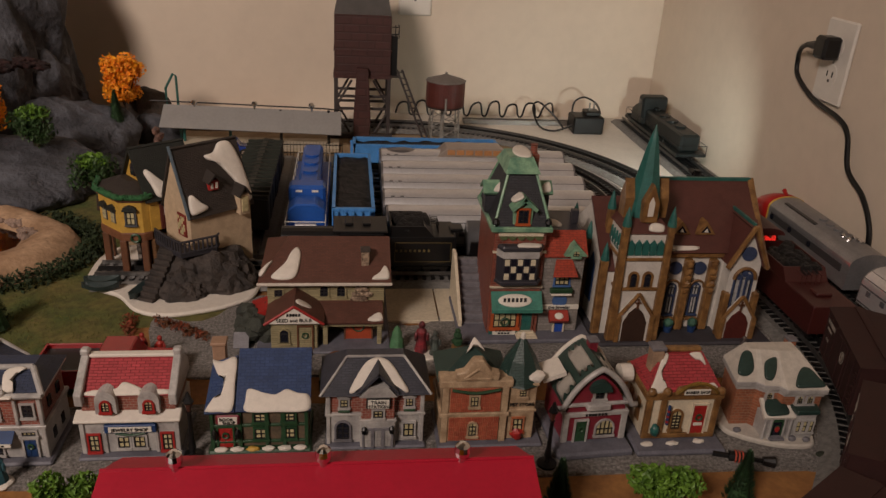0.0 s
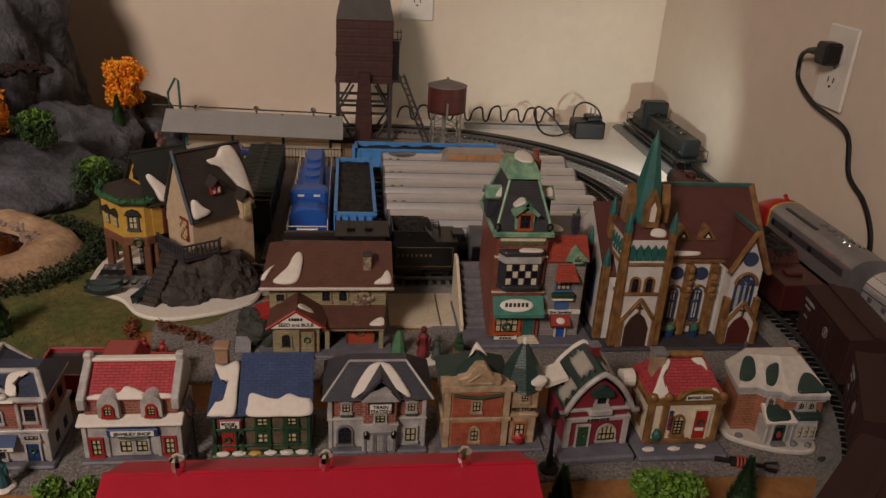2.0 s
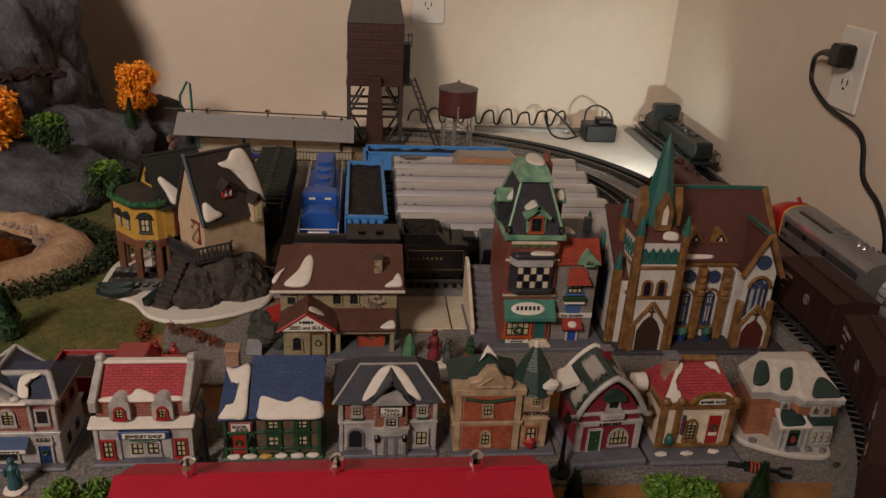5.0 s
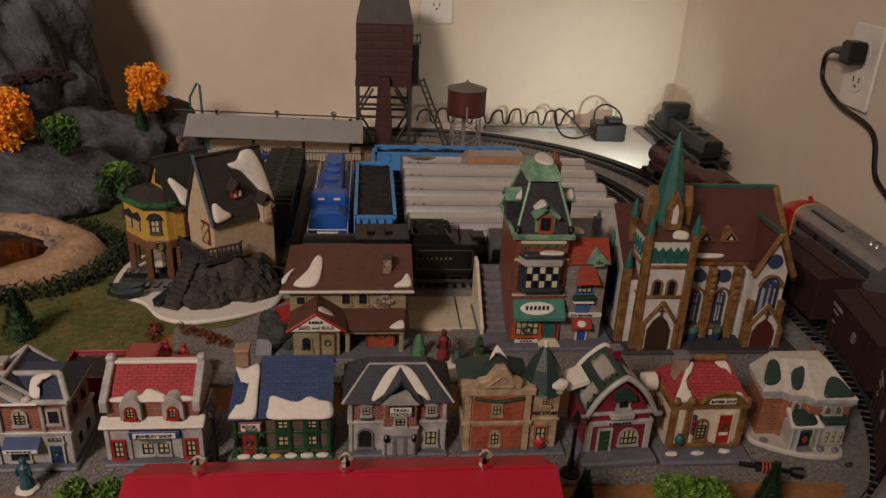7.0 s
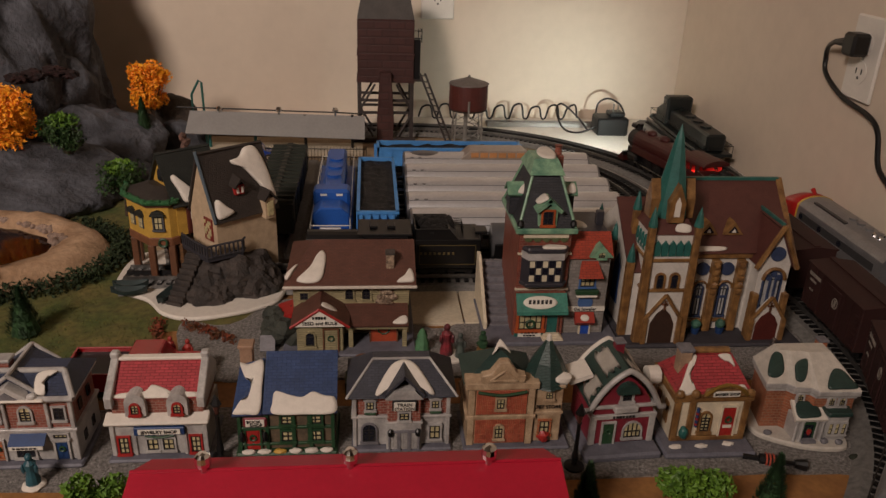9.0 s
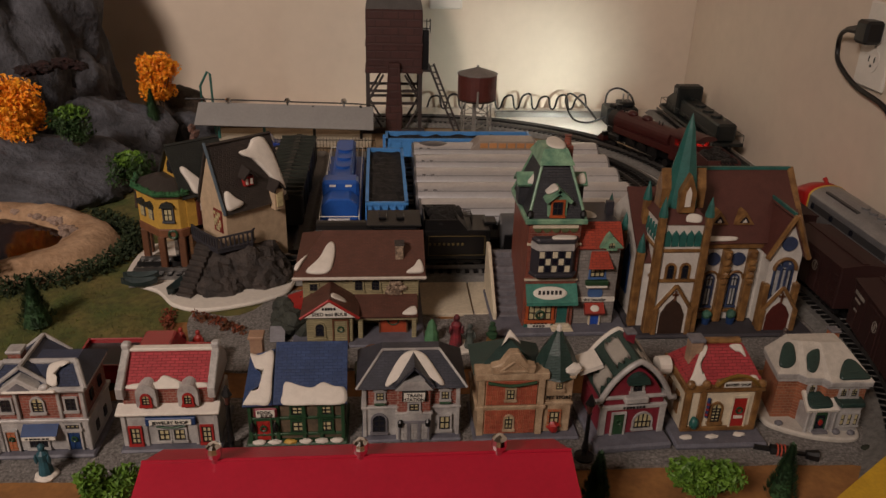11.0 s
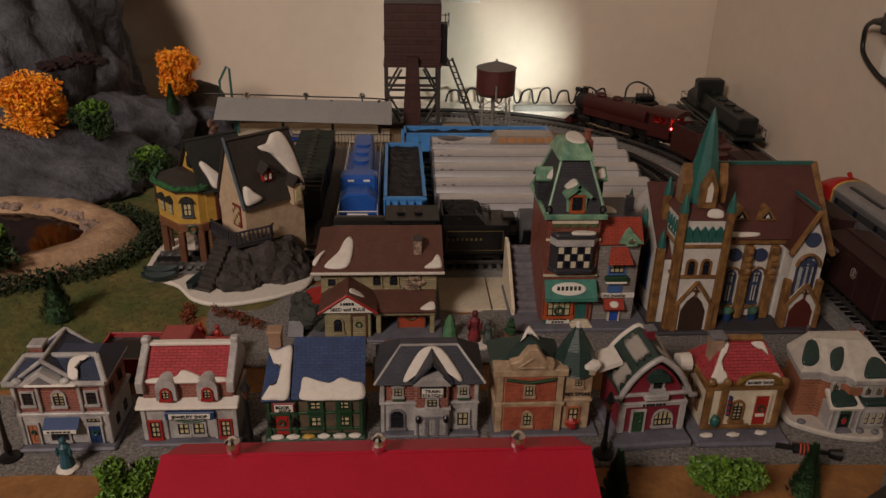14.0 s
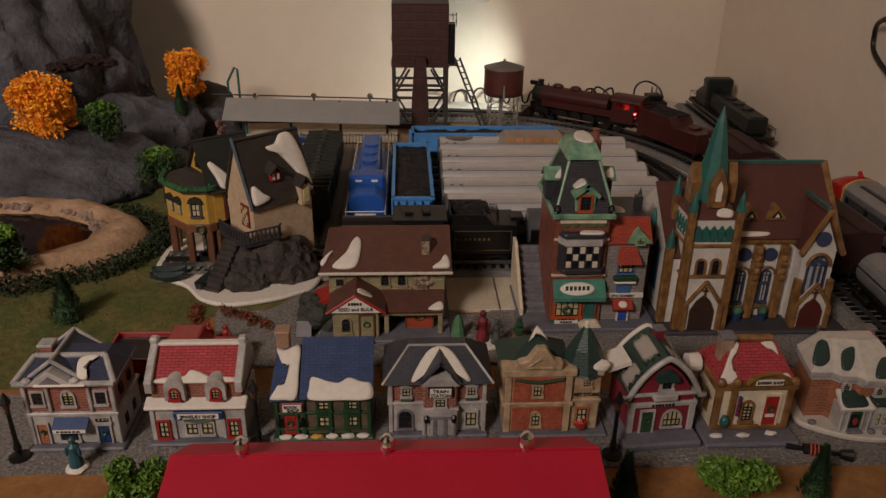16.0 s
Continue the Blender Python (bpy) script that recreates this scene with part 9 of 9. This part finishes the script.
def motor_car(name, x, y, z, rz, paint, label, L=0.036, truck=False, hs=1.0):
    t = tagged(new(name), label, "toy car")
    ORG[t.name] = Vector()
    W = L * 0.40
    prof = [(-L, 0.006), (L, 0.006), (L, 0.0155), (L * 0.45, 0.018), (L * 0.25, 0.028), (-L * 0.35, 0.028), (-L * 0.6, 0.018), (-L, 0.0165)]
    if truck:
        prof = [(-L, 0.008), (L, 0.008), (L, 0.022), (L * 0.52, 0.023), (L * 0.36, 0.036), (-L * 0.10, 0.036), (-L * 0.14, 0.023), (-L, 0.023)]
    part("body", prism(prof, "y", -W, W, bev=0.0012), paint, t)
    g = [(L * 0.40, 0.0185), (L * 0.24, 0.0268), (-L * 0.33, 0.0268), (-L * 0.52, 0.0185)] if not truck else [(L * 0.45, 0.0245), (L * 0.34, 0.0345), (-L * 0.07, 0.0345), (-L * 0.10, 0.0245)]
    for s in (-1, 1):
        part("side_glass", prism(g, "y", s * W - 0.0005, s * W + 0.0005), DPANE, t)
    if truck:
        bed = bmesh.new()
        part("bed_floor", box(-L + 0.002, -W + 0.002, 0.0232, -L * 0.16, W - 0.002, 0.0236, 0), BLACK, t, "black bed floor")
        for s in (-1, 1):
            box(-L, min(s * W, s * (W - 0.002)), 0.022, -L * 0.14, max(s * W, s * (W - 0.002)), 0.0285, 0.0006, bed)
        box(-L, -W, 0.022, -L + 0.002, W, 0.0285, 0, bed)
        part("cargo_bed", bed, paint, t)
    for dx in (-L * 0.6, L * 0.62):
        for s in (-1, 1):
            w = part("wheel", cyl((dx, s * W * 0.86, 0.0065), (dx, s * W * 1.06, 0.0065), 0.0065, n=16), BLACK, t)
            part("hubcap", cyl((dx, s * W * 1.06, 0.0065), (dx, s * W * 1.09, 0.0065), 0.0032, n=12), CHROME, w)
    for s in (-1, 1):
        part("headlight", cyl((L, s * W * 0.7, 0.012), (L + 0.0012, s * W * 0.7, 0.012), 0.0018, n=10), CHROME, t)
    part("bumper", box(L, -W, 0.007, L + 0.002, W, 0.009, 0.0005), CHROME, t)
    if hs != 1.0:
        for o in t.children_recursive:
            for v in o.data.vertices:
                v.co.z *= hs
    t.matrix_world = pose(x, y, z, 0, 0, rz)
    return t


motor_car("toy_car", -0.205, 1.412, 0.0015, 0, mat("car_blue", "1c3a86", 0.25, 0.08, 60, 0, coat=0.5), "small dark blue toy car under the canopy", 0.033)
motor_car("toy_truck", -0.226, 0.665, 0.0005, 0, mat("truck_red", "8e1218", 0.25, 0.08, 60, 0, coat=0.5), "red toy pickup truck behind the shops", 0.064, True, 1.05)
# wall of a small tin can behind the book shop
t = thing("tin_drum", 0.005, 0.650, 0.0, "small brown drum lying behind the shops", "drum")
part("drum", cyl((-0.004, 0.640, 0.024), (-0.004, 0.662, 0.024), 0.011, n=18), BROWNT, t)
part("drum_base", box(-0.022, 0.640, 0.0, 0.020, 0.664, 0.014, 0.001), mat("olive_base", "5c6048", 0.6, 0.2, 90, 0.3), t)

# ---- red station roof in front ----
t = thing("red_roofed_station", -0.008, 0.385, 0.0, "toy station with bright red roof and silver finials", "model house")
RR = mat("bright_red_plastic", "ae1a32", 0.38, 0.06, 40, 0.2)
part("body", box(-0.135, 0.325, 0.0, 0.117, 0.432, 0.060), CREAM, t, "cream station body")
part("roof", slab([(-0.168, 0.30, 0.042), (0.142, 0.30, 0.042), (0.137, 0.4195, 0.0945), (-0.1575, 0.4195, 0.0945)], 0.003), RR, t, "bright red roof slope")
part("roof_rear", slab([(-0.151, 0.446, 0.0835), (0.131, 0.446, 0.0835), (0.137, 0.4195, 0.0945), (-0.1575, 0.4195, 0.0945)], 0.003), RR, t)
part("ridge", cyl((-0.1575, 0.4195, 0.0945), (0.137, 0.4195, 0.0945), 0.0014, n=8), RR, t)
for xx in (-0.109, -0.0105, 0.0855):
    b = part("finial", lathe([(0.0028, 0.093), (0.0028, 0.097), (0.005, 0.0985), (0.0058, 0.1025), (0.0052, 0.1065), (0.003, 0.1085), (0.0, 0.109)], xx, 0.4195, 12), CHROME, t, "shiny silver finial")

# ---- street lamps, figures, small things ----


def street_lamp(x, y, lean, label, z=0.003):
    t = thing("street_lamp", x, y, z, label, "street lamp", "street lamps")
    part("foot", lathe([(0.0088, z), (0.0088, z + 0.0018), (0.003, z + 0.0035), (0.0018, z + 0.007)], x, y, 14), BLACK, t)
    part("post", lathe([(0.0022, z + 0.006), (0.0034, z + 0.010), (0.0030, z + 0.013), (0.0021, z + 0.018), (0.0017, z + 0.045), (0.0026, z + 0.047)], x, y, 10), BLACK, t)
    part("lantern", lathe([(0.0016, z + 0.047), (0.0034, z + 0.055), (0.0038, z + 0.0565), (0.0, z + 0.062)], x, y, 6), mat("lamp_glass", "4a2a22", 0.3, 0.1, 60, 0), t, "dark amber lantern")
    part("lantern_cage", lathe([(0.0044, z + 0.0560), (0.0046, z + 0.0572), (0.0022, z + 0.0625), (0.0008, z + 0.066)], x, y, 6), BLACK, t)
    return t


street_lamp(0.1805, 0.520, 0, "black street lamp on gravel beside the shops")
street_lamp(-0.3245, 0.532, 0, "black street lamp beside the brick shop")
street_lamp(-0.126, 0.545, 0, "black street lamp between two shops")
t = thing("fallen_street_lamp", 0.362, 0.515, 0.003, "black street lamp lying on the gravel", "street lamp")
a = Vector((0.336, 0.524, 0.0062))
d = Vector((0.060, -0.018, 0)).normalized()
part("post", cyl(a, a + d * 0.050, 0.0026, 0.0020, 8), BLACK, t)
part("lantern", cyl(a + d * 0.014, a + d * 0.030, 0.0048, 0.0058, 8), BLACK, t)
for k in range(3):
    part("band", cyl(a + d * (0.019 + 0.003 * k), a + d * (0.0202 + 0.003 * k), 0.0061, n=8), mat("orange_band", "b8503a", 0.5, 0.1, 60, 0), t)
part("foot", cyl(a + d * 0.044, a + d * 0.054, 0.0038, 0.0058, 10), BLACK, t)


def figure(x, y, z, hh, m, label, base=True, seed=0):
    """A plain painted figurine, one mesh: skirted body, shoulders and a round head."""
    bm = lathe([(hh * 0.20, z), (hh * 0.19, z + hh * 0.1), (hh * 0.13, z + hh * 0.45), (hh * 0.16, z + hh * 0.68), (hh * 0.06, z + hh * 0.78)], x, y, 10)
    blob((x, y, z + hh * 0.87), (hh * 0.10, hh * 0.10, hh * 0.12), bm, 2, 0.0)
    blob((x + hh * 0.17, y - hh * 0.06, z + hh * 0.52), (hh * 0.06, hh * 0.06, hh * 0.18), bm, 1, 0.0)
    blob((x - hh * 0.17, y - hh * 0.06, z + hh * 0.52), (hh * 0.06, hh * 0.06, hh * 0.18), bm, 1, 0.0)
    return solo("figurine", bm, m, label, "figurine", "painted figurines")


figure(0.085, 0.706, 0.006, 0.037, mat("figure_maroon", "8a3038", 0.45, 0.35, 110, 0.2, second="241c1e"), "painted plaster figurine in a red coat")
figure(0.099, 0.700, 0.006, 0.029, mat("figure_grey", "56605a", 0.45, 0.3, 110, 0.2, second="26201e"), "small painted plaster figurine in dark grey")
solo("snow_disc", lathe([(0.014, 0.003), (0.0145, 0.005), (0.012, 0.0062)], 0.091, 0.703, 16), SNOW, "round snowy plinth under two figurines", "plinth")
figure(-0.205, 0.712, 0.003, 0.026, mat("figure_red", "a03028", 0.5, 0.2, 160, 0.2), "red painted plaster figurine on the path")
figure(-0.186, 0.706, 0.003, 0.026, mat("figure_red", "a03028"), "red painted plaster figurine on the path")
figure(-0.271, 0.517, 0.006, 0.030, mat("figure_teal", "2c5a66", 0.5, 0.25, 160, 0.2), "teal painted plaster figurine on a snowy plinth")
solo("snow_disc", blob((-0.271, 0.517, 0.004), (0.0095, 0.0085, 0.0036), None, 3, 0.2, 2, 5), SNOW, "snowy plinth under a figurine", "plinth")
figure(0.446, 0.694, 0.003, 0.024, mat("figure_black", "24242a", 0.5, 0.25, 160, 0.2, second="6a5a52"), "dark painted plaster figurine before the church")
solo("dark_pebble", blob((0.441, 0.520, 0.004), (0.006, 0.004, 0.0022), None, 2, 0.3, 3, 1), mat("dark_moss", "2c3024", 0.9, 0.3, 90, 0.4), "small dark moss lump on the gravel", "moss")
for k, (xa, ya, xb, yb) in enumerate(((0.395, 1.315, 0.425, 1.285), (0.415, 1.335, 0.452, 1.300))):
    solo("wood_strip", cyl((xa, ya, 0.0045), (xb, yb, 0.0045), 0.003, 0.002, 6), mat("raw_wood", "a8824e", 0.7, 0.2, 60, 0.3), "thin raw wood strip between the tracks", "wood", "wood strips")

# ---- outlets, plugs, cables by the walls ----


def outlet(x, y, z, rz, label):
    """A duplex wall outlet; built facing -y about its middle."""
    t = tagged(new("wall_outlet"), label, "outlet", "wall outlets")
    ORG[t.name] = Vector()
    part("cover_plate", box(-0.036, -0.006, -0.059, 0.036, 0.0, 0.059, 0.0025), PLATE, t)
    for s in (-1, 1):
        r = part("receptacle", cyl((0, -0.0072, s * 0.0195), (0, -0.0055, s * 0.0195), 0.0165, n=22), PLATE, t)
        sl = bmesh.new()
        for dx in (-0.0064, 0.0064):
            box(dx - 0.001, -0.0078, s * 0.0195 - 0.002, dx + 0.001, -0.007, s * 0.0195 + 0.006, 0, sl)
        cyl((0, -0.0078, s * 0.0195 - 0.0075), (0, -0.007, s * 0.0195 - 0.0075), 0.0022, n=10, bm=sl)
        part("slots", sl, DPANE, r)
    part("screw", cyl((0, -0.0068, 0), (0, -0.0058, 0), 0.0024, n=10), STEEL, t)
    t.matrix_world = pose(x, y, z, 0, 0, rz)
    return t


outlet(0.151, 1.7395, 0.2785, 0, "white duplex outlet on the rear wall")
outlet(0.7105, 1.055, 0.268, -90, "white duplex outlet with a black plug")
t = thing("power_plug", 0.70, 1.055, 0.29, "black power plug with a long hanging cord", "plug")
part("plug", box(0.676, 1.040, 0.272, 0.7030, 1.070, 0.304, 0.004), BLACK, t)
part("strain_relief", cyl((0.684, 1.068, 0.289), (0.684, 1.098, 0.285), 0.0075, 0.004, 10), BLACK, t)
part("cord", tube(spline([(0.684, 1.095, 0.286), (0.694, 1.128, 0.274), (0.703, 1.145, 0.255), (0.703, 1.134, 0.231), (0.703, 1.079, 0.208), (0.703, 1.007, 0.197), (0.703, 0.978, 0.18), (0.703, 0.958, 0.137), (0.703, 0.915, 0.115), (0.703, 0.888, 0.089), (0.703, 0.875, 0.061), (0.703, 0.868, 0.004)], 8), 0.0036, 8), BLACK, t, "thick black cord")
t = thing("power_supply", 0.525, 1.60, 0.002, "black plug-in power supply lying on the white board", "power supply")
part("case", box(0.492, 1.588, 0.002, 0.560, 1.640, 0.040, 0.003), BLACK, t)
part("plug_face", box(0.520, 1.600, 0.040, 0.552, 1.632, 0.050, 0.002), BLACK, t)
for xx in (0.531, 0.541):
    part("prong", box(xx - 0.001, 1.612, 0.050, xx + 0.001, 1.618, 0.066), STEEL, t)
part("lead", tube(spline([(0.494, 1.60, 0.02), (0.455, 1.60, 0.006), (0.425, 1.62, 0.010), (0.415, 1.655, 0.040), (0.43, 1.67, 0.052), (0.46, 1.65, 0.03), (0.48, 1.625, 0.006)], 8), 0.0022, 6), BLACK, t, "black looped lead")
part("lead", tube(spline([(0.500, 1.64, 0.03), (0.505, 1.645, 0.06), (0.525, 1.64, 0.072), (0.548, 1.625, 0.062), (0.556, 1.61, 0.042)], 8), 0.0022, 6), BLACK, t)
t = thing("metal_channel", 0.42, 1.668, 0.002, "silver metal channel strip along the rear wall", "metal strip")
part("channel", prism([(1.655, 0.002), (1.682, 0.002), (1.682, 0.010), (1.679, 0.010), (1.679, 0.005), (1.658, 0.005), (1.658, 0.012), (1.655, 0.012)], "x", 0.262, 0.535), mat("mill_aluminium", "a9a7a4", 0.3, 0.08, 40, 0.05, metal=0.9), t)
pts = []
for k in range(9):
    x = 0.112 + 0.041 * k
    pts += [(x, 1.69, 0.014), (x + 0.008, 1.69, 0.036 + 0.004 * (k % 2)), (x + 0.026, 1.692, 0.038 + 0.003 * (k % 3)), (x + 0.032, 1.69, 0.015)]
solo("kinked_cable", tube(spline(pts, 4), 0.0023, 6), BLACK, "black kinked cable along the rear wall", "cable")


motions()
